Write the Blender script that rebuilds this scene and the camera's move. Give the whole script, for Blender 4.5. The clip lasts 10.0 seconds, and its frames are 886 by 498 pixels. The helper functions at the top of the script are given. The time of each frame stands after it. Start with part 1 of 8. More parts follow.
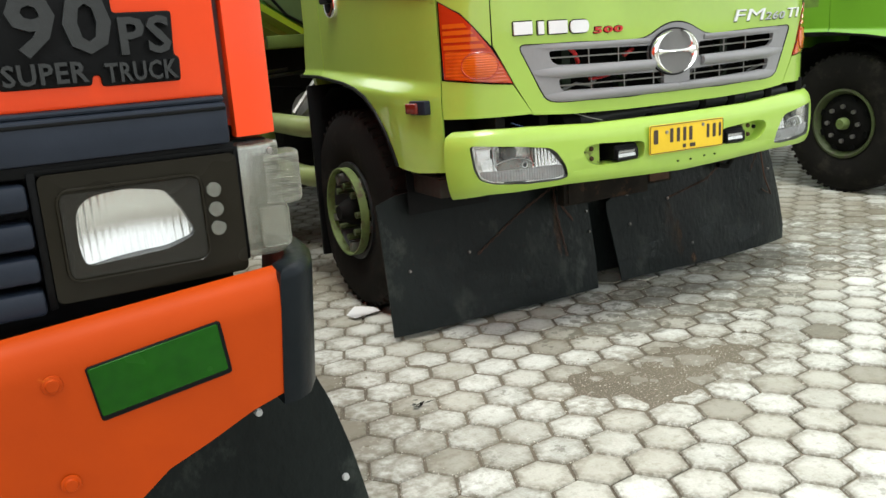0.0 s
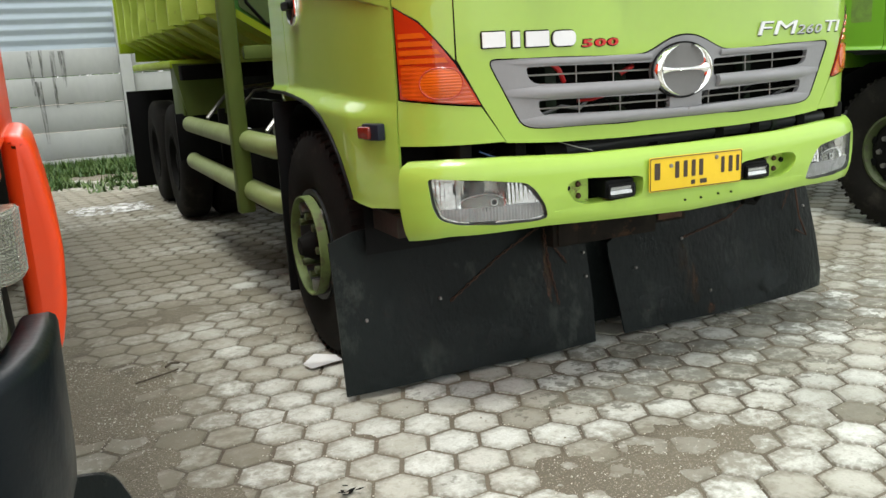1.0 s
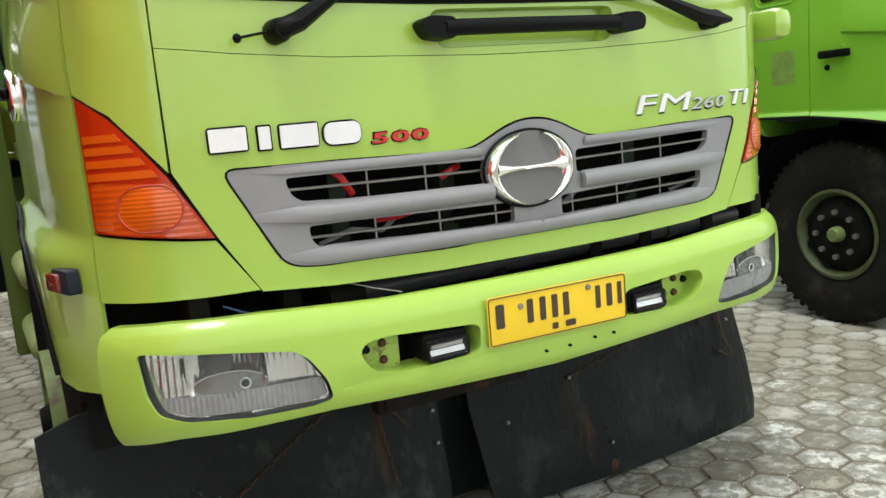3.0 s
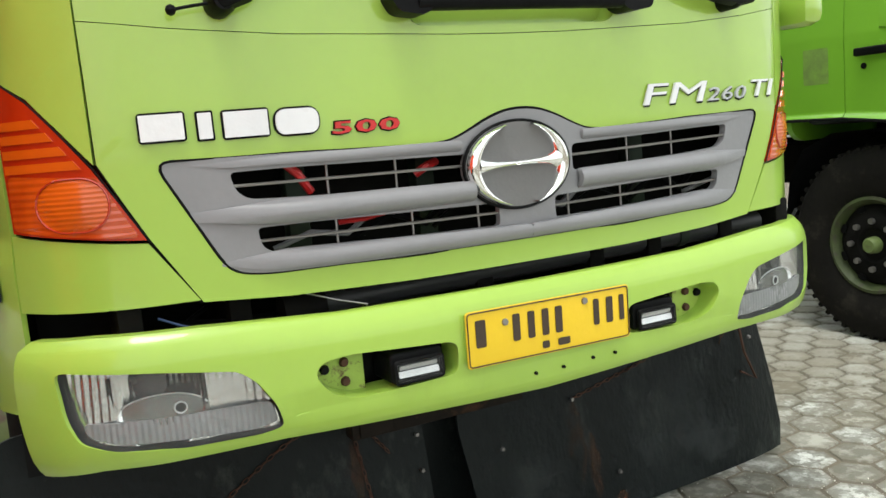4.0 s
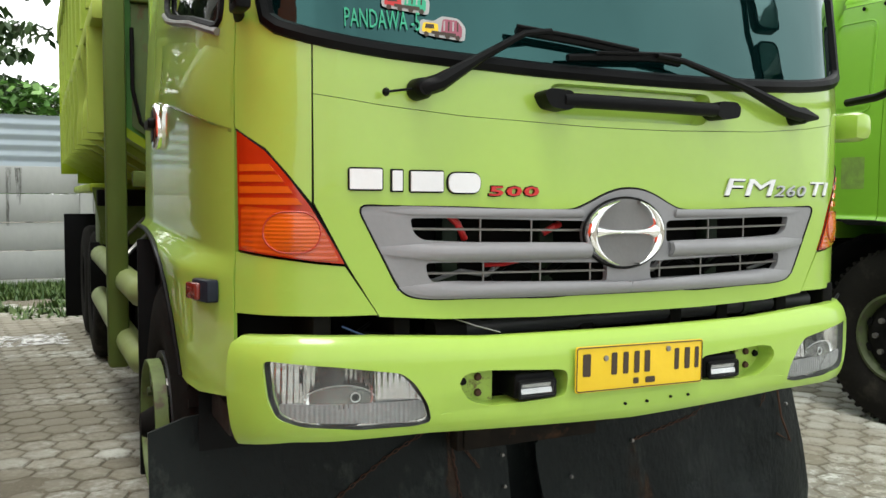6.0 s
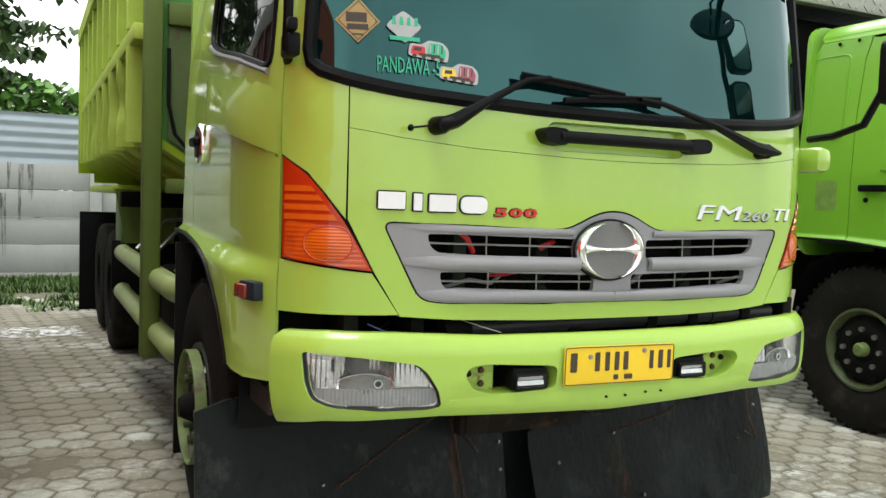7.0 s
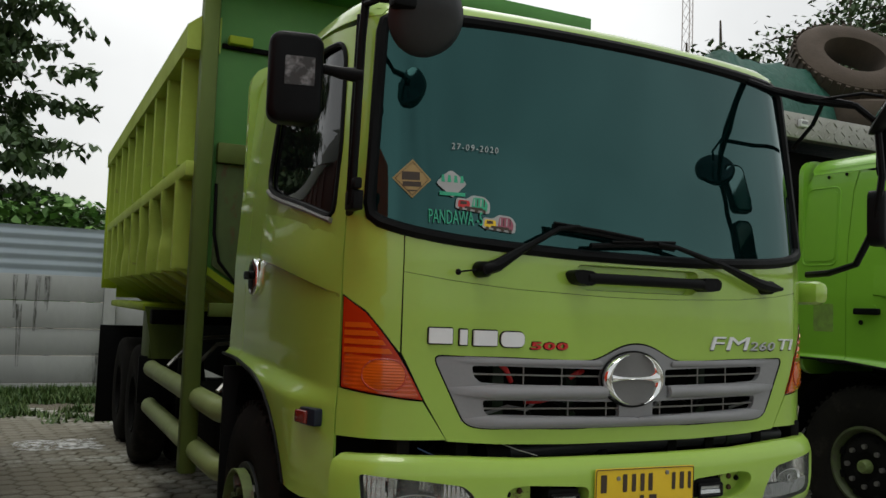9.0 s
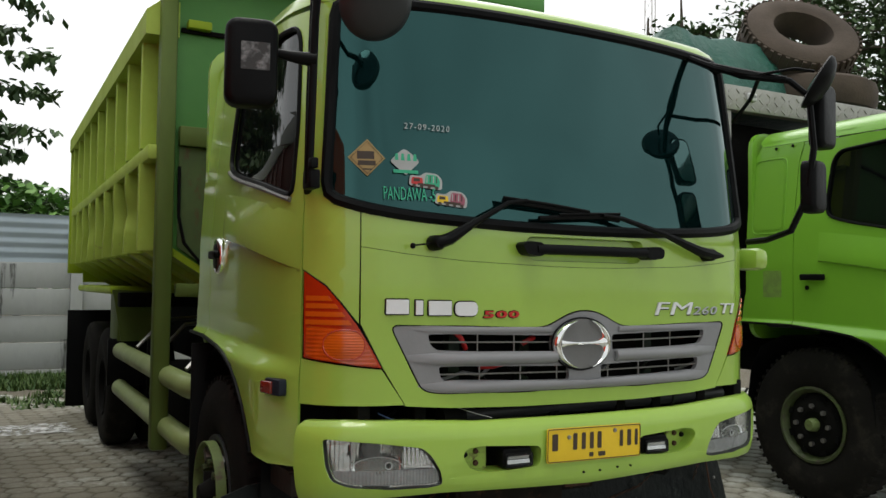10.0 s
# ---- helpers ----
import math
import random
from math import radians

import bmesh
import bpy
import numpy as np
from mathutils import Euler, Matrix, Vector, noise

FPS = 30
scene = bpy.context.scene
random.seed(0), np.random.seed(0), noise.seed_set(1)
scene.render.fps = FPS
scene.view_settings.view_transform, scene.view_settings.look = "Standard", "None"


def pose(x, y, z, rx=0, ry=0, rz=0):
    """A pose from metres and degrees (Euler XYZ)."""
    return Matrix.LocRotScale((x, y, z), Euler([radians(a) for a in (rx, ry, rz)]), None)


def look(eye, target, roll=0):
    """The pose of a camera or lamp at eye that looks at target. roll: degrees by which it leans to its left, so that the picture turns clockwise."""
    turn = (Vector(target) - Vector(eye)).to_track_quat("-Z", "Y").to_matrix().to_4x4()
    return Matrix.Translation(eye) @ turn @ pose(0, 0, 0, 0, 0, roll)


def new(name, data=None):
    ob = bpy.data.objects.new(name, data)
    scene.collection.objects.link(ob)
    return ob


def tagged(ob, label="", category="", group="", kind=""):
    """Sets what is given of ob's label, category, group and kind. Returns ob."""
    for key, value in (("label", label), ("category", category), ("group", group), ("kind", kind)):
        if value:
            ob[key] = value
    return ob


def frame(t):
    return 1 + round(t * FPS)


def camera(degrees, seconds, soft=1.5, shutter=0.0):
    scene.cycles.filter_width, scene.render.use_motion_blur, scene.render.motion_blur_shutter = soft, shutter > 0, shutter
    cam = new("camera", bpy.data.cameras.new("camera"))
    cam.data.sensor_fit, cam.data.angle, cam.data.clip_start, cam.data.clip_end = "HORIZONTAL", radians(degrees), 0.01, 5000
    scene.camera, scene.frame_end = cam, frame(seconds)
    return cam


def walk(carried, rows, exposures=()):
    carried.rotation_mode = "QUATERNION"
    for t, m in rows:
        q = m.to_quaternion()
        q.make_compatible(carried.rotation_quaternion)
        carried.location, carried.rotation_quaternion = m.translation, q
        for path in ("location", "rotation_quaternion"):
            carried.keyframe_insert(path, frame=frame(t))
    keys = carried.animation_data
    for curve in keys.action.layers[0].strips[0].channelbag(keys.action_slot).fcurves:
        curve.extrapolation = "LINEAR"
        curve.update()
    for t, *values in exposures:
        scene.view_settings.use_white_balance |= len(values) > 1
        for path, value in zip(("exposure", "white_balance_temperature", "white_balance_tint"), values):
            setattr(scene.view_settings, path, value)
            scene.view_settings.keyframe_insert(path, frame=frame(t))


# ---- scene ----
cam = camera(55.1, 10.0)
PATH = [
    (0, (-0.022, 0.39, 1.402), (0.897, 2.101, 0.924), -4.0),
    (0.5, (0.325, 0.593, 1.372), (1.173, 2.337, 0.881), -3.8),
    (1, (0.587, 0.752, 1.378), (1.406, 2.522, 0.936), -3.2),
    (1.5, (0.92, 0.934, 1.411), (1.694, 2.739, 1.034), -3.5),
    (2, (1.15, 1.157, 1.415), (1.965, 2.948, 1.057), -3.8),
    (2.5, (1.362, 1.332, 1.435), (2.281, 3.075, 1.091), -4.6),
    (3, (1.556, 1.472, 1.426), (2.49, 3.215, 1.127), -5.2),
    (3.2, (1.673, 1.523, 1.431), (2.588, 3.279, 1.152), -5.1),
    (4.3, (1.805, 1.68, 1.354), (2.648, 3.473, 1.077), -4.9),
    (4.5, (1.807, 1.69, 1.369), (2.616, 3.495, 1.075), -4.5),
    (5, (1.778, 1.659, 1.377), (2.581, 3.476, 1.146), -3.8),
    (5.5, (1.562, 1.511, 1.383), (2.432, 3.304, 1.225), -2.1),
    (5.7, (1.43, 1.459, 1.373), (2.313, 3.249, 1.249), -0.9),
    (6.8, (1.132, 1.028, 1.415), (1.964, 2.841, 1.278), 2.2),
    (7, (1.066, 0.999, 1.428), (1.941, 2.795, 1.315), 1.9),
    (7.5, (0.849, 0.982, 1.467), (1.786, 2.749, 1.452), 1.5),
    (8, (0.74, 0.962, 1.498), (1.651, 2.741, 1.573), 1.7),
    (8.5, (0.731, 0.883, 1.529), (1.604, 2.678, 1.657), 2.4),
    (9, (0.766, 0.774, 1.526), (1.642, 2.567, 1.662), 2.1),
    (9.5, (0.802, 0.693, 1.518), (1.74, 2.456, 1.621), 0.7),
    (10, (0.749, 0.612, 1.502), (1.69, 2.375, 1.59), 0.7),
]
EXPOSURE = [(0, 0.08), (5, 0.01), (7, 0.01), (8, -0.4), (8.5, -1.1), (9, -1.4), (9.5, -1.3), (10, -0.97)]
walk(cam, [(t, look(eye, target, roll)) for t, eye, target, roll in PATH], EXPOSURE)

from mathutils.geometry import tessellate_polygon

# ---- light ----
world = bpy.data.worlds.new("overcast_sky")
scene.world = world
world.use_nodes = True
wt = world.node_tree
wt.nodes.clear()
sky = wt.nodes.new("ShaderNodeTexSky")
sky.sky_type, sky.sun_disc = "NISHITA", False
sky.sun_elevation, sky.sun_rotation = radians(48), radians(20)
sky.air_density, sky.dust_density, sky.ozone_density = 1.0, 4.0, 1.0
fade = wt.nodes.new("ShaderNodeHueSaturation")
fade.inputs["Saturation"].default_value = 0.18
cloud = wt.nodes.new("ShaderNodeMix")
cloud.data_type = "RGBA"
cloud.inputs[0].default_value = 0.4
back = wt.nodes.new("ShaderNodeBackground")
back.inputs["Strength"].default_value = 0.285
wout = wt.nodes.new("ShaderNodeOutputWorld")
wt.links.new(sky.outputs[0], fade.inputs["Color"])
puffs = wt.nodes.new("ShaderNodeTexNoise")
puffs.inputs["Scale"].default_value, puffs.inputs["Detail"].default_value = 2.2, 5.0
tones = wt.nodes.new("ShaderNodeMapRange")
tones.inputs["From Min"].default_value, tones.inputs["From Max"].default_value = 0.35, 0.65
tones.inputs["To Min"].default_value, tones.inputs["To Max"].default_value = 0.72, 1.28
banks = wt.nodes.new("ShaderNodeVectorMath")
banks.operation = "SCALE"
banks.inputs[0].default_value = (9.3, 9.8, 9.6)
wt.links.new(puffs.outputs["Fac"], tones.inputs["Value"])
wt.links.new(tones.outputs[0], banks.inputs["Scale"])
wt.links.new(banks.outputs[0], cloud.inputs[7])
wt.links.new(fade.outputs[0], cloud.inputs[6])
wt.links.new(cloud.outputs[2], back.inputs["Color"])
wt.links.new(back.outputs[0], wout.inputs["Surface"])
sun = new("sun", bpy.data.lights.new("sun", "SUN"))
sun.data.energy, sun.data.angle, sun.data.color = 2.2, radians(18), (0.99, 1.0, 0.92)
sun.matrix_world = look((-2.2, -2.8, 13), (0, 0, 0))


# ---- materials ----
def nodes_of(name):
    m = bpy.data.materials.new(name)
    m.use_nodes = True
    nt = m.node_tree
    return m, nt, nt.nodes["Principled BSDF"]


def link(nt, a, b):
    nt.links.new(a, b)


def noise_fac(nt, scale, detail=4.0, lo=0.35, hi=0.65, coord="Object", stretch=(1, 1, 1), rough=0.55):
    tc = nt.nodes.new("ShaderNodeTexCoord")
    mp = nt.nodes.new("ShaderNodeMapping")
    mp.inputs["Scale"].default_value = stretch
    tx = nt.nodes.new("ShaderNodeTexNoise")
    tx.inputs["Scale"].default_value, tx.inputs["Detail"].default_value, tx.inputs["Roughness"].default_value = scale, detail, rough
    mr = nt.nodes.new("ShaderNodeMapRange")
    mr.inputs["From Min"].default_value, mr.inputs["From Max"].default_value = lo, hi
    link(nt, tc.outputs[coord], mp.inputs["Vector"])
    link(nt, mp.outputs[0], tx.inputs["Vector"])
    link(nt, tx.outputs["Fac"], mr.inputs["Value"])
    return mr.outputs[0]


def mix(nt, fac, a, b, kind="MIX"):
    mx = nt.nodes.new("ShaderNodeMix")
    mx.data_type, mx.blend_type = "RGBA", kind
    for sock, v in ((mx.inputs[0], fac), (mx.inputs[6], a), (mx.inputs[7], b)):
        if isinstance(v, (int, float)):
            sock.default_value = v
        elif isinstance(v, tuple):
            sock.default_value = (*v, 1)
        else:
            link(nt, v, sock)
    return mx.outputs[2]


def scaled(nt, fac, k):
    mt = nt.nodes.new("ShaderNodeMath")
    mt.operation = "MULTIPLY"
    mt.inputs[1].default_value = k
    link(nt, fac, mt.inputs[0])
    return mt.outputs[0]


def bump(nt, bs, height, strength, dist=0.004):
    b = nt.nodes.new("ShaderNodeBump")
    b.inputs["Strength"].default_value, b.inputs["Distance"].default_value = strength, dist
    link(nt, height, b.inputs["Height"])
    link(nt, b.outputs[0], bs.inputs["Normal"])


def surface(name, base, dark, rough=0.5, metal=0.0, big=1.5, fine=30.0, amount=0.5, wear=None, wear_at=(0.62, 0.7), wear_scale=6.0,
            bump_s=0.15, bump_d=0.003, coat=0.0, rough_var=0.15, stretch=(1, 1, 1), spec=0.5):
    """A worn surface: broad tone drift, fine grain, patches of wear, bump."""
    m, nt, bs = nodes_of(name)
    broad = noise_fac(nt, big, 3, 0.3, 0.7, stretch=stretch)
    grain = noise_fac(nt, fine, 5, 0.3, 0.7, stretch=stretch)
    col = mix(nt, scaled(nt, broad, amount), base, dark)
    col = mix(nt, scaled(nt, grain, amount * 0.45), col, dark)
    if wear:
        w = noise_fac(nt, wear_scale, 7, wear_at[0], wear_at[1], stretch=stretch, rough=0.7)
        col = mix(nt, w, col, wear)
    link(nt, col, bs.inputs["Base Color"])
    rr = nt.nodes.new("ShaderNodeMapRange")
    rr.inputs["To Min"].default_value, rr.inputs["To Max"].default_value = rough - rough_var * 0.5, rough + rough_var * 0.5
    link(nt, broad, rr.inputs["Value"])
    link(nt, rr.outputs[0], bs.inputs["Roughness"])
    bs.inputs["Metallic"].default_value = metal
    bs.inputs["Specular IOR Level"].default_value = spec
    if coat:
        bs.inputs["Coat Weight"].default_value = coat
        bs.inputs["Coat Roughness"].default_value = 0.05
    if bump_s:
        bump(nt, bs, grain, bump_s, bump_d)
    return m


LIME = surface("lime_paint", (0.345, 0.53, 0.078), (0.29, 0.455, 0.06), 0.34, big=1.1, fine=24, amount=0.5, wear=(0.42, 0.52, 0.16), wear_at=(0.76, 0.82),
               wear_scale=14, bump_s=0.04, bump_d=0.002, coat=0.9, spec=0.38)
LIMEBAR = surface("lime_bumper_paint", (0.345, 0.53, 0.078), (0.29, 0.455, 0.06), 0.36, big=1.6, fine=24, amount=0.5, wear=(0.25, 0.36, 0.06), wear_at=(0.60, 0.86),
                  wear_scale=5, bump_s=0.05, bump_d=0.002, coat=0.45, stretch=(1, 1, 0.3), spec=0.38)
BAYPAINT = surface("rusty_lime_paint", (0.33, 0.49, 0.07), (0.26, 0.36, 0.06), 0.5, big=9, fine=50, amount=0.7, wear=(0.11, 0.07, 0.022), wear_at=(0.57, 0.66), wear_scale=22, bump_s=0.2)
LIME2 = surface("fresh_lime_paint", (0.185, 0.43, 0.03), (0.15, 0.36, 0.026), 0.36, big=1.1, fine=9, amount=0.4, bump_s=0.05, bump_d=0.002, coat=0.35)
BED = surface("weathered_lime_paint", (0.37, 0.50, 0.024), (0.27, 0.36, 0.02), 0.42, big=1.6, fine=16, amount=0.7, wear=(0.20, 0.15, 0.07), wear_at=(0.64, 0.74),
              wear_scale=5, bump_s=0.25, bump_d=0.005, spec=0.2)
# Paler twin of BED: the light on ribs and rails is in this colour.
BEDRIB = surface("worn_lit_lime_paint", (0.44, 0.56, 0.10), (0.32, 0.40, 0.06), 0.55, big=2.2, fine=18, amount=0.7, wear=(0.22, 0.17, 0.09), wear_at=(0.64, 0.74), wear_scale=6, bump_s=0.25, bump_d=0.004, spec=0.25)
BEDGREEN = surface("leaf_green_paint", (0.09, 0.30, 0.05), (0.06, 0.21, 0.04), 0.5, big=1.8, fine=14, amount=0.6, wear=(0.16, 0.16, 0.07), wear_at=(0.64, 0.74),
                   wear_scale=4, bump_s=0.2)
PIPE = surface("pale_green_paint", (0.27, 0.325, 0.12), (0.17, 0.215, 0.075), 0.45, big=2, fine=22, amount=0.6, wear=(0.25, 0.2, 0.12), wear_at=(0.66, 0.74), wear_scale=9)
RED = surface("orange_red_paint", (0.80, 0.060, 0.008), (0.72, 0.05, 0.008), 0.36, big=1.3, fine=10, amount=0.5, bump_s=0.05, coat=0.12, spec=0.3)
ORANGE = surface("orange_paint", (0.45, 0.052, 0.0025), (0.36, 0.039, 0.0025), 0.48, spec=0.12, big=3, fine=18, amount=0.6, wear=(0.6, 0.16, 0.02), wear_at=(0.68, 0.76), bump_s=0.12)
DARKRED = surface("dark_red_paint", (0.14, 0.022, 0.014), (0.09, 0.02, 0.015), 0.55, big=1.2, fine=16, amount=0.7, wear=(0.12, 0.08, 0.05), wear_at=(0.64, 0.74))
GREY = surface("grey_plastic", (0.25, 0.25, 0.26), (0.19, 0.19, 0.195), 0.45, big=4, fine=60, amount=0.5, bump_s=0.1)
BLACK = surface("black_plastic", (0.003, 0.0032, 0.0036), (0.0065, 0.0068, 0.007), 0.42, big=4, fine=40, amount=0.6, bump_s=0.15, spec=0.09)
ENDCAP = surface("black_bumper_plastic", (0.0035, 0.0055, 0.0075), (0.007, 0.010, 0.0125), 0.36, big=5, fine=40, amount=0.6, wear=(0.08, 0.085, 0.09), wear_at=(0.72, 0.8), wear_scale=9, bump_s=0.15, spec=0.11)
NAVY = surface("dark_blue_grey_plastic", (0.010, 0.014, 0.023), (0.019, 0.025, 0.038), 0.42, big=4, fine=50, amount=0.6, bump_s=0.1, spec=0.2)
CHASSIS = surface("dirty_chassis_steel", (0.004, 0.004, 0.004), (0.009, 0.0085, 0.0075), 0.8, big=5, fine=30, amount=0.8, wear=(0.018, 0.019, 0.017), wear_at=(0.62, 0.75), spec=0.08)
RUBBER = surface("flap_rubber", (0.0057, 0.0076, 0.0076), (0.0125, 0.016, 0.0155), 0.36, big=2.5, fine=35, amount=0.7, wear=(0.062, 0.072, 0.062), wear_at=(0.55, 0.80),
                 wear_scale=4.5, bump_s=0.4, bump_d=0.006, stretch=(1, 1, 0.6), spec=0.1)
TYRE = surface("tyre_rubber", (0.008, 0.0075, 0.007), (0.018, 0.0165, 0.0145), 0.8, big=4, fine=45, amount=0.8, wear=(0.045, 0.040, 0.032), wear_at=(0.54, 0.78), wear_scale=4, spec=0.06)
POST = surface("olive_paint", (0.125, 0.18, 0.036), (0.085, 0.118, 0.025), 0.5, big=2.5, fine=20, amount=0.7, wear=(0.10, 0.09, 0.05), wear_at=(0.64, 0.74), wear_scale=6, stretch=(1, 1, 0.4), spec=0.25)
STAINED = surface("rust_stained_green_sheet", (0.10, 0.15, 0.045), (0.055, 0.085, 0.03), 0.6, big=2, fine=22, amount=0.8, wear=(0.13, 0.06, 0.028), wear_at=(0.57, 0.68), wear_scale=6, stretch=(1, 1, 0.5), bump_s=0.3)
RIM = surface("rim_green_paint", (0.16, 0.23, 0.06), (0.085, 0.11, 0.04), 0.55, big=8, fine=40, amount=0.8, wear=(0.09, 0.07, 0.04), wear_at=(0.56, 0.66), wear_scale=16)
RIMDARK = surface("dull_rim_green_paint", (0.062, 0.088, 0.022), (0.03, 0.04, 0.013), 0.6, big=8, fine=40, amount=0.8, wear=(0.05, 0.04, 0.03), wear_at=(0.54, 0.66), wear_scale=14)
CHROME, _nt, _bs = nodes_of("chrome")
_bs.inputs["Base Color"].default_value, _bs.inputs["Metallic"].default_value, _bs.inputs["Roughness"].default_value = (0.93, 0.935, 0.93, 1), 1.0, 0.10
STEEL = surface("bare_steel", (0.32, 0.31, 0.30), (0.2, 0.19, 0.18), 0.4, 0.8, big=6, fine=40, amount=0.6)
RUST = surface("rust", (0.085, 0.034, 0.016), (0.045, 0.02, 0.011), 0.85, big=14, fine=60, amount=0.8)
WHITE = surface("white_badge", (0.78, 0.79, 0.80), (0.66, 0.67, 0.69), 0.3, big=6, fine=40, amount=0.4)
REDBADGE = surface("red_badge", (0.55, 0.02, 0.02), (0.4, 0.015, 0.015), 0.35, big=8, fine=40, amount=0.5)
YELLOW = surface("plate_yellow", (0.80, 0.55, 0.015), (0.72, 0.46, 0.012), 0.4, big=6, fine=30, amount=0.5, wear=(0.45, 0.3, 0.05), wear_at=(0.7, 0.78), wear_scale=14)
INK = surface("dark_ink", (0.03, 0.02, 0.012), (0.06, 0.032, 0.015), 0.5, big=20, fine=60, amount=0.5)
CONCRETE = surface("wall_concrete", (0.48, 0.49, 0.48), (0.36, 0.365, 0.36), 0.85, big=0.9, fine=14, amount=0.8, wear=(0.30, 0.29, 0.26), wear_at=(0.60, 0.78), wear_scale=1.8,
                   bump_s=0.25, stretch=(1, 1, 0.45))
SHEET = surface("blue_grey_sheet", (0.40, 0.46, 0.51), (0.32, 0.38, 0.43), 0.45, 0.2, big=1.2, fine=10, amount=0.6, bump_s=0.1)
TARP = surface("green_tarpaulin", (0.03, 0.13, 0.095), (0.015, 0.075, 0.055), 0.5, big=2, fine=12, amount=0.8, wear=(0.12, 0.22, 0.17), wear_at=(0.62, 0.76), wear_scale=3, bump_s=0.5, bump_d=0.02)
DIAMOND = surface("aluminium_plate", (0.42, 0.41, 0.38), (0.30, 0.29, 0.26), 0.5, 0.5, big=3, fine=50, amount=0.6, bump_s=0.4)
BARK = surface("bark", (0.09, 0.07, 0.05), (0.05, 0.04, 0.03), 0.9, big=3, fine=20, amount=0.8, bump_s=0.6, bump_d=0.02)
BROWNTYRE = surface("old_brown_tyre", (0.085, 0.058, 0.04), (0.045, 0.033, 0.025), 0.85, big=3, fine=40, amount=0.8, bump_s=0.4)
PAPER = surface("white_paper", (0.72, 0.72, 0.72), (0.6, 0.6, 0.6), 0.8, big=10, fine=50, amount=0.4)
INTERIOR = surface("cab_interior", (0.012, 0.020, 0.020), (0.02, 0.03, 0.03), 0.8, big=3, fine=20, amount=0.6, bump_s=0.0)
STICKER_W = surface("dull_white_sticker", (0.42, 0.43, 0.43), (0.32, 0.33, 0.33), 0.7, big=12, fine=60, amount=0.5, bump_s=0)
CHARCOAL = surface("charcoal_plastic", (0.028, 0.029, 0.031), (0.02, 0.021, 0.022), 0.45, big=5, fine=40, amount=0.6, bump_s=0.1, spec=0.3)
STICKER_G = surface("green_sticker", (0.03, 0.40, 0.22), (0.02, 0.32, 0.17), 0.5, big=20, fine=90, amount=0.4, bump_s=0)
STICKER_Y = surface("amber_sticker", (0.36, 0.25, 0.09), (0.29, 0.20, 0.07), 0.5, big=20, fine=90, amount=0.4, bump_s=0)
PINK = surface("pink_sticker", (0.32, 0.08, 0.12), (0.25, 0.06, 0.09), 0.5, big=20, fine=90, amount=0.4, bump_s=0)


def leafy(name, a, b):
    m, nt, bs = nodes_of(name)
    g = nt.nodes.new("ShaderNodeNewGeometry")
    link(nt, mix(nt, g.outputs["Random Per Island"], a, b), bs.inputs["Base Color"])
    bs.inputs["Roughness"].default_value = 0.6
    bs.inputs["Transmission Weight"].default_value = 0.0
    return m


LEAF = leafy("dark_leaves", (0.034, 0.072, 0.022), (0.075, 0.13, 0.04))
LEAF2 = leafy("bright_leaves", (0.08, 0.20, 0.04), (0.19, 0.36, 0.08))
GRASS = leafy("grass_blades", (0.030, 0.085, 0.012), (0.10, 0.155, 0.034))


def glass(name, tint, clear, rough=0.02, ior=1.5, sheen=(1, 1, 1)):
    """Tinted pane: partly see-through film with a glossy face."""
    m, nt, bs = nodes_of(name)
    bs.inputs["Base Color"].default_value = (*tint, 1)
    bs.inputs["Roughness"].default_value = rough
    bs.inputs["IOR"].default_value = ior
    bs.inputs["Specular Tint"].default_value = (*sheen, 1)
    tr = nt.nodes.new("ShaderNodeBsdfTransparent")
    tr.inputs["Color"].default_value = (min(1, tint[0] * 6 + 0.2), min(1, tint[1] * 6 + 0.2), min(1, tint[2] * 6 + 0.2), 1)
    ms = nt.nodes.new("ShaderNodeMixShader")
    ms.inputs[0].default_value = clear
    link(nt, bs.outputs[0], ms.inputs[1])
    link(nt, tr.outputs[0], ms.inputs[2])
    link(nt, ms.outputs[0], nt.nodes["Material Output"].inputs["Surface"])
    return m


WINDSHIELD = glass("teal_film_glass", (0.0006, 0.006, 0.006), 0.05, 0.02, 1.88, (0.37, 0.91, 0.88))
SIDEGLASS = glass("black_film_glass", (0.004, 0.005, 0.005), 0.05)
def scuff(name, col, lo, hi, scale, stretch, strength=0.75):
    """Dust or rust that covers its support in ragged patches only."""
    m, nt, bs = nodes_of(name)
    bs.inputs["Base Color"].default_value, bs.inputs["Roughness"].default_value = (*col, 1), 0.85
    bs.inputs["Specular IOR Level"].default_value = 0.1
    link(nt, scaled(nt, noise_fac(nt, scale, 6, lo, hi, stretch=stretch, rough=0.7), strength), bs.inputs["Alpha"])
    return m


LENS = glass("clear_lens", (0.40, 0.41, 0.40), 0.965, 0.06)
HAZE = glass("hazed_lens", (0.23, 0.235, 0.205), 0.42, 0.10)
AMBER, _nt, _bs = nodes_of("amber_lens")
_w = noise_fac(_nt, 9, 3, 0.35, 0.65)
link(_nt, mix(_nt, _w, (0.43, 0.046, 0.002), (0.58, 0.080, 0.004)), _bs.inputs["Base Color"])
_bs.inputs["Roughness"].default_value, _bs.inputs["Coat Weight"].default_value = 0.14, 0.9
# One amber plastic: these tones put its dim and bright parts into colour.
AMBERDEEP = surface("shaded_amber_lens", (0.46, 0.028, 0.003), (0.30, 0.018, 0.003), 0.15, big=8, fine=40, amount=0.5, bump_s=0.05, coat=0.9)
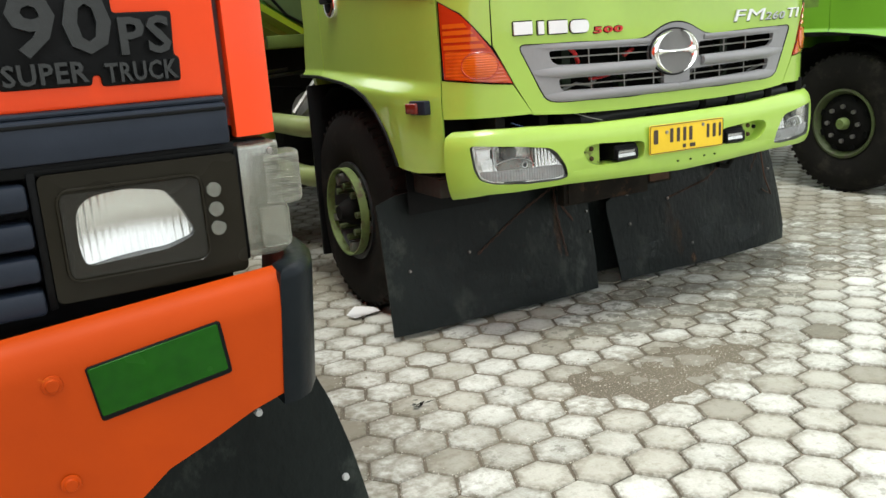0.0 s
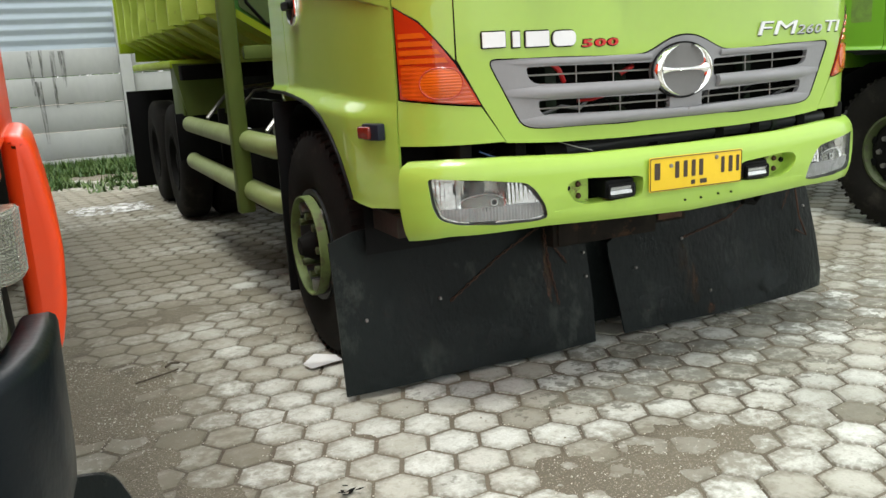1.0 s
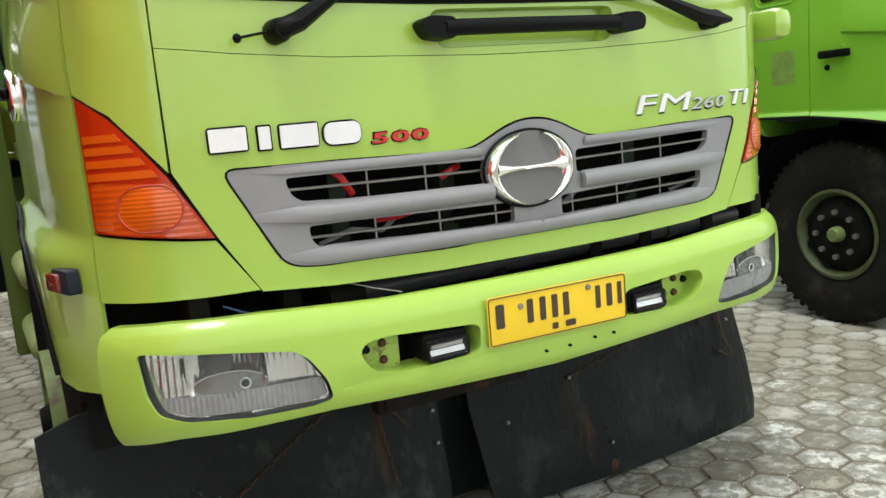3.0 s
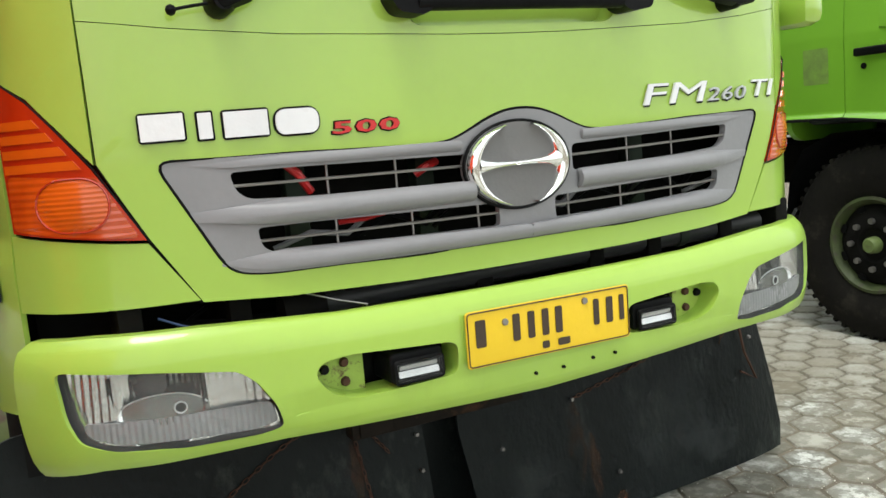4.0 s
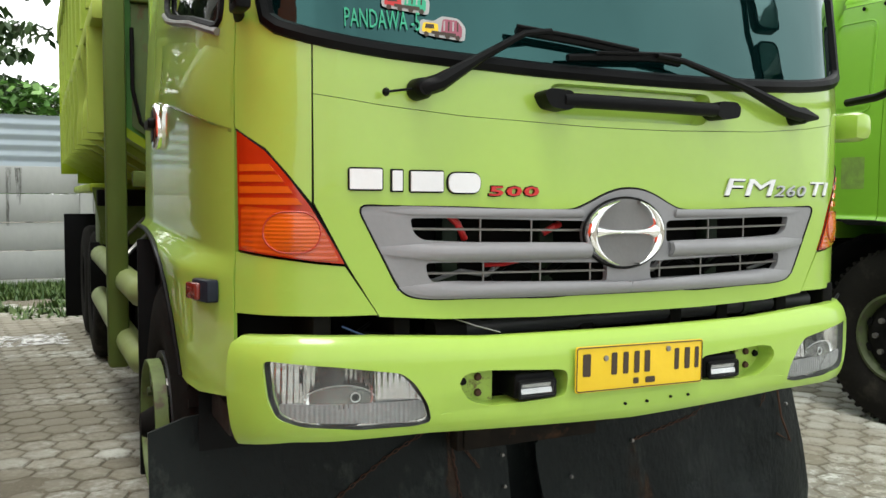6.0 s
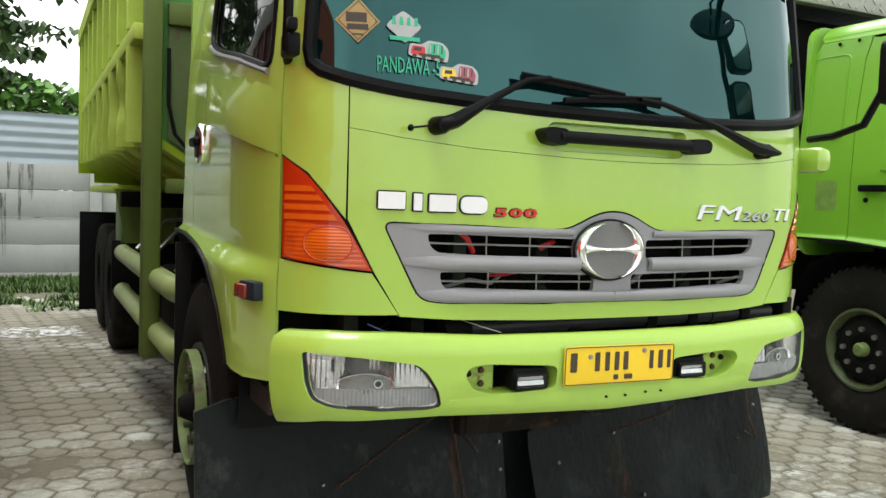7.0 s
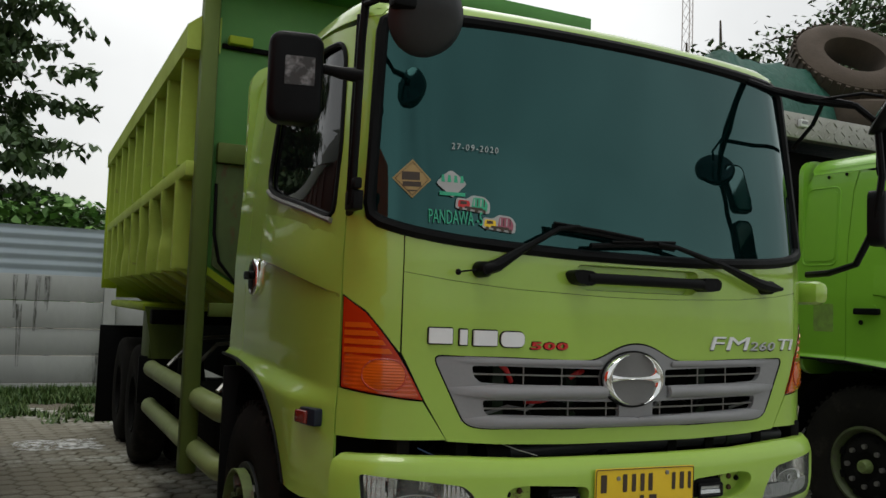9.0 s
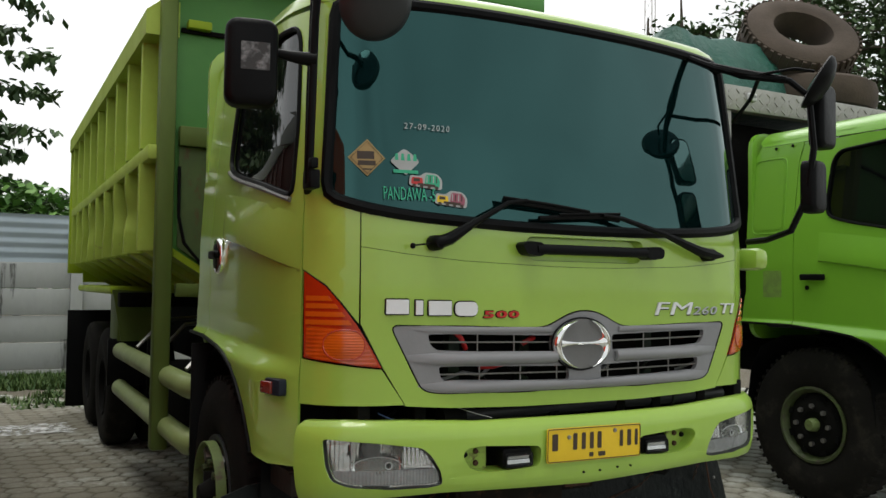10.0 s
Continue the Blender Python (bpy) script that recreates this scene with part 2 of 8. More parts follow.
AMBERPALE = surface("lit_amber_lens", (0.62, 0.105, 0.004), (0.50, 0.07, 0.003), 0.25, big=8, fine=40, amount=0.5, bump_s=0.05, coat=0.5)
GREENLENS = surface("green_lens", (0.004, 0.055, 0.002), (0.010, 0.10, 0.003), 0.28, big=5, fine=40, amount=0.6, wear=(0.06, 0.05, 0.01), wear_at=(0.7, 0.8), bump_s=0.06, coat=0.08, spec=0.12)
REFLECTOR, _nt, _bs = nodes_of("lamp_reflector")
_bs.inputs["Base Color"].default_value, _bs.inputs["Metallic"].default_value, _bs.inputs["Roughness"].default_value = (0.62, 0.63, 0.62, 1), 1.0, 0.24
LAMPSILVER = surface("dull_lamp_silver", (0.78, 0.80, 0.795), (0.42, 0.44, 0.44), 0.42, 0.65, big=12, fine=60, amount=0.5, bump_s=0.05)
SMOKE = surface("smoked_lens", (0.009, 0.0078, 0.005), (0.015, 0.0132, 0.0085), 0.25, big=3, fine=30, amount=0.6, bump_s=0.05, coat=0.05, spec=0.16)
MIRROR, _nt, _bs = nodes_of("mirror_glass")
_bs.inputs["Base Color"].default_value, _bs.inputs["Metallic"].default_value, _bs.inputs["Roughness"].default_value = (0.7, 0.72, 0.72, 1), 1.0, 0.03


DARKMIRROR = surface("tinted_mirror_glass", (0.03, 0.035, 0.04), (0.025, 0.03, 0.035), 0.08, 1.0, rough_var=0.0, bump_s=0)


# ---- building helpers ----
def part(name, bm, material, parent, label="", sharp=38, normals=True):
    """Links a bmesh as one mesh object under a thing or under a part."""
    if normals:
        bmesh.ops.recalc_face_normals(bm, faces=bm.faces)
    lim = radians(sharp)
    for f in bm.faces:
        f.smooth = True
    for e in bm.edges:
        if len(e.link_faces) == 2 and e.calc_face_angle(0.0) > lim:
            e.smooth = False
    me = bpy.data.meshes.new(name)
    bm.to_mesh(me)
    bm.free()
    me.materials.append(material)
    ob = new(name, me)
    ob.parent = parent
    if label:
        ob["label"] = label
    return ob


def thing(name, label, category, at=(0, 0, 0), group="", rz=0.0, kind=""):
    e = new(name)
    e.empty_display_size = 0.1
    e.matrix_basis = pose(*at, 0, 0, rz)
    return tagged(e, label, category, group, kind)


def solo(name, bm, material, label, category, group="", kind="", at=(0, 0, 0), rz=0.0):
    ob = part(name, bm, material, None)
    ob.matrix_basis = pose(*at, 0, 0, rz)
    return tagged(ob, label, category, group, kind)


def box(bm, x0, x1, y0, y1, z0, z1, bev=0.0, m=None, seg=2):
    mm = Matrix.LocRotScale(((x0 + x1) / 2, (y0 + y1) / 2, (z0 + z1) / 2), None, (abs(x1 - x0), abs(y1 - y0), abs(z1 - z0)))
    vs = bmesh.ops.create_cube(bm, size=1, matrix=mm)["verts"]
    if bev:
        es = list({e for v in vs for e in v.link_edges})
        r = bmesh.ops.bevel(bm, geom=es, offset=bev, segments=seg, affect="EDGES", profile=0.5)
        vs = list({v for f in r["faces"] for v in f.verts} | {v for v in vs if v.is_valid})
    if m is not None:
        bmesh.ops.transform(bm, matrix=m, verts=vs)
    return vs


def boxes(*rows, bev=0.0):
    bm = bmesh.new()
    for r in rows:
        box(bm, *r, bev=bev)
    return bm


def tube(bm, pts, r, n=10, closed=False):
    """A round bar along pts; r is one radius or one for each point."""
    pts = [Vector(p) for p in pts]
    rs = r if isinstance(r, (list, tuple)) else [r] * len(pts)
    rings, up = [], None
    for i, p in enumerate(pts):
        a = pts[i - 1] if (i or closed) else p
        b = pts[(i + 1) % len(pts)] if (i < len(pts) - 1 or closed) else p
        d = (b - a).normalized()
        if up is None:
            up = d.orthogonal().normalized()
        up = (up - d * up.dot(d)).normalized()
        w = d.cross(up)
        rings.append([bm.verts.new(p + rs[i] * (math.cos(k * math.tau / n) * up + math.sin(k * math.tau / n) * w)) for k in range(n)])
    last = len(rings) if closed else len(rings) - 1
    for i in range(last):
        a, b = rings[i], rings[(i + 1) % len(rings)]
        for k in range(n):
            bm.faces.new((a[k], a[(k + 1) % n], b[(k + 1) % n], b[k]))
    if not closed:
        bm.faces.new(rings[0][::-1])
        bm.faces.new(rings[-1])
    return bm


def lathe(bm, prof, n=32, m=None):
    """A turned shape from (radius, height) pairs round the local z axis."""
    vs, rings = [], []
    for r, h in prof:
        if r < 1e-6:
            ring = [bm.verts.new((0, 0, h))]
        else:
            ring = [bm.verts.new((r * math.cos(k * math.tau / n), r * math.sin(k * math.tau / n), h)) for k in range(n)]
        rings.append(ring)
        vs += ring
    for a, b in zip(rings, rings[1:]):
        for k in range(n):
            q = [a[k % len(a)], a[(k + 1) % n % len(a)], b[(k + 1) % n % len(b)], b[k % len(b)]]
            q = list(dict.fromkeys(q))
            if len(q) > 2:
                bm.faces.new(q)
    if m is not None:
        bmesh.ops.transform(bm, matrix=m, verts=vs)
    return bm


def inset(poly, d):
    """An outline moved inwards by d."""
    n = len(poly)
    turn = sum(poly[i - 1][0] * poly[i][1] - poly[i][0] * poly[i - 1][1] for i in range(n))
    sg = 1 if turn > 0 else -1
    edges = []
    for i in range(n):
        e = Vector(poly[(i + 1) % n]) - Vector(poly[i])
        edges.append(Vector((-e.y, e.x)).normalized() * sg if e.length > 1e-7 else Vector((0, 0)))
    out = []
    for i in range(n):
        v = edges[i - 1] + edges[i]
        k = v.length
        v = v / k * min(1.6, 2 / max(k, 0.5)) if k > 1e-6 else edges[i]
        out.append((poly[i][0] + v.x * d, poly[i][1] + v.y * d))
    return out


def prism(bm, poly, h0, h1, m=None, bev=0.0):
    """A plate: the outline poly in x and y, from height h0 to h1, its upper rim rounded by bev."""
    levels = [(poly, h0), (poly, h1)] if not bev else [(poly, h0), (poly, h1 - bev), (inset(poly, bev * 0.13), h1 - bev * 0.5), (inset(poly, bev * 0.5), h1 - bev * 0.13), (inset(poly, bev), h1)]
    rings = [[bm.verts.new((x, y, h)) for x, y in loop] for loop, h in levels]
    n = len(poly)
    bm.faces.new(rings[0][::-1]), bm.faces.new(rings[-1])
    for lo, hi in zip(rings, rings[1:]):
        for k in range(n):
            bm.faces.new((lo[k], lo[(k + 1) % n], hi[(k + 1) % n], hi[k]))
    if m is not None:
        bmesh.ops.transform(bm, matrix=m, verts=[v for r in rings for v in r])
    return bm


def rounded(w, h, r, n=5, cx=0.0, cy=0.0):
    pts = []
    for sx, sy, a0 in ((1, 1, 0), (-1, 1, 90), (-1, -1, 180), (1, -1, 270)):
        for k in range(n + 1):
            a = radians(a0 + 90 * k / n)
            pts.append((cx + sx * (w / 2 - r) + r * math.cos(a), cy + sy * (h / 2 - r) + r * math.sin(a)))
    return pts


def soften(poly, r, n=4):
    """An outline with its corners rounded by about r."""
    out, m = [], len(poly)
    for i in range(m):
        p, a, b = Vector(poly[i]), Vector(poly[i - 1]), Vector(poly[(i + 1) % m])
        ra, rb = min(r, (a - p).length * 0.45), min(r, (b - p).length * 0.45)
        pa, pb = p + (a - p).normalized() * ra, p + (b - p).normalized() * rb
        for k in range(n + 1):
            t = k / n
            q = pa * (1 - t) ** 2 + p * 2 * t * (1 - t) + pb * t * t
            out.append((q.x, q.y))
    return out


def mirrored(poly):
    return [(-a, b) for a, b in poly[::-1]]


def lettering(body, size, extrude, spread=1.0, bold=0.0):
    """The built-in font as a mesh that starts at the origin and lies in x and y."""
    c = bpy.data.curves.new("lettering", "FONT")
    c.body, c.size, c.extrude, c.resolution_u, c.space_character = body, size, extrude, 2, spread
    c.offset = bold
    ob = bpy.data.objects.new("lettering", c)
    me = bpy.data.meshes.new_from_object(ob)
    bm = bmesh.new()
    bm.from_mesh(me)
    bpy.data.objects.remove(ob)
    bpy.data.curves.remove(c)
    bpy.data.meshes.remove(me)
    return bm


def fit_to(bm, x0, x1, y0, y1, slant=0.0):
    """Scales flat lettering into a rectangle, and slants it."""
    xs, ys = [v.co.x for v in bm.verts], [v.co.y for v in bm.verts]
    ax, bx, ay, by = min(xs), max(xs), min(ys), max(ys)
    for v in bm.verts:
        v.co.y = y0 + (v.co.y - ay) / (by - ay) * (y1 - y0)
        v.co.x = x0 + (v.co.x - ax) / (bx - ax) * (x1 - x0 - slant * (y1 - y0)) + slant * (v.co.y - y0)
    return bm


def letters(name, bm, material, parent, label=""):
    """Links every letter of a lettering as a part of its own."""
    left = set(bm.verts)
    first = True
    while left:
        seed = [left.pop()]
        isle = set(seed)
        while seed:
            for e in seed.pop().link_edges:
                for v in e.verts:
                    if v not in isle:
                        isle.add(v)
                        left.discard(v)
                        seed.append(v)
        one, at = bmesh.new(), {}
        for v in isle:
            at[v] = one.verts.new(v.co)
        for f in {f for v in isle for f in v.link_faces}:
            one.faces.new([at[v] for v in f.verts])
        part(name, one, material, parent, label if first else "")
        first = False
    bm.free()


def X_FACE(x, y, z):
    """A frame whose x runs along -y, y up and z towards -x: for the sides that face -x."""
    return Matrix(((0, 0, -1, x), (-1, 0, 0, y), (0, 1, 0, z), (0, 0, 0, 1)))


def Y_FACE(x, y, z):
    """A frame whose x runs along x, y up and z towards -y: for fronts that face -y."""
    return Matrix(((1, 0, 0, x), (0, 0, -1, y), (0, 1, 0, z), (0, 0, 0, 1)))

# ---- cab surface: plan curve round the front, drawn in at the top ----
HALF = [(0, 0), (0.3, 0.008), (0.6, 0.03), (0.85, 0.062), (0.95, 0.09), (1.05, 0.15), (1.12, 0.24), (1.155, 0.34), (1.18, 0.47), (1.19, 0.65)]


def plan_points():
    knots = [Vector((-0.3, 0.008)), *[Vector(p) for p in HALF], Vector((1.192, 0.85)), Vector((1.192, 1.05))]
    out = []
    for i in range(1, len(knots) - 2):
        a, b, c, d = knots[i - 1:i + 3]
        for k in range(12):
            t = k / 12
            out.append(0.5 * ((2 * b) + (c - a) * t + (2 * a - 5 * b + 4 * c - d) * t * t + (3 * b - a - 3 * c + d) * t ** 3))
    return out + [Vector((1.192, 0.9)), Vector((1.192, 3.0))]


PLAN = plan_points()
ARC = np.concatenate(([0.0], np.cumsum([(b - a).length for a, b in zip(PLAN, PLAN[1:])])))
PU, PY = np.array([p.x for p in PLAN]), np.array([p.y for p in PLAN])


def A(u):
    """Arc length for the half width u of the front."""
    return math.copysign(float(np.interp(abs(u), PU[:-2], ARC[:-2])), u)


def B(y, side=-1):
    """Arc length for the depth y on a flank."""
    return side * float(np.interp(y, PY, ARC))


def front_in(z):
    return float(np.interp(z, (1.7, 1.8, 2.05, 2.6, 2.66, 2.70, 2.73), (0, 0.01, 0.04, 0.13, 0.165, 0.22, 0.32)))


def flank_in(z, y=1.0):
    z0 = z - float(np.interp(y, (0.25, 0.41, 0.9, 1.45), (-0.036, -0.022, 0.006, 0.03)))
    flare = -0.056 * max(0.0, min(1.0, (y - 0.23) / 0.24)) * float(np.interp(z0, (0.8, 1.14, 1.186, 1.198, 1.246, 1.254), (0.72, 1.0, 0.99, 0.93, 0.07, 0.0)))
    return flare + float(np.interp(z, (1.7, 2.0, 2.6, 2.66, 2.70, 2.73), (0.004, 0.02, 0.07, 0.10, 0.14, 0.2)))


def S(s, z, off=0.0):
    """The point of the cab's skin at arc length s and height z, off metres outside it."""
    k = abs(s)
    u, y = float(np.interp(k, ARC, PU)), float(np.interp(k, ARC, PY))
    e = 0.02
    du = float(np.interp(k + e, ARC, PU)) - (float(np.interp(k - e, ARC, PU)) if k > e else -float(np.interp(e - k, ARC, PU)))
    dy = float(np.interp(k + e, ARC, PY)) - (float(np.interp(k - e, ARC, PY)) if k > e else float(np.interp(e - k, ARC, PY)))
    ln = math.hypot(du, dy)
    nx, ny = dy / ln, -du / ln
    u += nx * (off - flank_in(z, y))
    y += ny * (off - front_in(z))
    return Vector((math.copysign(u, s) if s else 0.0, y, z))


def flat(outline, holes=(), ds=0.05, dz=0.07):
    """A flat bmesh in (s, z) with holes, cut into small cells."""
    bm = bmesh.new()
    loops = [[Vector((a, b, 0)) for a, b in loop] for loop in (outline, *holes)]
    vs = [bm.verts.new(p) for loop in loops for p in loop]
    for tri in tessellate_polygon(loops):
        if len(set(tri)) == 3:
            bm.faces.new([vs[i] for i in tri])
    bmesh.ops.dissolve_degenerate(bm, dist=1e-5, edges=bm.edges[:])
    for axis, step in ((0, ds), (1, dz)):
        lo, hi = min(v.co[axis] for v in bm.verts), max(v.co[axis] for v in bm.verts)
        k = math.floor(lo / step) + 1.137
        while k * step < hi - 1e-4:
            co, no = [0, 0, 0], [0, 0, 0]
            co[axis], no[axis] = k * step, 1
            bmesh.ops.bisect_plane(bm, geom=bm.verts[:] + bm.edges[:] + bm.faces[:], plane_co=co, plane_no=no, dist=1e-5)
            k += 1
    return bm


def skin(outline, holes=(), off=0.0, thick=0.012, ds=0.05, dz=0.07):
    """A curved panel of the cab with thickness; off may be a function of s and z."""
    bm = flat(outline, holes, ds, dz)
    bm.normal_update()
    for f in bm.faces:
        if f.normal.z < 0:
            f.normal_flip()
    lift = off if callable(off) else (lambda s, z: off)
    pairs = {v: (v.co.x, v.co.y) for v in bm.verts}
    faces, rim = bm.faces[:], [e for e in bm.edges if len(e.link_faces) == 1]
    inner = {}
    for v, (s, z) in pairs.items():
        d = lift(s, z)
        inner[v] = bm.verts.new(S(s, z, d - thick))
        v.co = S(s, z, d)
    for f in faces:
        bm.faces.new([inner[v] for v in reversed(f.verts)])
    for e in rim:
        a, b = e.verts
        bm.faces.new((a, b, inner[b], inner[a]))
    return bm


def strip(loop_a, off_a, loop_b, off_b, bm=None):
    """A wall between two outlines of the skin."""
    bm = bm or bmesh.new()
    va, vb = [bm.verts.new(S(a, b, off_a)) for a, b in loop_a], [bm.verts.new(S(a, b, off_b)) for a, b in loop_b]
    for i in range(len(va)):
        bm.faces.new((va[i - 1], va[i], vb[i], vb[i - 1]))
    return bm


def onto_skin(bm, off):
    """Lays flat lettering (x: half width, y: height, z: thickness) onto the front."""
    for v in bm.verts:
        v.co = S(A(v.co.x), v.co.y, off + v.co.z)
    return bm


def bead(loop, r, off=0.0, n=8):
    return tube(bmesh.new(), [S(a, b, off) for a, b in loop], r, n, closed=True)


def shrink(loop, k):
    cx, cy = sum(p[0] for p in loop) / len(loop), sum(p[1] for p in loop) / len(loop)
    out = []
    for x, y in loop:
        d = Vector((x - cx, y - cy))
        d = d * (1 - k / max(d.length, 1e-6))
        out.append((cx + d.x, cy + d.y))
    return out


def seam_z(u):
    return float(np.interp(abs(u), (0, 0.15, 0.55, 0.78, 0.953), (1.585, 1.586, 1.6, 1.62, 1.644)))


def sill_z(u):
    return float(np.interp(abs(u), (0, 0.3, 0.57, 0.8, 0.93, 1.0, 1.075), (1.735, 1.738, 1.75, 1.765, 1.785, 1.80, 1.835)))


US = [-0.953 + 1.906 * i / 24 for i in range(25)]
LAMP = [(1.120, 1.556), (1.061, 1.498), (1.015, 1.436), (0.958, 1.355), (0.914, 1.276), (0.872, 1.199), (0.95, 1.206), (1.04, 1.218), (1.118, 1.232)]
WINDOW = [(0.322, 1.838), (0.576, 1.902), (0.92, 1.968), (1.05, 1.998), (1.15, 2.035), (1.165, 2.12), (1.13, 2.42), (1.08, 2.49), (0.56, 2.525), (0.385, 2.518), (0.345, 2.46), (0.312, 2.10)]
GRILLE = [(-0.846, 1.357), (-0.55, 1.352), (-0.25, 1.343), (-0.195, 1.347), (-0.15, 1.365), (-0.10, 1.390), (-0.05, 1.407)]
GRILLE = GRILLE + [(0.0, 1.412)] + mirrored(GRILLE) + [(0.73, 1.13), (0.70, 1.108), (0.64, 1.100), (0.3, 1.094), (-0.3, 1.094), (-0.64, 1.100), (-0.70, 1.108), (-0.73, 1.13)]
GRILLE = soften(GRILLE, 0.036, 4)


def arc_of(poly):
    return [(A(u), z) for u, z in poly]


def windshield_loop(grow=0.0):
    us = [-1.07 + 2.14 * i / 20 for i in range(21)]
    low = [(A(u), sill_z(u) + 0.03 - grow) for u in us]
    top = [(A(u) * 0.985, 2.585 + grow - 0.03 * (abs(u) / 1.07) ** 4) for u in us[::-1]]
    return soften(low[:1] + low[1:-1] + low[-1:] + top, 0.05, 2)


def cab(truck, paint, depth, seam, detail):
    """The shared skin of a cab-over truck, with its front at the truck's origin."""
    gl = arc_of(GRILLE)
    outline = [(A(u), seam_z(u) - 0.0009) for u in US] + [(A(0.951), 1.362), (A(0.868), 1.199), (A(0.781), 1.058), (A(0.6), 1.045), (A(0.3), 1.038),
               (A(-0.3), 1.038), (A(-0.6), 1.045), (A(-0.781), 1.058), (A(-0.868), 1.199), (A(-0.951), 1.362)]
    part("front_panel", skin(outline, [gl] if detail else []), paint, truck)
    pocket = soften([(-0.29, 1.705), (-0.27, 1.607), (0.30, 1.607), (0.32, 1.705)], 0.04)
    outline = [(A(u), sill_z(u) + 0.012) for u in US] + [(A(u), seam_z(u) + 0.0009) for u in US[::-1]]
    cowl = part("cowl_panel", skin(outline, [arc_of(pocket)] if detail else []), paint, truck)
    if detail:
        rim, floor = arc_of(pocket), arc_of(shrink(pocket, 0.02))
        bm = strip(rim, 0.0, floor, -0.035)
        part("handle_pocket", bm, paint, cowl, normals=False)
        part("pocket_floor", skin(floor, off=-0.033, thick=0.01), paint, cowl)
    for side in (-1, 1):
        def sd(poly):
            return [(side * a, b) for a, b in poly]
        lamp = arc_of(LAMP)
        e = B(0.247, 1)
        corner = [(A(0.957), 1.362), (A(0.957), 1.62), (A(0.957), 1.79), (A(1.0), 1.80), (A(1.075), 1.838), (e, 1.86), (e, 1.60), (e, 1.562), (A(1.061), 1.503), (A(1.015), 1.441)]
        part("corner_panel", skin(sd(corner)), paint, truck)
        low = [(A(0.786), 1.063), (A(0.874), 1.194), (A(0.95), 1.201), (A(1.04), 1.213), (e, 1.228), (e, 1.063), (A(1.0), 1.063)]
        part("lower_corner_panel", skin(sd(low)), paint, truck)
        win = [(B(y, 1), z) for y, z in WINDOW]
        f = B(0.252, 1)
        door = [(f, 0.83), (f, 1.1), (f, 1.4), (f, 1.7), (f, 1.87), (B(0.262, 1), 1.885), (B(0.262, 1), 2.2), (B(0.29, 1), 2.57), (B(0.9, 1), 2.59), (B(seam - 0.06, 1), 2.58), (B(seam - 0.02, 1), 2.45),
                (B(seam, 1), 2.1), (B(seam, 1), 1.6), (B(seam, 1), 1.245), (B(1.30, 1), 1.236), (B(1.08, 1), 1.218), (B(0.92, 1), 1.196), (B(0.80, 1), 1.158), (B(0.70, 1), 1.095), (B(0.62, 1), 1.01), (B(0.56, 1), 0.91), (B(0.53, 1), 0.845), (B(0.40, 1), 0.822)]
        d = part("door", skin(sd(door), [sd(soften(win, 0.05, 3))], ds=0.09, dz=0.012), paint, truck)
        part("door_window", skin(sd(soften(shrink(win, -0.006), 0.05, 3)), off=-0.012, thick=0.005, ds=0.1, dz=0.12), SIDEGLASS, d, "black film-tinted side window")
        part("window_seal", bead(sd(soften(win, 0.05, 3)), 0.011, 0.0, 6), BLACK, d)
        quarter = [(B(seam + 0.006, 1), 1.245), (B(seam + 0.006, 1), 1.6), (B(seam + 0.006, 1), 2.1), (B(seam - 0.014, 1), 2.45), (B(seam - 0.05, 1), 2.6), (B(depth - 0.1, 1), 2.6), (B(depth - 0.03, 1), 2.5),
                   (B(depth, 1), 2.3), (B(depth, 1), 1.5), (B(depth + 0.03, 1), 1.36), (B(depth + 0.04, 1), 1.255)]
        q = part("rear_quarter_panel", skin(sd(quarter), ds=0.09, dz=0.012), paint, truck)
        if depth - seam > 0.35:
            r = soften([(B(seam + 0.09, 1), 1.93), (B(seam + 0.09, 1), 2.50), (B(depth - 0.05, 1), 2.50), (B(depth - 0.05, 1), 1.93)], 0.06)
            part("pressed_recess", bead(sd(r), 0.006, 0.0, 6), paint, q)
            part("pressed_panel", skin(sd(shrink(r, 0.03)), off=0.004, thick=0.003, ds=0.1), paint, q)
        header = [(B(0.29, 1), 2.594), (B(0.9, 1), 2.596), (B(depth - 0.1, 1), 2.606), (B(depth - 0.1, 1), 2.64), (B(0.29, 1), 2.64), (A(1.03), 2.64), (A(1.06), 2.60)]
        part("roof_rail", skin(sd(header), ds=0.1), paint, truck)
        arch = [S(side * B(y, 1), z, 0.004) for y, z in ((0.525, 0.845), (0.555, 0.91), (0.615, 1.01), (0.695, 1.095), (0.795, 1.158), (0.915, 1.197), (1.08, 1.22), (1.3, 1.239), (seam, 1.25), (depth + 0.04, 1.255))]
        part("arch_lip", tube(bmesh.new(), arch, 0.009, 8), BLACK, truck)
        part("lamp_seam", tube(bmesh.new(), [S(side * A(u), z, -0.012) for u, z in ((0.955, 1.80), (0.955, 1.36), (0.871, 1.197), (0.783, 1.055))], 0.003, 6), BLACK, truck)
    wl, wo = windshield_loop(), windshield_loop(0.03)
    us = [-1.115 + 2.23 * i / 20 for i in range(21)]
    outer = [(A(u), sill_z(u) - 0.01) for u in us] + [(B(0.256, 1), 1.87), (B(0.256, 1), 2.2), (B(0.284, 1), 2.58), (A(1.09), 2.62)] + [(A(u), 2.645) for u in us[::-1]] + [
        (A(-1.09), 2.62), (B(0.284), 2.58), (B(0.256), 2.2), (B(0.256), 1.87)]
    part("windshield_frame", skin(outer, [windshield_loop(0.018)], off=-0.004), paint, truck)
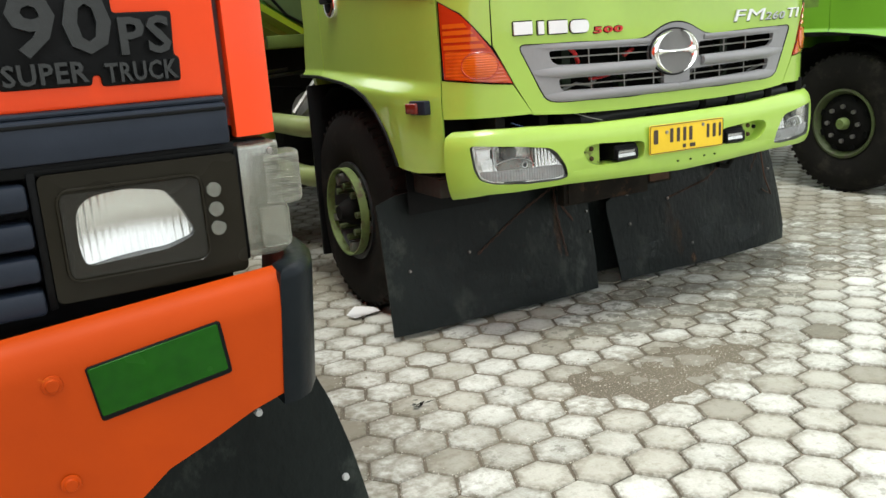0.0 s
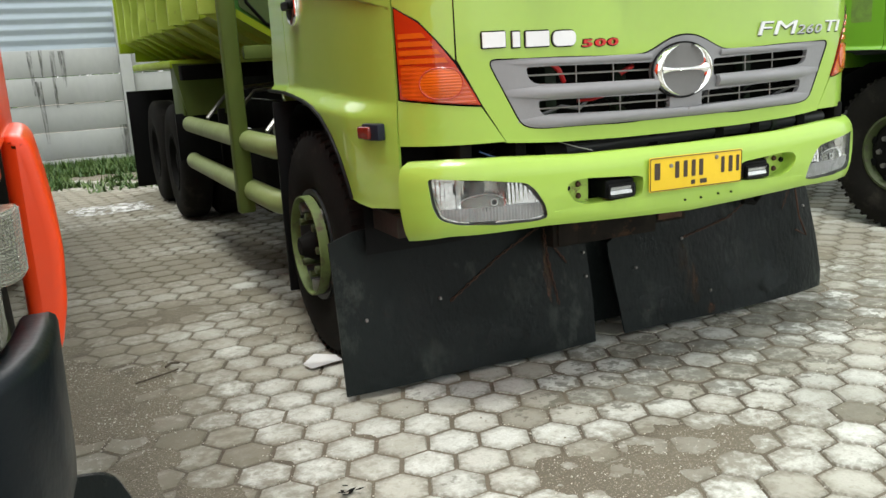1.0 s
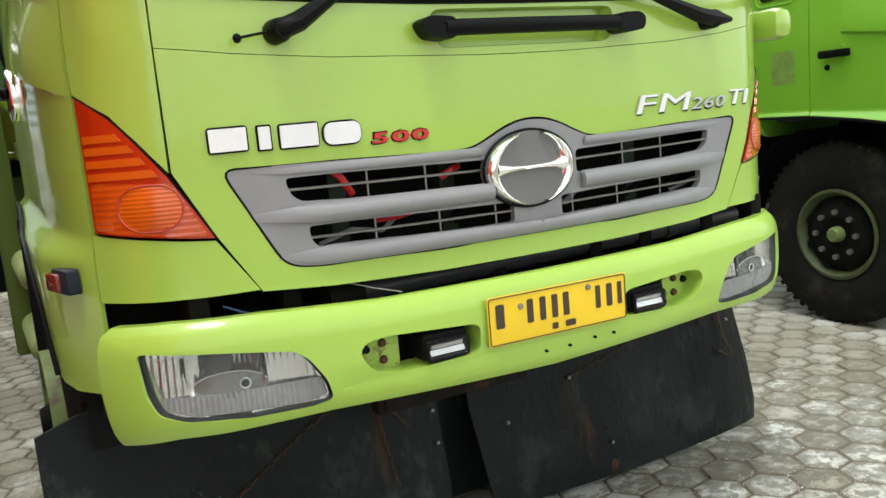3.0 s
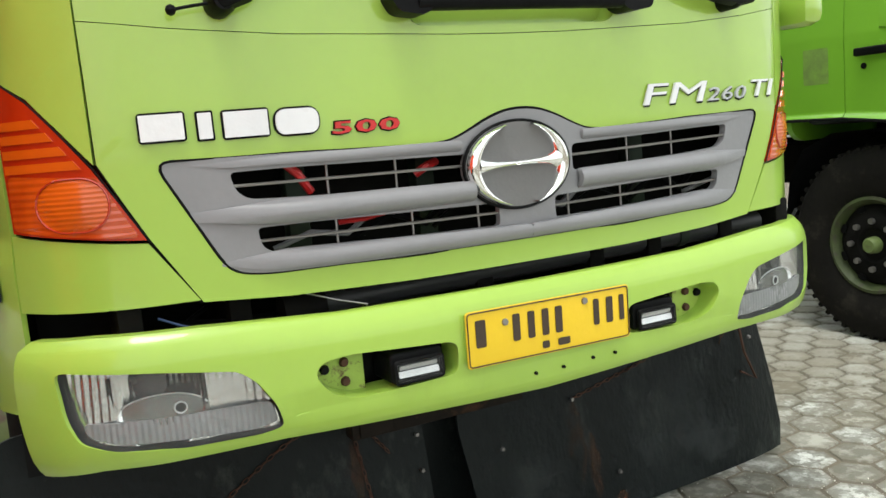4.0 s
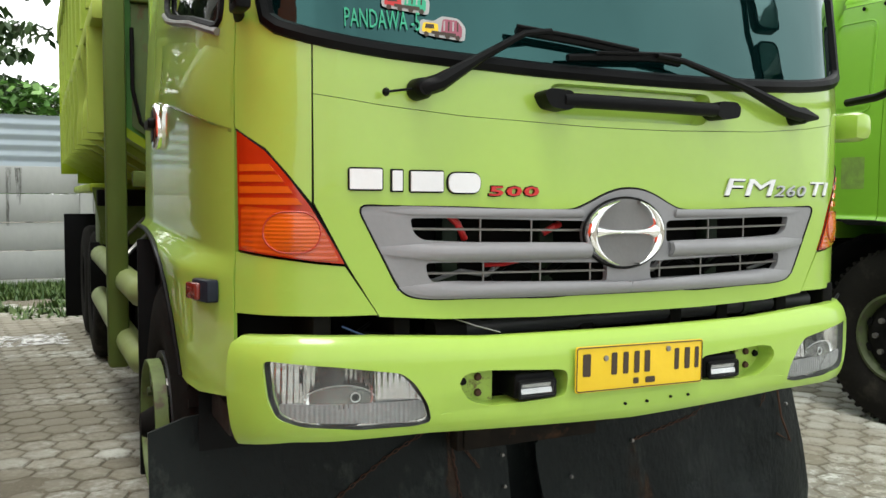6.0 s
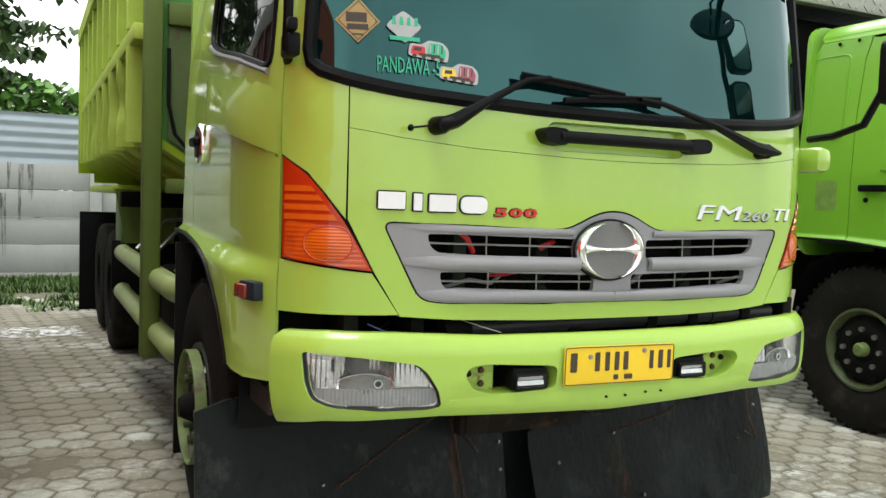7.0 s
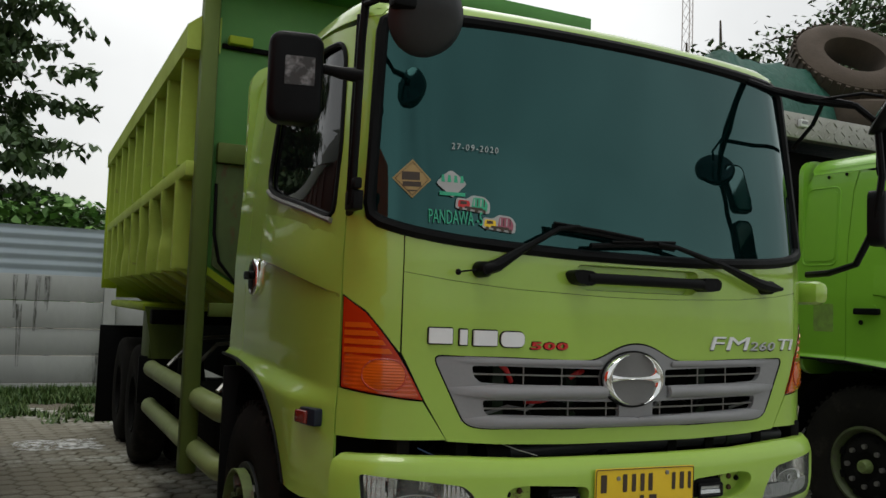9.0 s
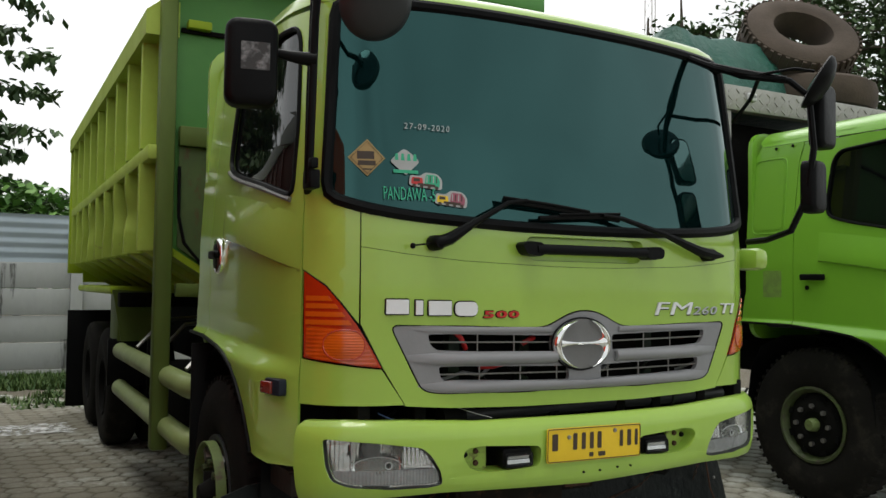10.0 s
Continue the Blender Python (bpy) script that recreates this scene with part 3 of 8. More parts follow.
    w = part("windshield", skin(windshield_loop(0.03), off=-0.008, thick=0.006, ds=0.06, dz=0.08), WINDSHIELD, truck, "teal-tinted reflective windshield")
    part("windshield_seal", bead(wo, 0.024, -0.006, 8), BLACK, w, "black rubber windshield seal")
    # roof: the skin's upper rim drawn in to a crown
    bm = bmesh.new()
    end = B(depth - 0.08, 1)
    ss = [-end + 2 * end * i / 60 for i in range(61)]
    rows = [[bm.verts.new(S(s, z)) for s in ss] for z in (2.63, 2.66, 2.69, 2.71, 2.73)]
    for k, z in ((0.85, 2.745), (0.5, 2.76)):
        rows.append([bm.verts.new(((v.co.x) * k, (v.co.y - 0.9) * k + 0.9, z)) for v in rows[4]])
    for a, b in zip(rows, rows[1:]):
        for i in range(60):
            bm.faces.new((a[i], a[i + 1], b[i + 1], b[i]))
    bm.faces.new(rows[-1])
    part("roof", bm, paint, truck, sharp=60)
    bm = bmesh.new()
    prism(bm, rounded(2.34, 1.6, 0.12, 4), -0.02, 0.02, Y_FACE(0, depth - 0.03, 1.93))
    part("cab_back", bm, paint, truck)
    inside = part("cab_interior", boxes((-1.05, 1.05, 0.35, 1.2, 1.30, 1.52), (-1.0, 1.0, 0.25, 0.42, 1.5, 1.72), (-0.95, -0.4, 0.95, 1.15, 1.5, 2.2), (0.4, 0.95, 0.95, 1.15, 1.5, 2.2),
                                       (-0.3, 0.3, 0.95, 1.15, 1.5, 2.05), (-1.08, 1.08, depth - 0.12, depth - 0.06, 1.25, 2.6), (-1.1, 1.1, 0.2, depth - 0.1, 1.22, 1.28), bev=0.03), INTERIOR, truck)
    bm = bmesh.new()
    tube(bm, [(0.62 + 0.21 * math.cos(a), 0.5 + 0.12 * math.sin(a), 1.72 + 0.17 * math.sin(a)) for a in (k * math.tau / 24 for k in range(24))], 0.016, 8, True)
    part("steering_wheel", bm, BLACK, inside)


def wheel(parent, x, y, r, width, side, hub_style, tread=True):
    """A tyre on a disc rim with its outer face towards side."""
    m = Matrix(((0, 0, side, x), (1, 0, 0, y), (0, side, 0, r), (0, 0, 0, 1)))
    w2, rr = width / 2, r * 0.49
    bm = bmesh.new()
    prof = [(rr, -w2 + 0.02), (rr + 0.03, -w2 + 0.005), (r * 0.75, -w2 - 0.008), (r * 0.92, -w2 + 0.008), (r * 0.975, -w2 + 0.03), (r, -w2 + 0.06), (r, 0), (r, w2 - 0.06), (r * 0.975, w2 - 0.03),
            (r * 0.92, w2 - 0.008), (r * 0.75, w2 + 0.008), (rr + 0.03, w2 - 0.005), (rr, w2 - 0.02), (rr, -w2 + 0.02)]
    lathe(bm, prof, 48, m)
    wh = part("wheel", bm, TYRE, parent, "truck wheel with dusty black tyre")
    if tread:
        bm = bmesh.new()
        for k in range(54):
            a = k * math.tau / 54
            for sgn in (-1, 1):
                q = m @ Matrix.Rotation(a, 4, "Z")
                box(bm, r - 0.022, r + 0.002, -0.012, 0.012, sgn * (w2 - 0.085) - 0.055, sgn * (w2 - 0.085) + 0.062, 0, q)
        part("tread", bm, TYRE, wh)
    bm = bmesh.new()
    if hub_style == "disc":
        prof = [(rr + 0.004, w2 - 0.02), (rr + 0.006, w2 - 0.003), (rr - 0.012, w2 + 0.002), (rr - 0.025, w2 - 0.02), (rr - 0.04, w2 - 0.05)]
        lathe(bm, prof, 40, m)
        part("rim", bm, RIMDARK, wh, "dull green painted rim edge")
        bm = lathe(bmesh.new(), [(rr - 0.035, w2 - 0.055), (rr - 0.06, w2 - 0.03), (0.15, w2 - 0.012), (0.10, w2 - 0.015), (0.085, w2 - 0.03), (0.0, w2 - 0.03)], 40, m)
        disc = part("rim_disc", bm, CHASSIS, wh, "black wheel disc")
        for k in range(8):
            bm = lathe(bmesh.new(), [(0.0, w2 + 0.012), (0.017, w2 + 0.01), (0.017, w2 - 0.02)], 8, m @ Matrix.Rotation(k * math.tau / 8, 4, "Z") @ Matrix.Translation((0.135, 0, 0)))
            part("wheel_nut", bm, STEEL, wh)
        for k in range(8):
            bm = bmesh.new()
            q = m @ Matrix.Rotation((k + 0.5) * math.tau / 8, 4, "Z") @ Matrix.Translation((rr - 0.062, 0, w2 - 0.024))
            prism(bm, rounded(0.032, 0.055, 0.014, 3), 0, 0.006, q)
            part("hand_hole", bm, BLACK, wh)
        bm = lathe(bmesh.new(), [(0.0, w2 + 0.03), (0.035, w2 + 0.03), (0.045, w2 + 0.015), (0.048, w2 - 0.03)], 20, m)
        part("hub_cap", bm, RIM, wh)
    elif hub_style == "ring":
        prof = [(rr + 0.004, w2 - 0.02), (rr + 0.004, w2 - 0.002), (rr - 0.02, w2 - 0.005), (rr - 0.05, w2 - 0.06), (0.15, w2 - 0.10), (0.0, w2 - 0.10)]
        lathe(bm, prof, 40, m)
        part("rim", bm, CHARCOAL, wh)
        o = w2 + 0.024
        bm = lathe(bmesh.new(), [(0.234, o - 0.024), (0.238, o - 0.022), (0.238, o + 0.022), (0.234, o + 0.024), (0.229, o + 0.022), (0.229, o - 0.022), (0.234, o - 0.024)], 44, m)
        part("guard_ring", bm, RIM, wh, "flaking green painted ring")
        for k in range(5):
            q = m @ Matrix.Rotation(k * math.tau / 5 + 0.3, 4, "Z")
            bm = bmesh.new()
            box(bm, 0.17, 0.225, -0.02, 0.02, w2 - 0.06, o + 0.0, 0.004, q)
            part("ring_bracket", bm, STEEL, wh)
        for k in range(8):
            bm = lathe(bmesh.new(), [(0.0, o + 0.015), (0.018, o + 0.012), (0.018, w2 - 0.10)], 8, m @ Matrix.Rotation(k * math.tau / 8, 4, "Z") @ Matrix.Translation((0.14, 0, 0)))
            part("wheel_nut", bm, RIMDARK, wh)
        bm = lathe(bmesh.new(), [(0.0, o + 0.05), (0.04, o + 0.05), (0.055, o + 0.02), (0.075, o - 0.02), (0.085, w2 - 0.10)], 20, m)
        part("hub_cap", bm, CHASSIS, wh)
    else:
        prof = [(rr + 0.004, w2 - 0.02), (rr + 0.004, w2 - 0.002), (rr - 0.02, w2 - 0.005), (rr - 0.05, w2 - 0.1), (0.2, w2 - 0.16), (0.12, w2 - 0.14), (0.1, w2 - 0.04), (0.0, w2 - 0.04)]
        lathe(bm, prof, 36, m)
        part("rim", bm, CHASSIS, wh, "dark dished rear rim")
    return wh

# ---- the lime dump truck ----
FRONT_X, FRONT_Y = 2.90, 3.405
truck = thing("dump_truck", "weathered lime green cab-over dump truck with dented panels", "truck", (FRONT_X, FRONT_Y, 0), "parked trucks")
cab(truck, LIME, 1.69, 1.44, True)

def ellipse(cx, cz, rx, rz, n=40, a0=0.0, a1=math.tau):
    return [(cx + rx * math.cos(a0 + (a1 - a0) * k / n), cz + rz * math.sin(a0 + (a1 - a0) * k / n)) for k in range(n)]


# grille
def grille_base(s, z=0.0):
    return 0.004 - 0.006 * max(0.0, min(1.0, (abs(s) - 0.60) / 0.2))
gl = shrink(GRILLE, 0.004)
up_l = soften([(-0.700, 1.322), (-0.60, 1.322), (-0.14, 1.312), (-0.14, 1.246), (-0.55, 1.256), (-0.662, 1.262), (-0.688, 1.280)], 0.014, 3)
lo_l = soften([(-0.655, 1.200), (-0.55, 1.200), (-0.080, 1.190), (-0.080, 1.135), (-0.50, 1.142), (-0.625, 1.143), (-0.648, 1.160)], 0.012, 3)
slots = [arc_of(p) for p in (up_l, mirrored(up_l), lo_l, mirrored(lo_l))]
grille = part("grille", skin(arc_of(gl), slots, off=grille_base, thick=0.02, ds=0.04, dz=0.03), GREY, truck, "faded grey plastic grille")
for sgn in (-1, 1):
    def fade(s, a, b):
        return max(0.0, min(1.0, (b - abs(s)) / (b - a)))
    bar = [(sgn * A(u), z) for u, z in soften([(0.150, 1.250), (0.60, 1.256), (0.80, 1.244), (0.815, 1.236), (0.80, 1.228), (0.60, 1.203), (0.150, 1.198)], 0.012, 3)]
    part("grille_bar", skin(bar, off=lambda s, z: grille_base(s) + 0.030 * fade(s, 0.56, 0.79) * max(0.0, 1 - ((z - 1.228) / 0.027) ** 2) ** 0.6, thick=0.018, dz=0.006), GREY, grille)
    lip = [(sgn * A(u), z) for u, z in soften([(0.0, 1.131), (0.60, 1.149), (0.735, 1.135), (0.74, 1.128), (0.64, 1.108), (0.0, 1.100)], 0.01, 3)]
    part("grille_lip", skin(lip, off=lambda s, z: grille_base(s) + 0.020 * fade(s, 0.50, 0.72) * max(0.0, 1 - ((z - 1.120) / 0.024) ** 2) ** 0.6, thick=0.012, dz=0.006), GREY, grille)
    brow = [(sgn * A(u), z) for u, z in soften([(0.17, 1.346), (0.60, 1.349), (0.79, 1.343), (0.70, 1.332), (0.17, 1.320)], 0.01, 3)]
    part("grille_brow", skin(brow, off=lambda s, z: grille_base(s) + 0.012 * fade(s, 0.56, 0.78) * max(0.0, 1 - ((z - 1.336) / 0.015) ** 2) ** 0.6, thick=0.012, dz=0.006), GREY, grille)
    for z0, z1, a, b in ((1.293, 1.285, 0.70, 0.14), (1.171, 1.166, 0.652, 0.07)):
        part("grille_blade", tube(bmesh.new(), [S(sgn * A(a + (b - a) * k / 10), z0 + (z1 - z0) * k / 10, -0.006) for k in range(11)], 0.0036, 6), STEEL, grille)
    for u in (0.33, 0.49):
        part("grille_wire", tube(bmesh.new(), [S(sgn * A(u), 1.325, -0.012), S(sgn * A(u), 1.243, -0.012)], 0.003, 6), STEEL, grille)
    for u in (0.13, 0.30, 0.48):
        part("grille_wire", tube(bmesh.new(), [S(sgn * A(u), 1.2, -0.012), S(sgn * A(u), 1.132, -0.012)], 0.003, 6), STEEL, grille)
part("grille_gap", bead(arc_of(GRILLE), 0.003, -0.001, 6), BLACK, grille)
BRACKET = surface("grimy_green_steel", (0.012, 0.03, 0.012), (0.008, 0.015, 0.008), 0.7, big=8, fine=40, amount=0.7)
# radiator bay behind the slots
bm = boxes((-0.86, 0.86, 0.20, 0.24, 1.06, 1.42), (-0.80, 0.80, 0.10, 0.22, 1.395, 1.415), (-0.9, -0.84, 0.1, 0.24, 1.06, 1.42), (0.84, 0.9, 0.1, 0.24, 1.06, 1.42), bev=0.004)
bay = part("radiator_bay", bm, CHASSIS, truck)
for x0, z0, x1, z1 in ((-0.575, 1.335, -0.515, 1.262), (-0.26, 1.275, -0.20, 1.30)):
    part("red_hose", tube(bmesh.new(), [(x0, 0.07, z0), ((x0 + x1) / 2, 0.06, (z0 + z1) / 2 + 0.006), (x1, 0.075, z1)], 0.010, 8), REDBADGE, bay, "red hose")
part("red_hose", tube(bmesh.new(), [(-0.46, 0.07, 1.186), (-0.40, 0.06, 1.188), (-0.34, 0.07, 1.196)], 0.006, 8), REDBADGE, bay, "red hose")
for k in range(7):
    x = -0.6 + 0.2 * k
    part("cable", tube(bmesh.new(), [(x, 0.12, 1.14), (x + 0.08, 0.09, 1.17 + 0.02 * (k % 3)), (x + 0.17, 0.10, 1.155), (x + 0.26, 0.14, 1.20)], 0.007 + 0.003 * (k % 2), 6), GREY if k % 3 == 0 else BLACK, bay)
for k in range(4):
    part("condenser_bracket", boxes((-0.55 + 0.33 * k, -0.50 + 0.33 * k, 0.15, 0.2, 1.12, 1.36), bev=0.004), BRACKET, bay)

# round emblem as plain chrome shapes on a grey disc



EX, EZ = -0.024, 1.277
emblem = part("emblem", skin(arc_of(ellipse(EX, EZ, 0.143, 0.101)), off=0.016, thick=0.03, ds=0.03, dz=0.03), surface("dark_grey_badge", (0.17, 0.168, 0.165), (0.14, 0.138, 0.136), 0.5, big=10, fine=70, amount=0.5, spec=0.2), truck, "oval grey and chrome badge")
for sgn in (-1, 1):
    bm, rows = bmesh.new(), []
    for k in range(25):
        a = radians(-74 + 148 * k / 24)
        wide = 0.004 + 0.034 * math.cos(a) ** 1.3
        lane = []
        for f, off in ((0.0, 0.014), (0.12, 0.028), (0.3, 0.035), (0.5, 0.037), (0.7, 0.035), (0.88, 0.028), (1.0, 0.014)):
            ru, rz = 0.142 - wide * f, 0.100 - wide * 0.72 * f
            lane.append(bm.verts.new(S(A(EX + sgn * ru * math.cos(a)), EZ + rz * math.sin(a), off)))
        rows.append(lane)
    for p, q in zip(rows, rows[1:]):
        for i in range(6):
            bm.faces.new((p[i], q[i], q[i + 1], p[i + 1]))
    part("emblem_arc", bm, CHROME, emblem)
bm, rows = bmesh.new(), []
for k in range(13):
    x = -0.112 + 0.224 * k / 12
    half = 0.009 + 0.016 * (abs(x) / 0.112) ** 3
    rows.append([bm.verts.new(S(A(EX + x), EZ + 0.004 + half * f, off)) for f, off in ((-1, 0.014), (-0.75, 0.028), (-0.35, 0.034), (0, 0.036), (0.35, 0.034), (0.75, 0.028), (1, 0.014))])
for p, q in zip(rows, rows[1:]):
    for i in range(6):
        bm.faces.new((p[i], q[i], q[i + 1], p[i + 1]))
part("emblem_bar", bm, CHROME, emblem)
part("emblem_rim", tube(bmesh.new(), [S(A(u), z, 0.012) for u, z in ellipse(EX, EZ, 0.146, 0.103, 48)], 0.005, 6, True), BLACK, emblem)

# badges: brand lettering as plain blocks, model lettering as read
for u0, u1 in ((-0.867, -0.773), (-0.754, -0.718), (-0.703, -0.604), (-0.597, -0.496)):
    zc = 1.425 - 0.010 * (u0 + 0.868) / 0.376
    r = 0.008 if u1 - u0 > 0.05 else 0.004
    if u0 > -0.6:
        r = 0.026
    bl = rounded(u1 - u0, 0.062, r, 4, (u0 + u1) / 2, zc)
    k = part("badge_block", skin(arc_of(bl), off=0.0045, thick=0.0045, ds=1, dz=1), BLACK, truck, "white name badge with a dark edge")
    part("badge_face", skin(arc_of(rounded(u1 - u0 - 0.009, 0.053, max(r - 0.006, 0.002), 4, (u0 + u1) / 2, zc)), off=0.012, thick=0.008, ds=1, dz=1), WHITE, k)
PALE = surface("silver_badge", (0.5, 0.51, 0.53), (0.42, 0.43, 0.45), 0.3, big=8, fine=40, amount=0.5)
letters("model_number_edge", onto_skin(fit_to(lettering("500", 0.05, 0.0015, 1.1, 0.0022), -0.475, -0.312, 1.380, 1.413, 0.1), 0.0015), BLACK, truck)
letters("model_number", onto_skin(fit_to(lettering("500", 0.05, 0.003, 1.1, 0.0011), -0.472, -0.315, 1.383, 1.410, 0.1), 0.006), REDBADGE, truck, "red raised number 500")
for body, x0, x1, z0, z1, tone in (("FM", 0.380, 0.620, 1.391, 1.445, WHITE), ("260", 0.618, 0.792, 1.390, 1.426, GREY), ("TI", 0.796, 0.920, 1.394, 1.440, WHITE)):
    # Black copy shifted right and down draws the letters' shadow.
    letters("model_lettering_edge", onto_skin(fit_to(lettering(body, 0.06, 0.002, 1.05, 0.0), x0 + 0.006, x1 + 0.007, z0 - 0.005, z1 - 0.003, 0.42), 0.001), BLACK, truck)
    letters("model_lettering", onto_skin(fit_to(lettering(body, 0.06, 0.003, 1.05, 0.0), x0, x1, z0, z1, 0.42), 0.006), WHITE if tone is WHITE else PALE, truck, "silver raised lettering " + body)

# turn signals: amber lens, ribs above and a round bowl below, brightened by paler colour
for sgn in (-1, 1):
    lens = [(sgn * a, b) for a, b in arc_of(shrink(LAMP, 0.003))]
    sig = part("turn_signal", skin(lens, off=0.004, thick=0.03, ds=0.03, dz=0.03), AMBERDEEP, truck, "large amber corner turn signal")
    def inner_u(z):
        return float(np.interp(z, (1.199, 1.276, 1.355, 1.436, 1.498, 1.556), (0.872, 0.914, 0.958, 1.015, 1.061, 1.12)))
    for z in (1.372, 1.402, 1.432, 1.460):
        a, b = inner_u(z) + 0.008, 1.112
        rib = [(sgn * A(a + 0.012), z + 0.002), (sgn * A(a), z - 0.016), (sgn * A(b), z - 0.016), (sgn * A(b), z + 0.002)]
        part("lens_rib", skin(rib, off=0.0075, thick=0.005, ds=0.03, dz=0.02), AMBERPALE, sig)
    low = shrink([(0.885, 1.207), (0.950, 1.34), (1.112, 1.354), (1.114, 1.238), (1.04, 1.222), (0.95, 1.211)], 0.003)
    part("lens_field", skin([(sgn * A(u), z) for u, z in soften(low, 0.012)], off=lambda s, z: 0.0065 + 0.0005 * math.sin(z * 420), thick=0.004, ds=0.03, dz=0.003), AMBER, sig)
    bowl = [(sgn * A(u), z) for u, z in rounded(0.128, 0.106, 0.050, 6, 1.0, 1.284)]
    part("lens_bowl", skin(bowl, off=lambda s, z: 0.007 + 0.008 * max(0.0, 1 - ((abs(s) - A(1.0)) / 0.066) ** 2 - ((z - 1.284) / 0.054) ** 2) + 0.0006 * math.sin(z * 620), thick=0.006, ds=0.012, dz=0.0024), AMBERPALE, sig)
    part("bowl_ring", tube(bmesh.new(), [S(sgn * A(u), z, 0.0078) for u, z in rounded(0.130, 0.108, 0.051, 6, 1.0, 1.284)], 0.0022, 6, True), AMBERDEEP, sig)
    part("lens_seam", tube(bmesh.new(), [S(sgn * A(u), z, 0.004) for u, z in LAMP[:6]], 0.002, 6), BLACK, sig)

FOGLENS = glass("clear_fog_lens", (0.16, 0.16, 0.16), 0.95, 0.04)
SILL = surface("dusty_step_steel", (0.045, 0.038, 0.033), (0.02, 0.018, 0.016), 0.8, big=6, fine=40, amount=0.9, spec=0.2)
MILKY = glass("scratched_lens", (0.46, 0.475, 0.46), 0.95, 0.06)
BAND = surface("dull_lamp_band", (0.27, 0.278, 0.28), (0.14, 0.146, 0.15), 0.3, big=9, fine=60, amount=0.7, bump_s=0.05)
LAMPMIRROR = surface("fluted_lamp_mirror", (0.74, 0.75, 0.74), (0.55, 0.56, 0.56), 0.20, 1.0, big=14, fine=60, amount=0.5, bump_s=0.03, rough_var=0.08)
def reflector_off(s, z):
    """A deep main bowl between two shallow fluted fields, all opening upwards."""
    u = abs(s)
    tilt = 0.10 * max(0.0, 0.93 - z)
    if 0.805 < u < 0.98:
        return min(0.026, -0.030 + 6.2 * (u - 0.8925) ** 2 + 3.0 * (z - 0.87) ** 2 + tilt + 0.0005 * math.sin(u * 520))
    if u >= 0.98:
        return min(0.030, 0.008 + 0.25 * (u - 0.98) + tilt + 0.0011 * math.sin(u * 420))
    return min(0.030, -0.004 + 3.2 * (u - 0.75) ** 2 + tilt + 0.0010 * math.sin(u * 380))
# bumper with lamp openings
HEAD = soften([(1.050, 0.953), (0.90, 0.938), (0.735, 0.913), (0.700, 0.885), (0.662, 0.825), (0.650, 0.775), (0.70, 0.767), (0.844, 0.768), (0.978, 0.780), (1.026, 0.800), (1.042, 0.85)], 0.016, 3)
FOG = soften([(0.578, 0.872), (0.56, 0.900), (0.50, 0.907), (0.26, 0.893), (0.243, 0.88), (0.247, 0.815), (0.42, 0.806), (0.49, 0.806), (0.545, 0.825)], 0.018, 3)
BU = [i * 0.05 - 1.05 for i in range(43)]
def bt(u):
    return float(np.interp(abs(u), (0, 0.5, 0.8, 1.0, 1.14), (0.992, 0.994, 1.010, 1.014, 1.008)))
def bb(u):
    return float(np.interp(abs(u), (0, 0.3, 0.65, 1.0, 1.12), (0.722, 0.730, 0.740, 0.734, 0.714)))
be = B(0.226, 1)
outline = [(-be, bt(1.14) - 0.02), (-be + 0.02, bt(1.13))] + [(A(u), bt(u)) for u in BU] + [(be - 0.02, bt(1.13)), (be, bt(1.14) - 0.02), (be + 0.002, 0.86), (be - 0.008, bb(1.12))] + \
          [(A(u), bb(u)) for u in BU[::-1]] + [(-be + 0.008, bb(1.12)), (-be - 0.002, 0.86)]
def bumper_off(s, z):
    u = min(abs(s), 1.15)
    k = abs(z - (bt(u) + bb(u)) / 2) / ((bt(u) - bb(u)) / 2)
    crease = 0.012 * max(0.0, 1 - abs(z - 0.80) / 0.05) if abs(s) < 0.62 else 0.0
    return 0.058 - (0.035 if z > 0.86 else 0.022) * min(1.0, k) ** 5 - 0.4 * crease - 0.07 * max(0.0, 0.85 - z)
holes = [arc_of(h) for h in (HEAD, mirrored(HEAD), FOG, mirrored(FOG))]
bumper = part("bumper", skin(outline, holes, off=bumper_off, thick=0.028, ds=0.03, dz=0.022), LIMEBAR, truck, "lime green front bumper with chipped paint")
bm = bmesh.new()
ring = [S(A(u), bt(u) - 0.006, 0.015) for u in BU]
back_ring = [S(A(u), bt(u) - 0.022, -0.07) for u in BU]
va, vb = [bm.verts.new(p) for p in ring], [bm.verts.new(p) for p in back_ring]
vc = [bm.verts.new(p - Vector((0, 0, 0.012))) for p in back_ring]
for i in range(len(va) - 1):
    bm.faces.new((va[i], va[i + 1], vb[i + 1], vb[i]))
    bm.faces.new((vb[i], vb[i + 1], vc[i + 1], vc[i]))
part("bumper_shelf", bm, LIME, bumper, normals=False)
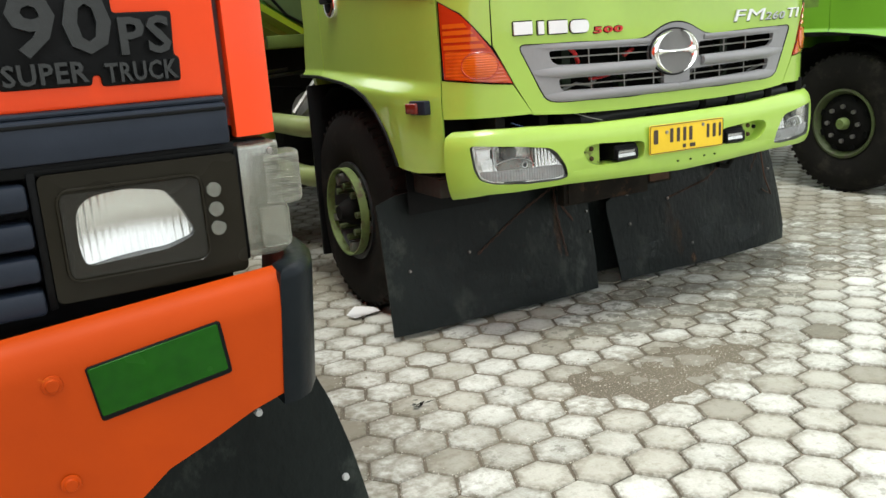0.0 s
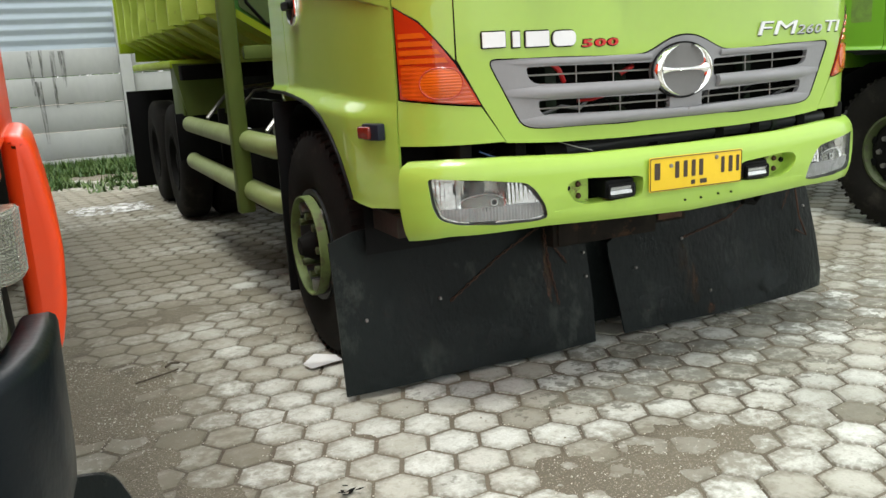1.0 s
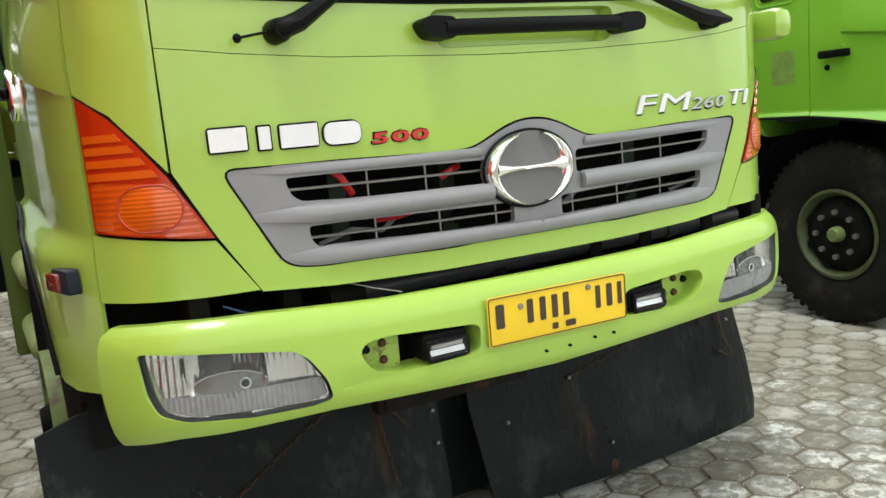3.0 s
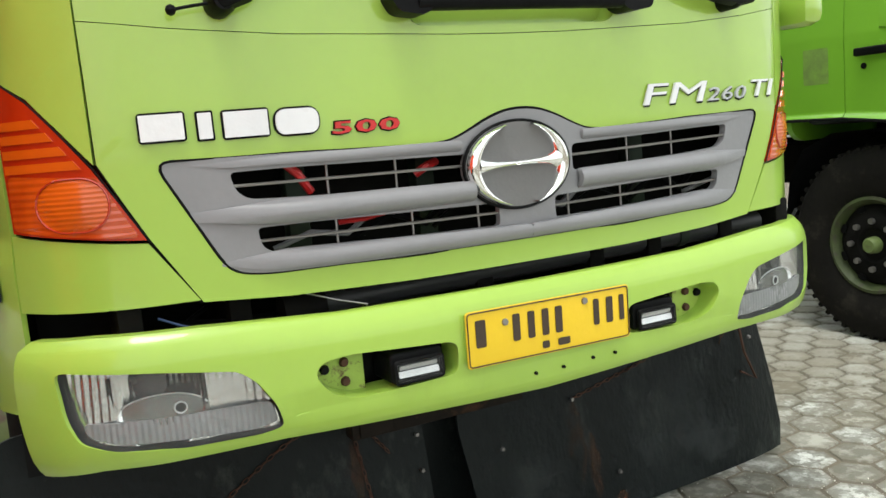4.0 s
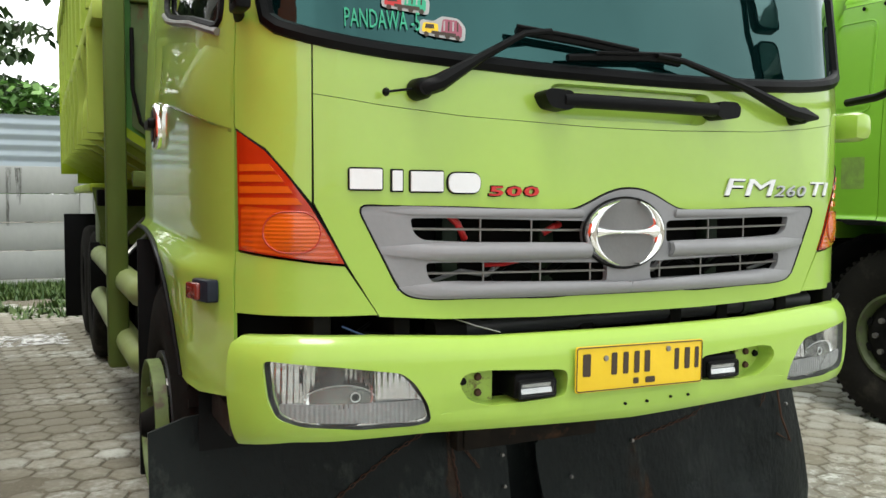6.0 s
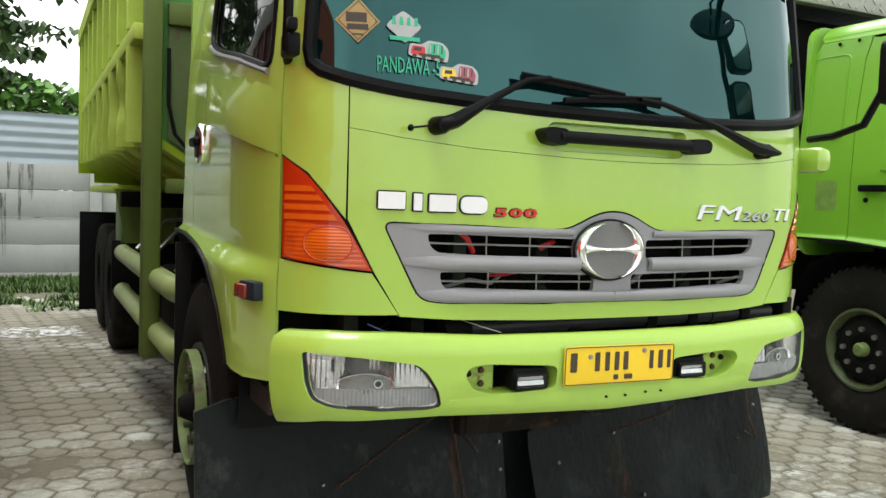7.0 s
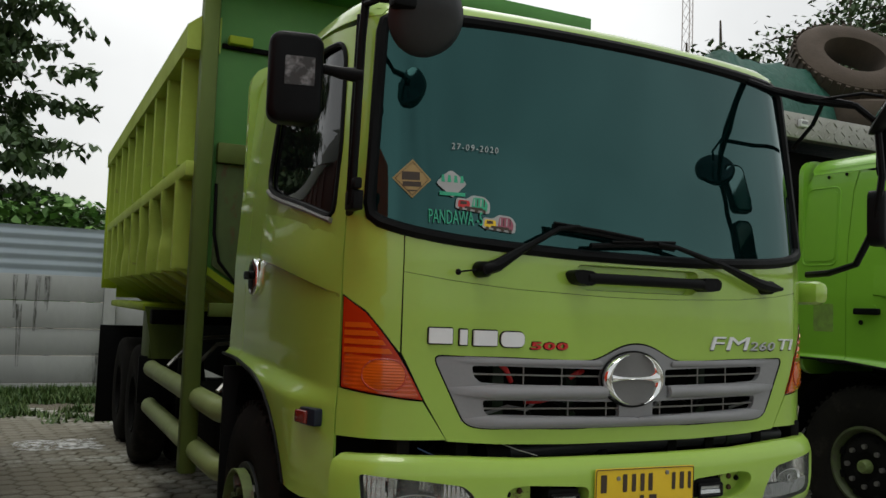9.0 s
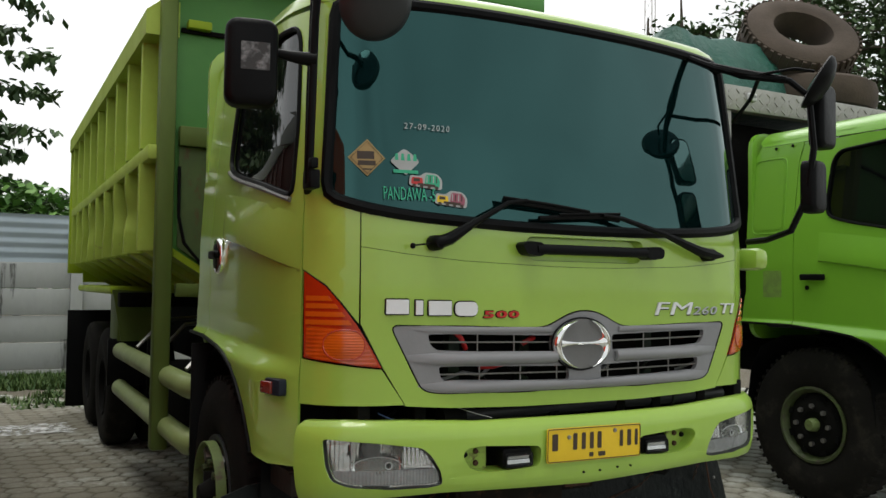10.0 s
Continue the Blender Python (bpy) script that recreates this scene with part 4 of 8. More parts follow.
for sgn in (-1, 1):
    loop = [(sgn * a, b) for a, b in arc_of(HEAD)]
    small = [(sgn * a, b) for a, b in arc_of(shrink(HEAD, 0.004))]
    deep = [(sgn * a, b) for a, b in arc_of(shrink(HEAD, 0.005))]
    lamp = part("headlamp", strip(loop, 0.048, deep, -0.032), CHARCOAL, truck, "clear rectangular headlamp in the bumper", normals=False)
    part("reflector", skin(deep, off=reflector_off, thick=0.008, ds=0.0025, dz=0.008), LAMPMIRROR, lamp, "silver lamp reflector", 70)
    part("bulb_shield", skin([(sgn * A(u), z) for u, z in ellipse(0.885, 0.836, 0.090, 0.045, 28)], off=lambda s, z: 0.034 - 5.0 * (z - 0.825) ** 2 - 2.0 * (abs(s) - A(0.885)) ** 2, thick=0.006, ds=0.010, dz=0.008), HAZE, lamp, "hazy grey bulb dome")
    part("dome_rim", tube(bmesh.new(), [S(sgn * A(u), z, 0.034 - 5.0 * (z - 0.825) ** 2 - 2.0 * (u - 0.885) ** 2) for u, z in ellipse(0.885, 0.836, 0.090, 0.045, 18, 0.15, math.pi - 0.15)], 0.0016, 6), LAMPSILVER, lamp)
    part("hole_rim", tube(bmesh.new(), [S(sgn * A(u), z, 0.036) for u, z in ellipse(0.852, 0.852, 0.012, 0.012, 16)], 0.0018, 6, True), LAMPSILVER, lamp)
    part("bulb_hole", skin([(sgn * A(u), z) for u, z in ellipse(0.852, 0.852, 0.010, 0.010, 16)], off=0.0335, thick=0.004, ds=0.02, dz=0.02), BLACK, lamp)
    # Dark bars along both edges of the main bowl, for contrast.
    for u in (0.803, 0.981):
        part("reflector_fin", skin([(sgn * A(u - 0.004), 0.925), (sgn * A(u + 0.004), 0.925), (sgn * A(u + 0.006), 0.845), (sgn * A(u - 0.006), 0.845)], off=0.016, thick=0.02, ds=0.05, dz=0.05), SMOKE, lamp)
    # Dark grey domed patch high in the bowl.
    part("bowl_shade", skin([(sgn * A(u), z) for u, z in soften([(0.872, 0.924), (0.944, 0.934), (0.938, 0.886), (0.915, 0.872), (0.890, 0.874), (0.878, 0.886)], 0.012)], off=lambda s, z: 0.012 - 6.0 * (abs(s) - A(0.908)) ** 2, thick=0.02, ds=0.008, dz=0.01), surface("dark_bowl_patch", (0.05, 0.051, 0.053), (0.022, 0.023, 0.025), 0.25, big=20, fine=60, amount=0.8, bump_s=0), lamp)
    band = soften([(1.028, 0.836), (0.672, 0.832), (0.660, 0.785), (0.72, 0.775), (0.97, 0.788), (1.018, 0.808)], 0.012)
    part("lower_lens", skin([(sgn * A(u), z) for u, z in band], off=lambda s, z: 0.035 - 2.0 * (z - 0.806) ** 2 + 0.0012 * math.sin(s * 520), thick=0.004, ds=0.003, dz=0.03), BAND, lamp, "dull grey lower lamp band")
    upper = soften([(1.036, 0.942), (0.90, 0.928), (0.745, 0.905), (0.708, 0.878), (0.680, 0.842), (1.032, 0.846)], 0.012)
    part("fluted_lens", skin([(sgn * A(u), z) for u, z in upper], off=lambda s, z: 0.036 + 0.0014 * math.sin(s * 420), thick=0.003, ds=0.0033, dz=0.05), LENS, lamp, "fluted inner lens")
    part("lamp_lens", skin(small, off=0.042, thick=0.004, ds=0.04, dz=0.03), MILKY, lamp, "scratched clear lens")
    # fog lamp bay: painted pan with rusty bolts and a small black lamp
    fl = [(sgn * a, b) for a, b in arc_of(FOG)]
    pan = part("fog_lamp_bay", strip(fl, 0.05, [(sgn * a, b) for a, b in arc_of(shrink(FOG, 0.008))], -0.02), LIME, bumper, normals=False)
    part("bay_plate", skin([(sgn * A(u), z) for u, z in soften([(0.575, 0.90), (0.455, 0.905), (0.455, 0.80), (0.55, 0.805)], 0.01)], off=0.0, thick=0.01), BAYPAINT, pan)
    # Black back plate gives the open part of the bay its shade.
    part("bay_shadow_box", skin([(sgn * A(u), z) for u, z in ((0.458, 0.91), (0.24, 0.91), (0.24, 0.80), (0.458, 0.80))], off=-0.06, thick=0.01), BLACK, pan)
    for u, z, mm in ((0.50, 0.878, RUST), (0.50, 0.834, RUST), (0.545, 0.868, BLACK)):
        p = S(sgn * A(u), z, 0.002)
        part("bolt", lathe(bmesh.new(), [(0.0, 0.010), (0.009, 0.009), (0.012, 0.0)], 8, Y_FACE(p.x, p.y, p.z)), mm, pan)
    bm = bmesh.new()
    p = S(sgn * A(0.345), 0.852, 0.0)
    prism(bm, rounded(0.135, 0.072, 0.012, 4), -0.05, 0.045, Y_FACE(p.x, p.y, p.z) @ Matrix.Rotation(sgn * -0.03, 4, "Y"), 0.008)
    fog = part("fog_lamp", bm, BLACK, truck, "small black rectangular fog lamp")
    part("fog_recess", prism(bmesh.new(), rounded(0.108, 0.040, 0.004, 3), 0, 0.003, Y_FACE(p.x, p.y - 0.046, p.z - 0.008)), CHARCOAL, fog)
    part("fog_reflector", prism(bmesh.new(), rounded(0.100, 0.015, 0.003, 3), 0, 0.004, Y_FACE(p.x, p.y - 0.051, p.z - 0.015) @ Matrix.Rotation(-0.35, 4, "X")), LAMPSILVER, fog, "bright silver reflector")
    part("fog_reflector", prism(bmesh.new(), rounded(0.094, 0.012, 0.003, 3), 0, 0.003, Y_FACE(p.x, p.y - 0.051, p.z + 0.002) @ Matrix.Rotation(0.5, 4, "X")), LAMPSILVER, fog)
    part("fog_lens", prism(bmesh.new(), rounded(0.115, 0.046, 0.006, 3), 0, 0.004, Y_FACE(p.x, p.y - 0.061, p.z - 0.008), 0.002), FOGLENS, fog)
    part("fog_rim", tube(bmesh.new(), [Vector((p.x + a, p.y - 0.056, p.z - 0.008 + b)) for a, b in rounded(0.116, 0.046, 0.006, 3)], 0.006, 6, True), BLACK, fog)
    for u, z in ((0.20, 0.776), (0.04, 0.772), (0.13, 0.777)):
        if sgn > 0 or u == 0.04:
            q = S(sgn * A(u), z, 0.052)
            part("bolt_hole", lathe(bmesh.new(), [(0.0, 0.003), (0.004, 0.003), (0.0045, -0.004)], 10, Y_FACE(q.x, q.y, q.z)), BLACK, bumper)

# number plate with plain bars
plate = part("number_plate", prism(bmesh.new(), rounded(0.468, 0.134, 0.008, 3), -0.001, 0.002, Y_FACE(0.003, -0.066, 0.886) @ Matrix.Rotation(-0.012, 4, "Z"), 0.001), YELLOW, truck, "yellow number plate, bent and worn")
PM = Y_FACE(0.003, -0.0665, 0.886) @ Matrix.Rotation(-0.012, 4, "Z")
for x0, x1, z0, z1 in ((-0.215, -0.178, -0.02, 0.045), (-0.115, -0.085, -0.02, 0.045), (-0.073, -0.044, -0.02, 0.045), (-0.033, -0.004, -0.02, 0.045), (0.005, 0.035, -0.02, 0.045),
                       (0.118, 0.145, -0.02, 0.045), (0.157, 0.187, -0.02, 0.045), (0.197, 0.222, -0.02, 0.045), (-0.035, -0.005, -0.052, -0.034), (0.01, 0.055, -0.052, -0.034)):
    h = (z1 - z0) / 2
    bm = bmesh.new()
    prism(bm, rounded(x1 - x0 - 0.010, 2 * h, 0.004, 2, (x0 + x1) / 2, (z0 + z1) / 2), 0.0026, 0.0036, PM)
    part("plate_bar", bm, INK, plate)
part("plate_edge", tube(bmesh.new(), [PM @ Vector((x, y, 0.003)) for x, y in rounded(0.460, 0.126, 0.008, 3)], 0.0016, 5, True), INK, plate)
for x, z in ((-0.13, 0.03), (0.098, 0.045)):
    part("plate_bolt", lathe(bmesh.new(), [(0.0, 0.007), (0.008, 0.006), (0.009, 0.002)], 8, PM @ Matrix.Translation((x, z, 0))), STEEL, plate)

# dark bay between bumper and panels
bay2 = part("bumper_beam", boxes((-1.05, 1.05, 0.14, 0.3, 0.74, 0.93), (-1.1, 1.1, 0.34, 0.40, 0.735, 1.12), (-0.5, 0.5, 0.05, 0.2, 0.745, 0.78), bev=0.008), CHASSIS, truck)
part("steering_tube", tube(bmesh.new(), [(-0.55, 0.12, 1.0), (0.9, 0.14, 1.02)], 0.03, 12), CHARCOAL, bay2)
part("tube_clamp", tube(bmesh.new(), [(0.575, 0.135, 1.015), (0.605, 0.135, 1.016)], 0.034, 12), BRACKET, bay2)
part("tube_joint", tube(bmesh.new(), [(-0.60, 0.12, 0.995), (-0.50, 0.12, 1.0)], [0.042, 0.036], 12), CHASSIS, bay2)
for k, x in enumerate((-0.95, -0.72, -0.45, -0.1, 0.25, 0.45, 0.72, 0.95)):
    part("bay_bracket", boxes((x, x + 0.05, 0.10, 0.3, 0.93, 1.08), bev=0.006), CHASSIS, bay2)
    part("cable", tube(bmesh.new(), [(x - 0.1, 0.17, 1.0), (x, 0.15, 0.98 + 0.012 * (k % 3)), (x + 0.12, 0.16, 0.985), (x + 0.2, 0.2, 1.02)], 0.006, 6), BLACK, bay2)
part("pale_wire", tube(bmesh.new(), [(-0.57, 0.05, 1.045), (-0.5, 0.03, 1.02), (-0.43, 0.015, 1.0)], 0.0018, 5), STEEL, bay2)
part("blue_wire", tube(bmesh.new(), [(-0.87, 0.10, 1.03), (-0.83, 0.085, 1.012), (-0.80, 0.08, 1.0)], 0.003, 5), surface("blue_wire", (0.03, 0.07, 0.18), (0.02, 0.05, 0.14), 0.5), bay2)

# wipers
for pts, blade in ((((-0.700, 1.660), (-0.680, 1.664), (-0.635, 1.680), (-0.52, 1.752), (-0.385, 1.828), (-0.30, 1.842)), ((-0.40, 1.838), (-0.2, 1.822), (0.0, 1.802), (0.16, 1.787))),
                   (((0.77, 1.655), (0.70, 1.658), (0.62, 1.668), (0.40, 1.735), (0.16, 1.792), (0.06, 1.80)), ((0.16, 1.80), (0.0, 1.792), (-0.15, 1.782), (-0.24, 1.775)))):
    P = [S(A(u), z, 0.05) for u, z in pts]
    w = part("wiper", tube(bmesh.new(), P, [0.008, 0.024, 0.024, 0.013, 0.010, 0.008], 8), BLACK, truck, "black windshield wiper")
    part("wiper_blade", tube(bmesh.new(), [S(A(u), z, 0.03) for u, z in blade], 0.011, 6), BLACK, w)
    part("wiper_bracket", tube(bmesh.new(), [S(A(u), z + 0.012, 0.038) for u, z in blade[:3]], 0.006, 6), BLACK, w)
    q = S(A(pts[1][0]), pts[1][1], 0.02)
    part("wiper_pivot", lathe(bmesh.new(), [(0.0, 0.045), (0.02, 0.045), (0.028, 0.03), (0.03, -0.02)], 16, Y_FACE(q.x, q.y, q.z)), BLACK, w)

nozzle = part("washer_nozzle", tube(bmesh.new(), [S(A(-0.70), 1.662, 0.035), S(A(-0.735), 1.657, 0.04), S(A(-0.772), 1.651, 0.042)], 0.0035, 6), BLACK, truck)
part("nozzle_tip", lathe(bmesh.new(), [(0.0, 0.012), (0.008, 0.008), (0.011, 0.0), (0.008, -0.008), (0.0, -0.012)], 10, Matrix.Translation(S(A(-0.776), 1.650, 0.042))), BLACK, nozzle)
# grab handle on the cowl
bar = part("grab_handle", tube(bmesh.new(), [S(A(-0.27 + 0.055 * k), 1.652, 0.052) for k in range(11)], 0.021, 12), BLACK, truck, "black plastic grab handle")
for sgn, c in ((-1, -0.285), (1, 0.328)):
    end = soften([(c - 0.052 * 1, 1.668), (c - 0.03, 1.682), (c + 0.04, 1.678), (c + 0.055, 1.64), (c + 0.03, 1.622), (c - 0.03, 1.63)] if sgn < 0 else
                 [(c - 0.055, 1.64), (c - 0.04, 1.678), (c + 0.03, 1.68), (c + 0.052, 1.665), (c + 0.045, 1.632), (c - 0.02, 1.622)], 0.014, 3)
    part("handle_end", skin(arc_of(end), off=0.066, thick=0.066, ds=0.03, dz=0.02), BLACK, bar)

def crease(parent, paint, sgn):
    """The pressed fold that runs across a door from its handle to the corner lamp."""
    bm, prev = bmesh.new(), None
    for y, z in ((0.262, 1.562), (0.33, 1.581), (0.4, 1.598), (0.55, 1.628), (0.7, 1.653), (0.9, 1.683), (1.10, 1.708), (1.22, 1.722)):
        k = min(1.0, max(0.0, (1.22 - y) / 0.12), max(0.0, (y - 0.26) / 0.12))
        row = [bm.verts.new(S(sgn * B(y, 1), z + dz, off)) for dz, off in ((0.20, 0.0005), (0.13, 0.011 * k), (0.06, 0.018 * k), (0.0, 0.021 * k), (-0.003, 0.0205 * k), (-0.014, 0.0005))]
        if prev:
            for i in range(5):
                bm.faces.new((prev[i], row[i], row[i + 1], prev[i + 1]))
        prev = row
    part("door_crease", bm, paint, parent, "pressed crease across the door", 25)


MARKRED = surface("marker_red", (0.22, 0.018, 0.008), (0.12, 0.012, 0.006), 0.2, big=20, fine=80, amount=0.7, coat=0.5)
# door fittings on the near flank and the far one
for sgn in (-1, 1):
    m = X_FACE(-1.186, 1.235, 1.632) if sgn < 0 else X_FACE(-1.186, 1.235, 1.632)
    q = Matrix.Diagonal((1 if sgn < 0 else -1, 1, 1, 1)) @ m
    cup = part("door_handle", prism(bmesh.new(), rounded(0.135, 0.170, 0.06, 5), -0.004, 0.028, q, 0.014), CHROME, truck, "chrome door handle")
    part("handle_cup", prism(bmesh.new(), rounded(0.082, 0.118, 0.036, 5), 0.026, 0.030, q, 0.002), BLACK, cup)
    part("handle_grip", prism(bmesh.new(), rounded(0.13, 0.038, 0.015, 4, 0.0, 0.006), 0.030, 0.050, q, 0.008), BLACK, cup)
    part("handle_lock", lathe(bmesh.new(), [(0.0, 0.014), (0.012, 0.012), (0.014, 0.0)], 12, q @ Matrix.Translation((0.02, -0.06, 0.006))), BLACK, cup)
    crease(truck, LIME, sgn)
    part("window_ledge", tube(bmesh.new(), [S(sgn * B(y, 1), z, 0.006) for y, z in ((0.33, 1.826), (0.576, 1.888), (0.92, 1.953), (1.05, 1.982), (1.15, 2.018))], 0.011, 8), STEEL, truck, "dull metal window ledge")
    # side marker
    p = S(sgn * B(0.362, 1), 1.117, 0.0)
    mk = X_FACE(0, 0, 0)
    base = Matrix.Translation(p) @ (Matrix.Diagonal((1 if sgn < 0 else -1, 1, 1, 1)) @ mk) @ Matrix.Rotation(radians(14), 4, "Y")
    mark = part("side_marker", prism(bmesh.new(), rounded(0.105, 0.062, 0.008, 3, 0.02, 0.0), -0.01, 0.022, base, 0.005), NAVY, truck, "red side marker in a dark housing")
    part("marker_lens", prism(bmesh.new(), rounded(0.075, 0.048, 0.008, 3, -0.012, -0.003), 0.012, 0.034, base, 0.008), MARKRED, mark)
    # step sill below the door
    part("step_sill", boxes((sgn * 1.0, sgn * 1.13, 0.31, 0.66, 0.705, 0.79), (sgn * 1.03, sgn * 1.138, 0.32, 0.64, 0.79, 0.80), bev=0.006), SILL, truck, "dirty metal step sill")
    # inner wheel arch and mud guard
    arch = [(0.56, 0.60), (0.57, 0.86), (0.66, 1.03), (0.80, 1.13), (1.0, 1.18), (1.4, 1.19), (1.56, 1.12), (1.62, 0.95), (1.64, 0.62), (1.66, 0.35)]
    bm = bmesh.new()
    rows = [[bm.verts.new((sgn * x, y, z)) for y, z in arch] for x in (1.17, 0.72)]
    for i in range(len(arch) - 1):
        bm.faces.new((rows[0][i], rows[0][i + 1], rows[1][i + 1], rows[1][i]))
    part("wheel_liner", bm, BLACK, truck, normals=False)
    bm = boxes((sgn * 0.86, sgn * 1.235, 1.60, 1.625, 0.22, 1.20), bev=0.006)
    part("mud_guard", bm, BLACK, truck, "black rubber mud guard")
    part("strut", tube(bmesh.new(), [(sgn * 1.02, 1.62, 1.24), (sgn * 1.1, 2.15, 0.98)], 0.018, 8), STEEL, truck)

# wheels
for sgn in (-1, 1):
    wheel(truck, sgn * 1.065, 1.205, 0.535, 0.27, sgn, "ring")
    for y in (5.74, 7.05):
        wheel(truck, sgn * 1.06, y, 0.54, 0.27, sgn, "dish", tread=False)
        wheel(truck, sgn * 0.74, y, 0.54, 0.27, sgn, "dish", tread=False)
part("axle", tube(bmesh.new(), [(-0.95, 1.205, 0.54), (0.95, 1.205, 0.54)], 0.07, 12), CHASSIS, truck)
for y in (5.74, 7.05):
    part("axle", tube(bmesh.new(), [(-0.95, y, 0.54), (0.95, y, 0.54)], 0.11, 12), CHASSIS, truck)
part("chassis_rail", boxes((-0.45, -0.36, 0.4, 8.1, 0.80, 1.08), bev=0.01), CHASSIS, truck)
part("chassis_rail", boxes((0.36, 0.45, 0.4, 8.1, 0.80, 1.08), bev=0.01), CHASSIS, truck)
part("engine", boxes((-0.35, 0.35, 0.72, 1.9, 0.40, 1.25), bev=0.05), CHASSIS, truck)
part("gearbox", boxes((-0.25, 0.25, 1.9, 3.2, 0.6, 1.0), bev=0.05), CHASSIS, truck)
part("fuel_tank", boxes((0.5, 1.05, 2.2, 3.6, 0.45, 0.95), bev=0.06), CHASSIS, truck)
part("air_tank", tube(bmesh.new(), [(-0.85, 1.75, 0.98), (-0.85, 2.6, 0.98)], 0.15, 16), STEEL, truck)
part("battery_box", boxes((-1.05, -0.55, 2.7, 3.5, 0.45, 0.95), bev=0.03), CHASSIS, truck)
for k in range(4):
    part("hose", tube(bmesh.new(), [(-0.8 - 0.05 * k, 1.8, 1.2 - 0.05 * k), (-0.85, 2.1, 1.3 - 0.04 * k), (-0.75 + 0.04 * k, 2.5, 1.15), (-0.6, 2.9, 1.05)], 0.016, 8), BLACK, truck)

# rubber flaps hung under the bumper
def flap(outline, bow):
    bm = flat(outline, (), 0.08, 0.08)
    front = {v: v.co.copy() for v in bm.verts}
    for f in bm.faces:
        if f.normal.z < 0:
            f.normal_flip()
    inner = {}
    faces, rim = bm.faces[:], [e for e in bm.edges if len(e.link_faces) == 1]
    for v, c in front.items():
        y = 0.505 + 0.16 * c.y + bow(c.x, c.y) + 0.010 * math.sin(c.x * 7 + c.y * 3)
        inner[v] = bm.verts.new((c.x, y + 0.011, c.y))
        v.co = (c.x, y, c.y)
    for f in faces:
        bm.faces.new([inner[v] for v in reversed(f.verts)])
    for e in rim:
        a, b = e.verts
        bm.faces.new((a, b, inner[b], inner[a]))
    return bm
fl1 = part("mud_flap", flap([(-1.315, 0.022), (-0.9, 0.026), (-0.5, 0.022), (-0.085, 0.03), (-0.072, 0.2), (-0.075, 0.455), (-0.1, 0.60), (-0.6, 0.70), (-1.0, 0.705), (-1.20, 0.69), (-1.312, 0.655)],
                           lambda x, z: 0.02 * max(0.0, (-x - 0.8) / 0.5)), RUBBER, truck, "wide black rubber mud flap with scuffs and rust marks")
fl2 = part("mud_flap", flap([(0.095, 0.03), (0.5, 0.034), (1.0, 0.03), (1.44, 0.04), (1.462, 0.12), (1.445, 0.3), (1.40, 0.52), (1.36, 0.66), (0.8, 0.70), (0.3, 0.62), (0.05, 0.47), (0.048, 0.42), (0.07, 0.25)],
                           lambda x, z: 0.06 * max(0.0, (x - 1.1) / 0.36) ** 2), RUBBER, truck, "wide black rubber mud flap with a torn edge")
def flap_at(x, z):
    return Vector((x, 0.505 + 0.16 * z - 0.006 + 0.010 * math.sin(x * 7 + z * 3), z))
for x, z, f in ((-0.10, 0.34, fl1), (-0.10, 0.45, fl1), (0.19, 0.335, fl2), (0.19, 0.5, fl2), (1.3, 0.5, fl2), (0.62, 0.16, fl2), (-1.2, 0.33, fl1), (0.47, 0.44, fl2), (-0.85, 0.36, fl1)):
    p = flap_at(x, z)
    part("flap_bolt", lathe(bmesh.new(), [(0.0, 0.010), (0.006, 0.009), (0.008, 0.0)], 8, Y_FACE(p.x, p.y, p.z)), STEEL, f)
def chain(pts, parent):
    """Rusty links along a hanging line."""
    P = [Vector(p) for p in pts]
    length = sum((b - a).length for a, b in zip(P, P[1:]))
    n, bm = int(length / 0.022), bmesh.new()
    cum = np.concatenate(([0], np.cumsum([(b - a).length for a, b in zip(P, P[1:])])))
    for k in range(n):
        s = (k + 0.5) / n * length
        c = Vector([float(np.interp(s, cum, [q[i] for q in P])) for i in range(3)])
        s2 = min(length, s + 0.005)
        c2 = Vector([float(np.interp(s2, cum, [q[i] for q in P])) for i in range(3)])
        d = (c2 - c).normalized() if (c2 - c).length > 1e-6 else Vector((0, 0, -1))
        w = d.orthogonal().normalized() if k % 2 else d.cross(d.orthogonal()).normalized()
        tube(bm, [c + d * 0.014 * math.cos(a) + w * 0.0055 * math.sin(a) for a in (j * math.tau / 8 for j in range(8))], 0.0018, 4, True)
    part("chain", bm, RUST, parent, "rusty chain")
chain([flap_at(-0.33, 0.62) + Vector((0, -0.04, 0)), flap_at(-0.55, 0.50), flap_at(-0.80, 0.34)], fl1)
chain([flap_at(-0.33, 0.66) + Vector((0, -0.04, 0)), flap_at(-0.30, 0.45), flap_at(-0.27, 0.24)], fl1)
chain([flap_at(-0.31, 0.66) + Vector((0, -0.04, 0)), flap_at(-0.26, 0.50), flap_at(-0.20, 0.42)], fl1)
chain([flap_at(1.05, 0.68) + Vector((0, -0.04, 0)), flap_at(0.80, 0.50), flap_at(0.47, 0.44)], fl2)
chain([flap_at(1.22, 0.68) + Vector((0, -0.04, 0)), flap_at(1.16, 0.50)], fl2)
part("tie_wire", tube(bmesh.new(), [flap_at(1.25, 0.70), flap_at(1.27, 0.45), flap_at(1.31, 0.34), flap_at(1.24, 0.38)], 0.005, 6), RUST, fl2)
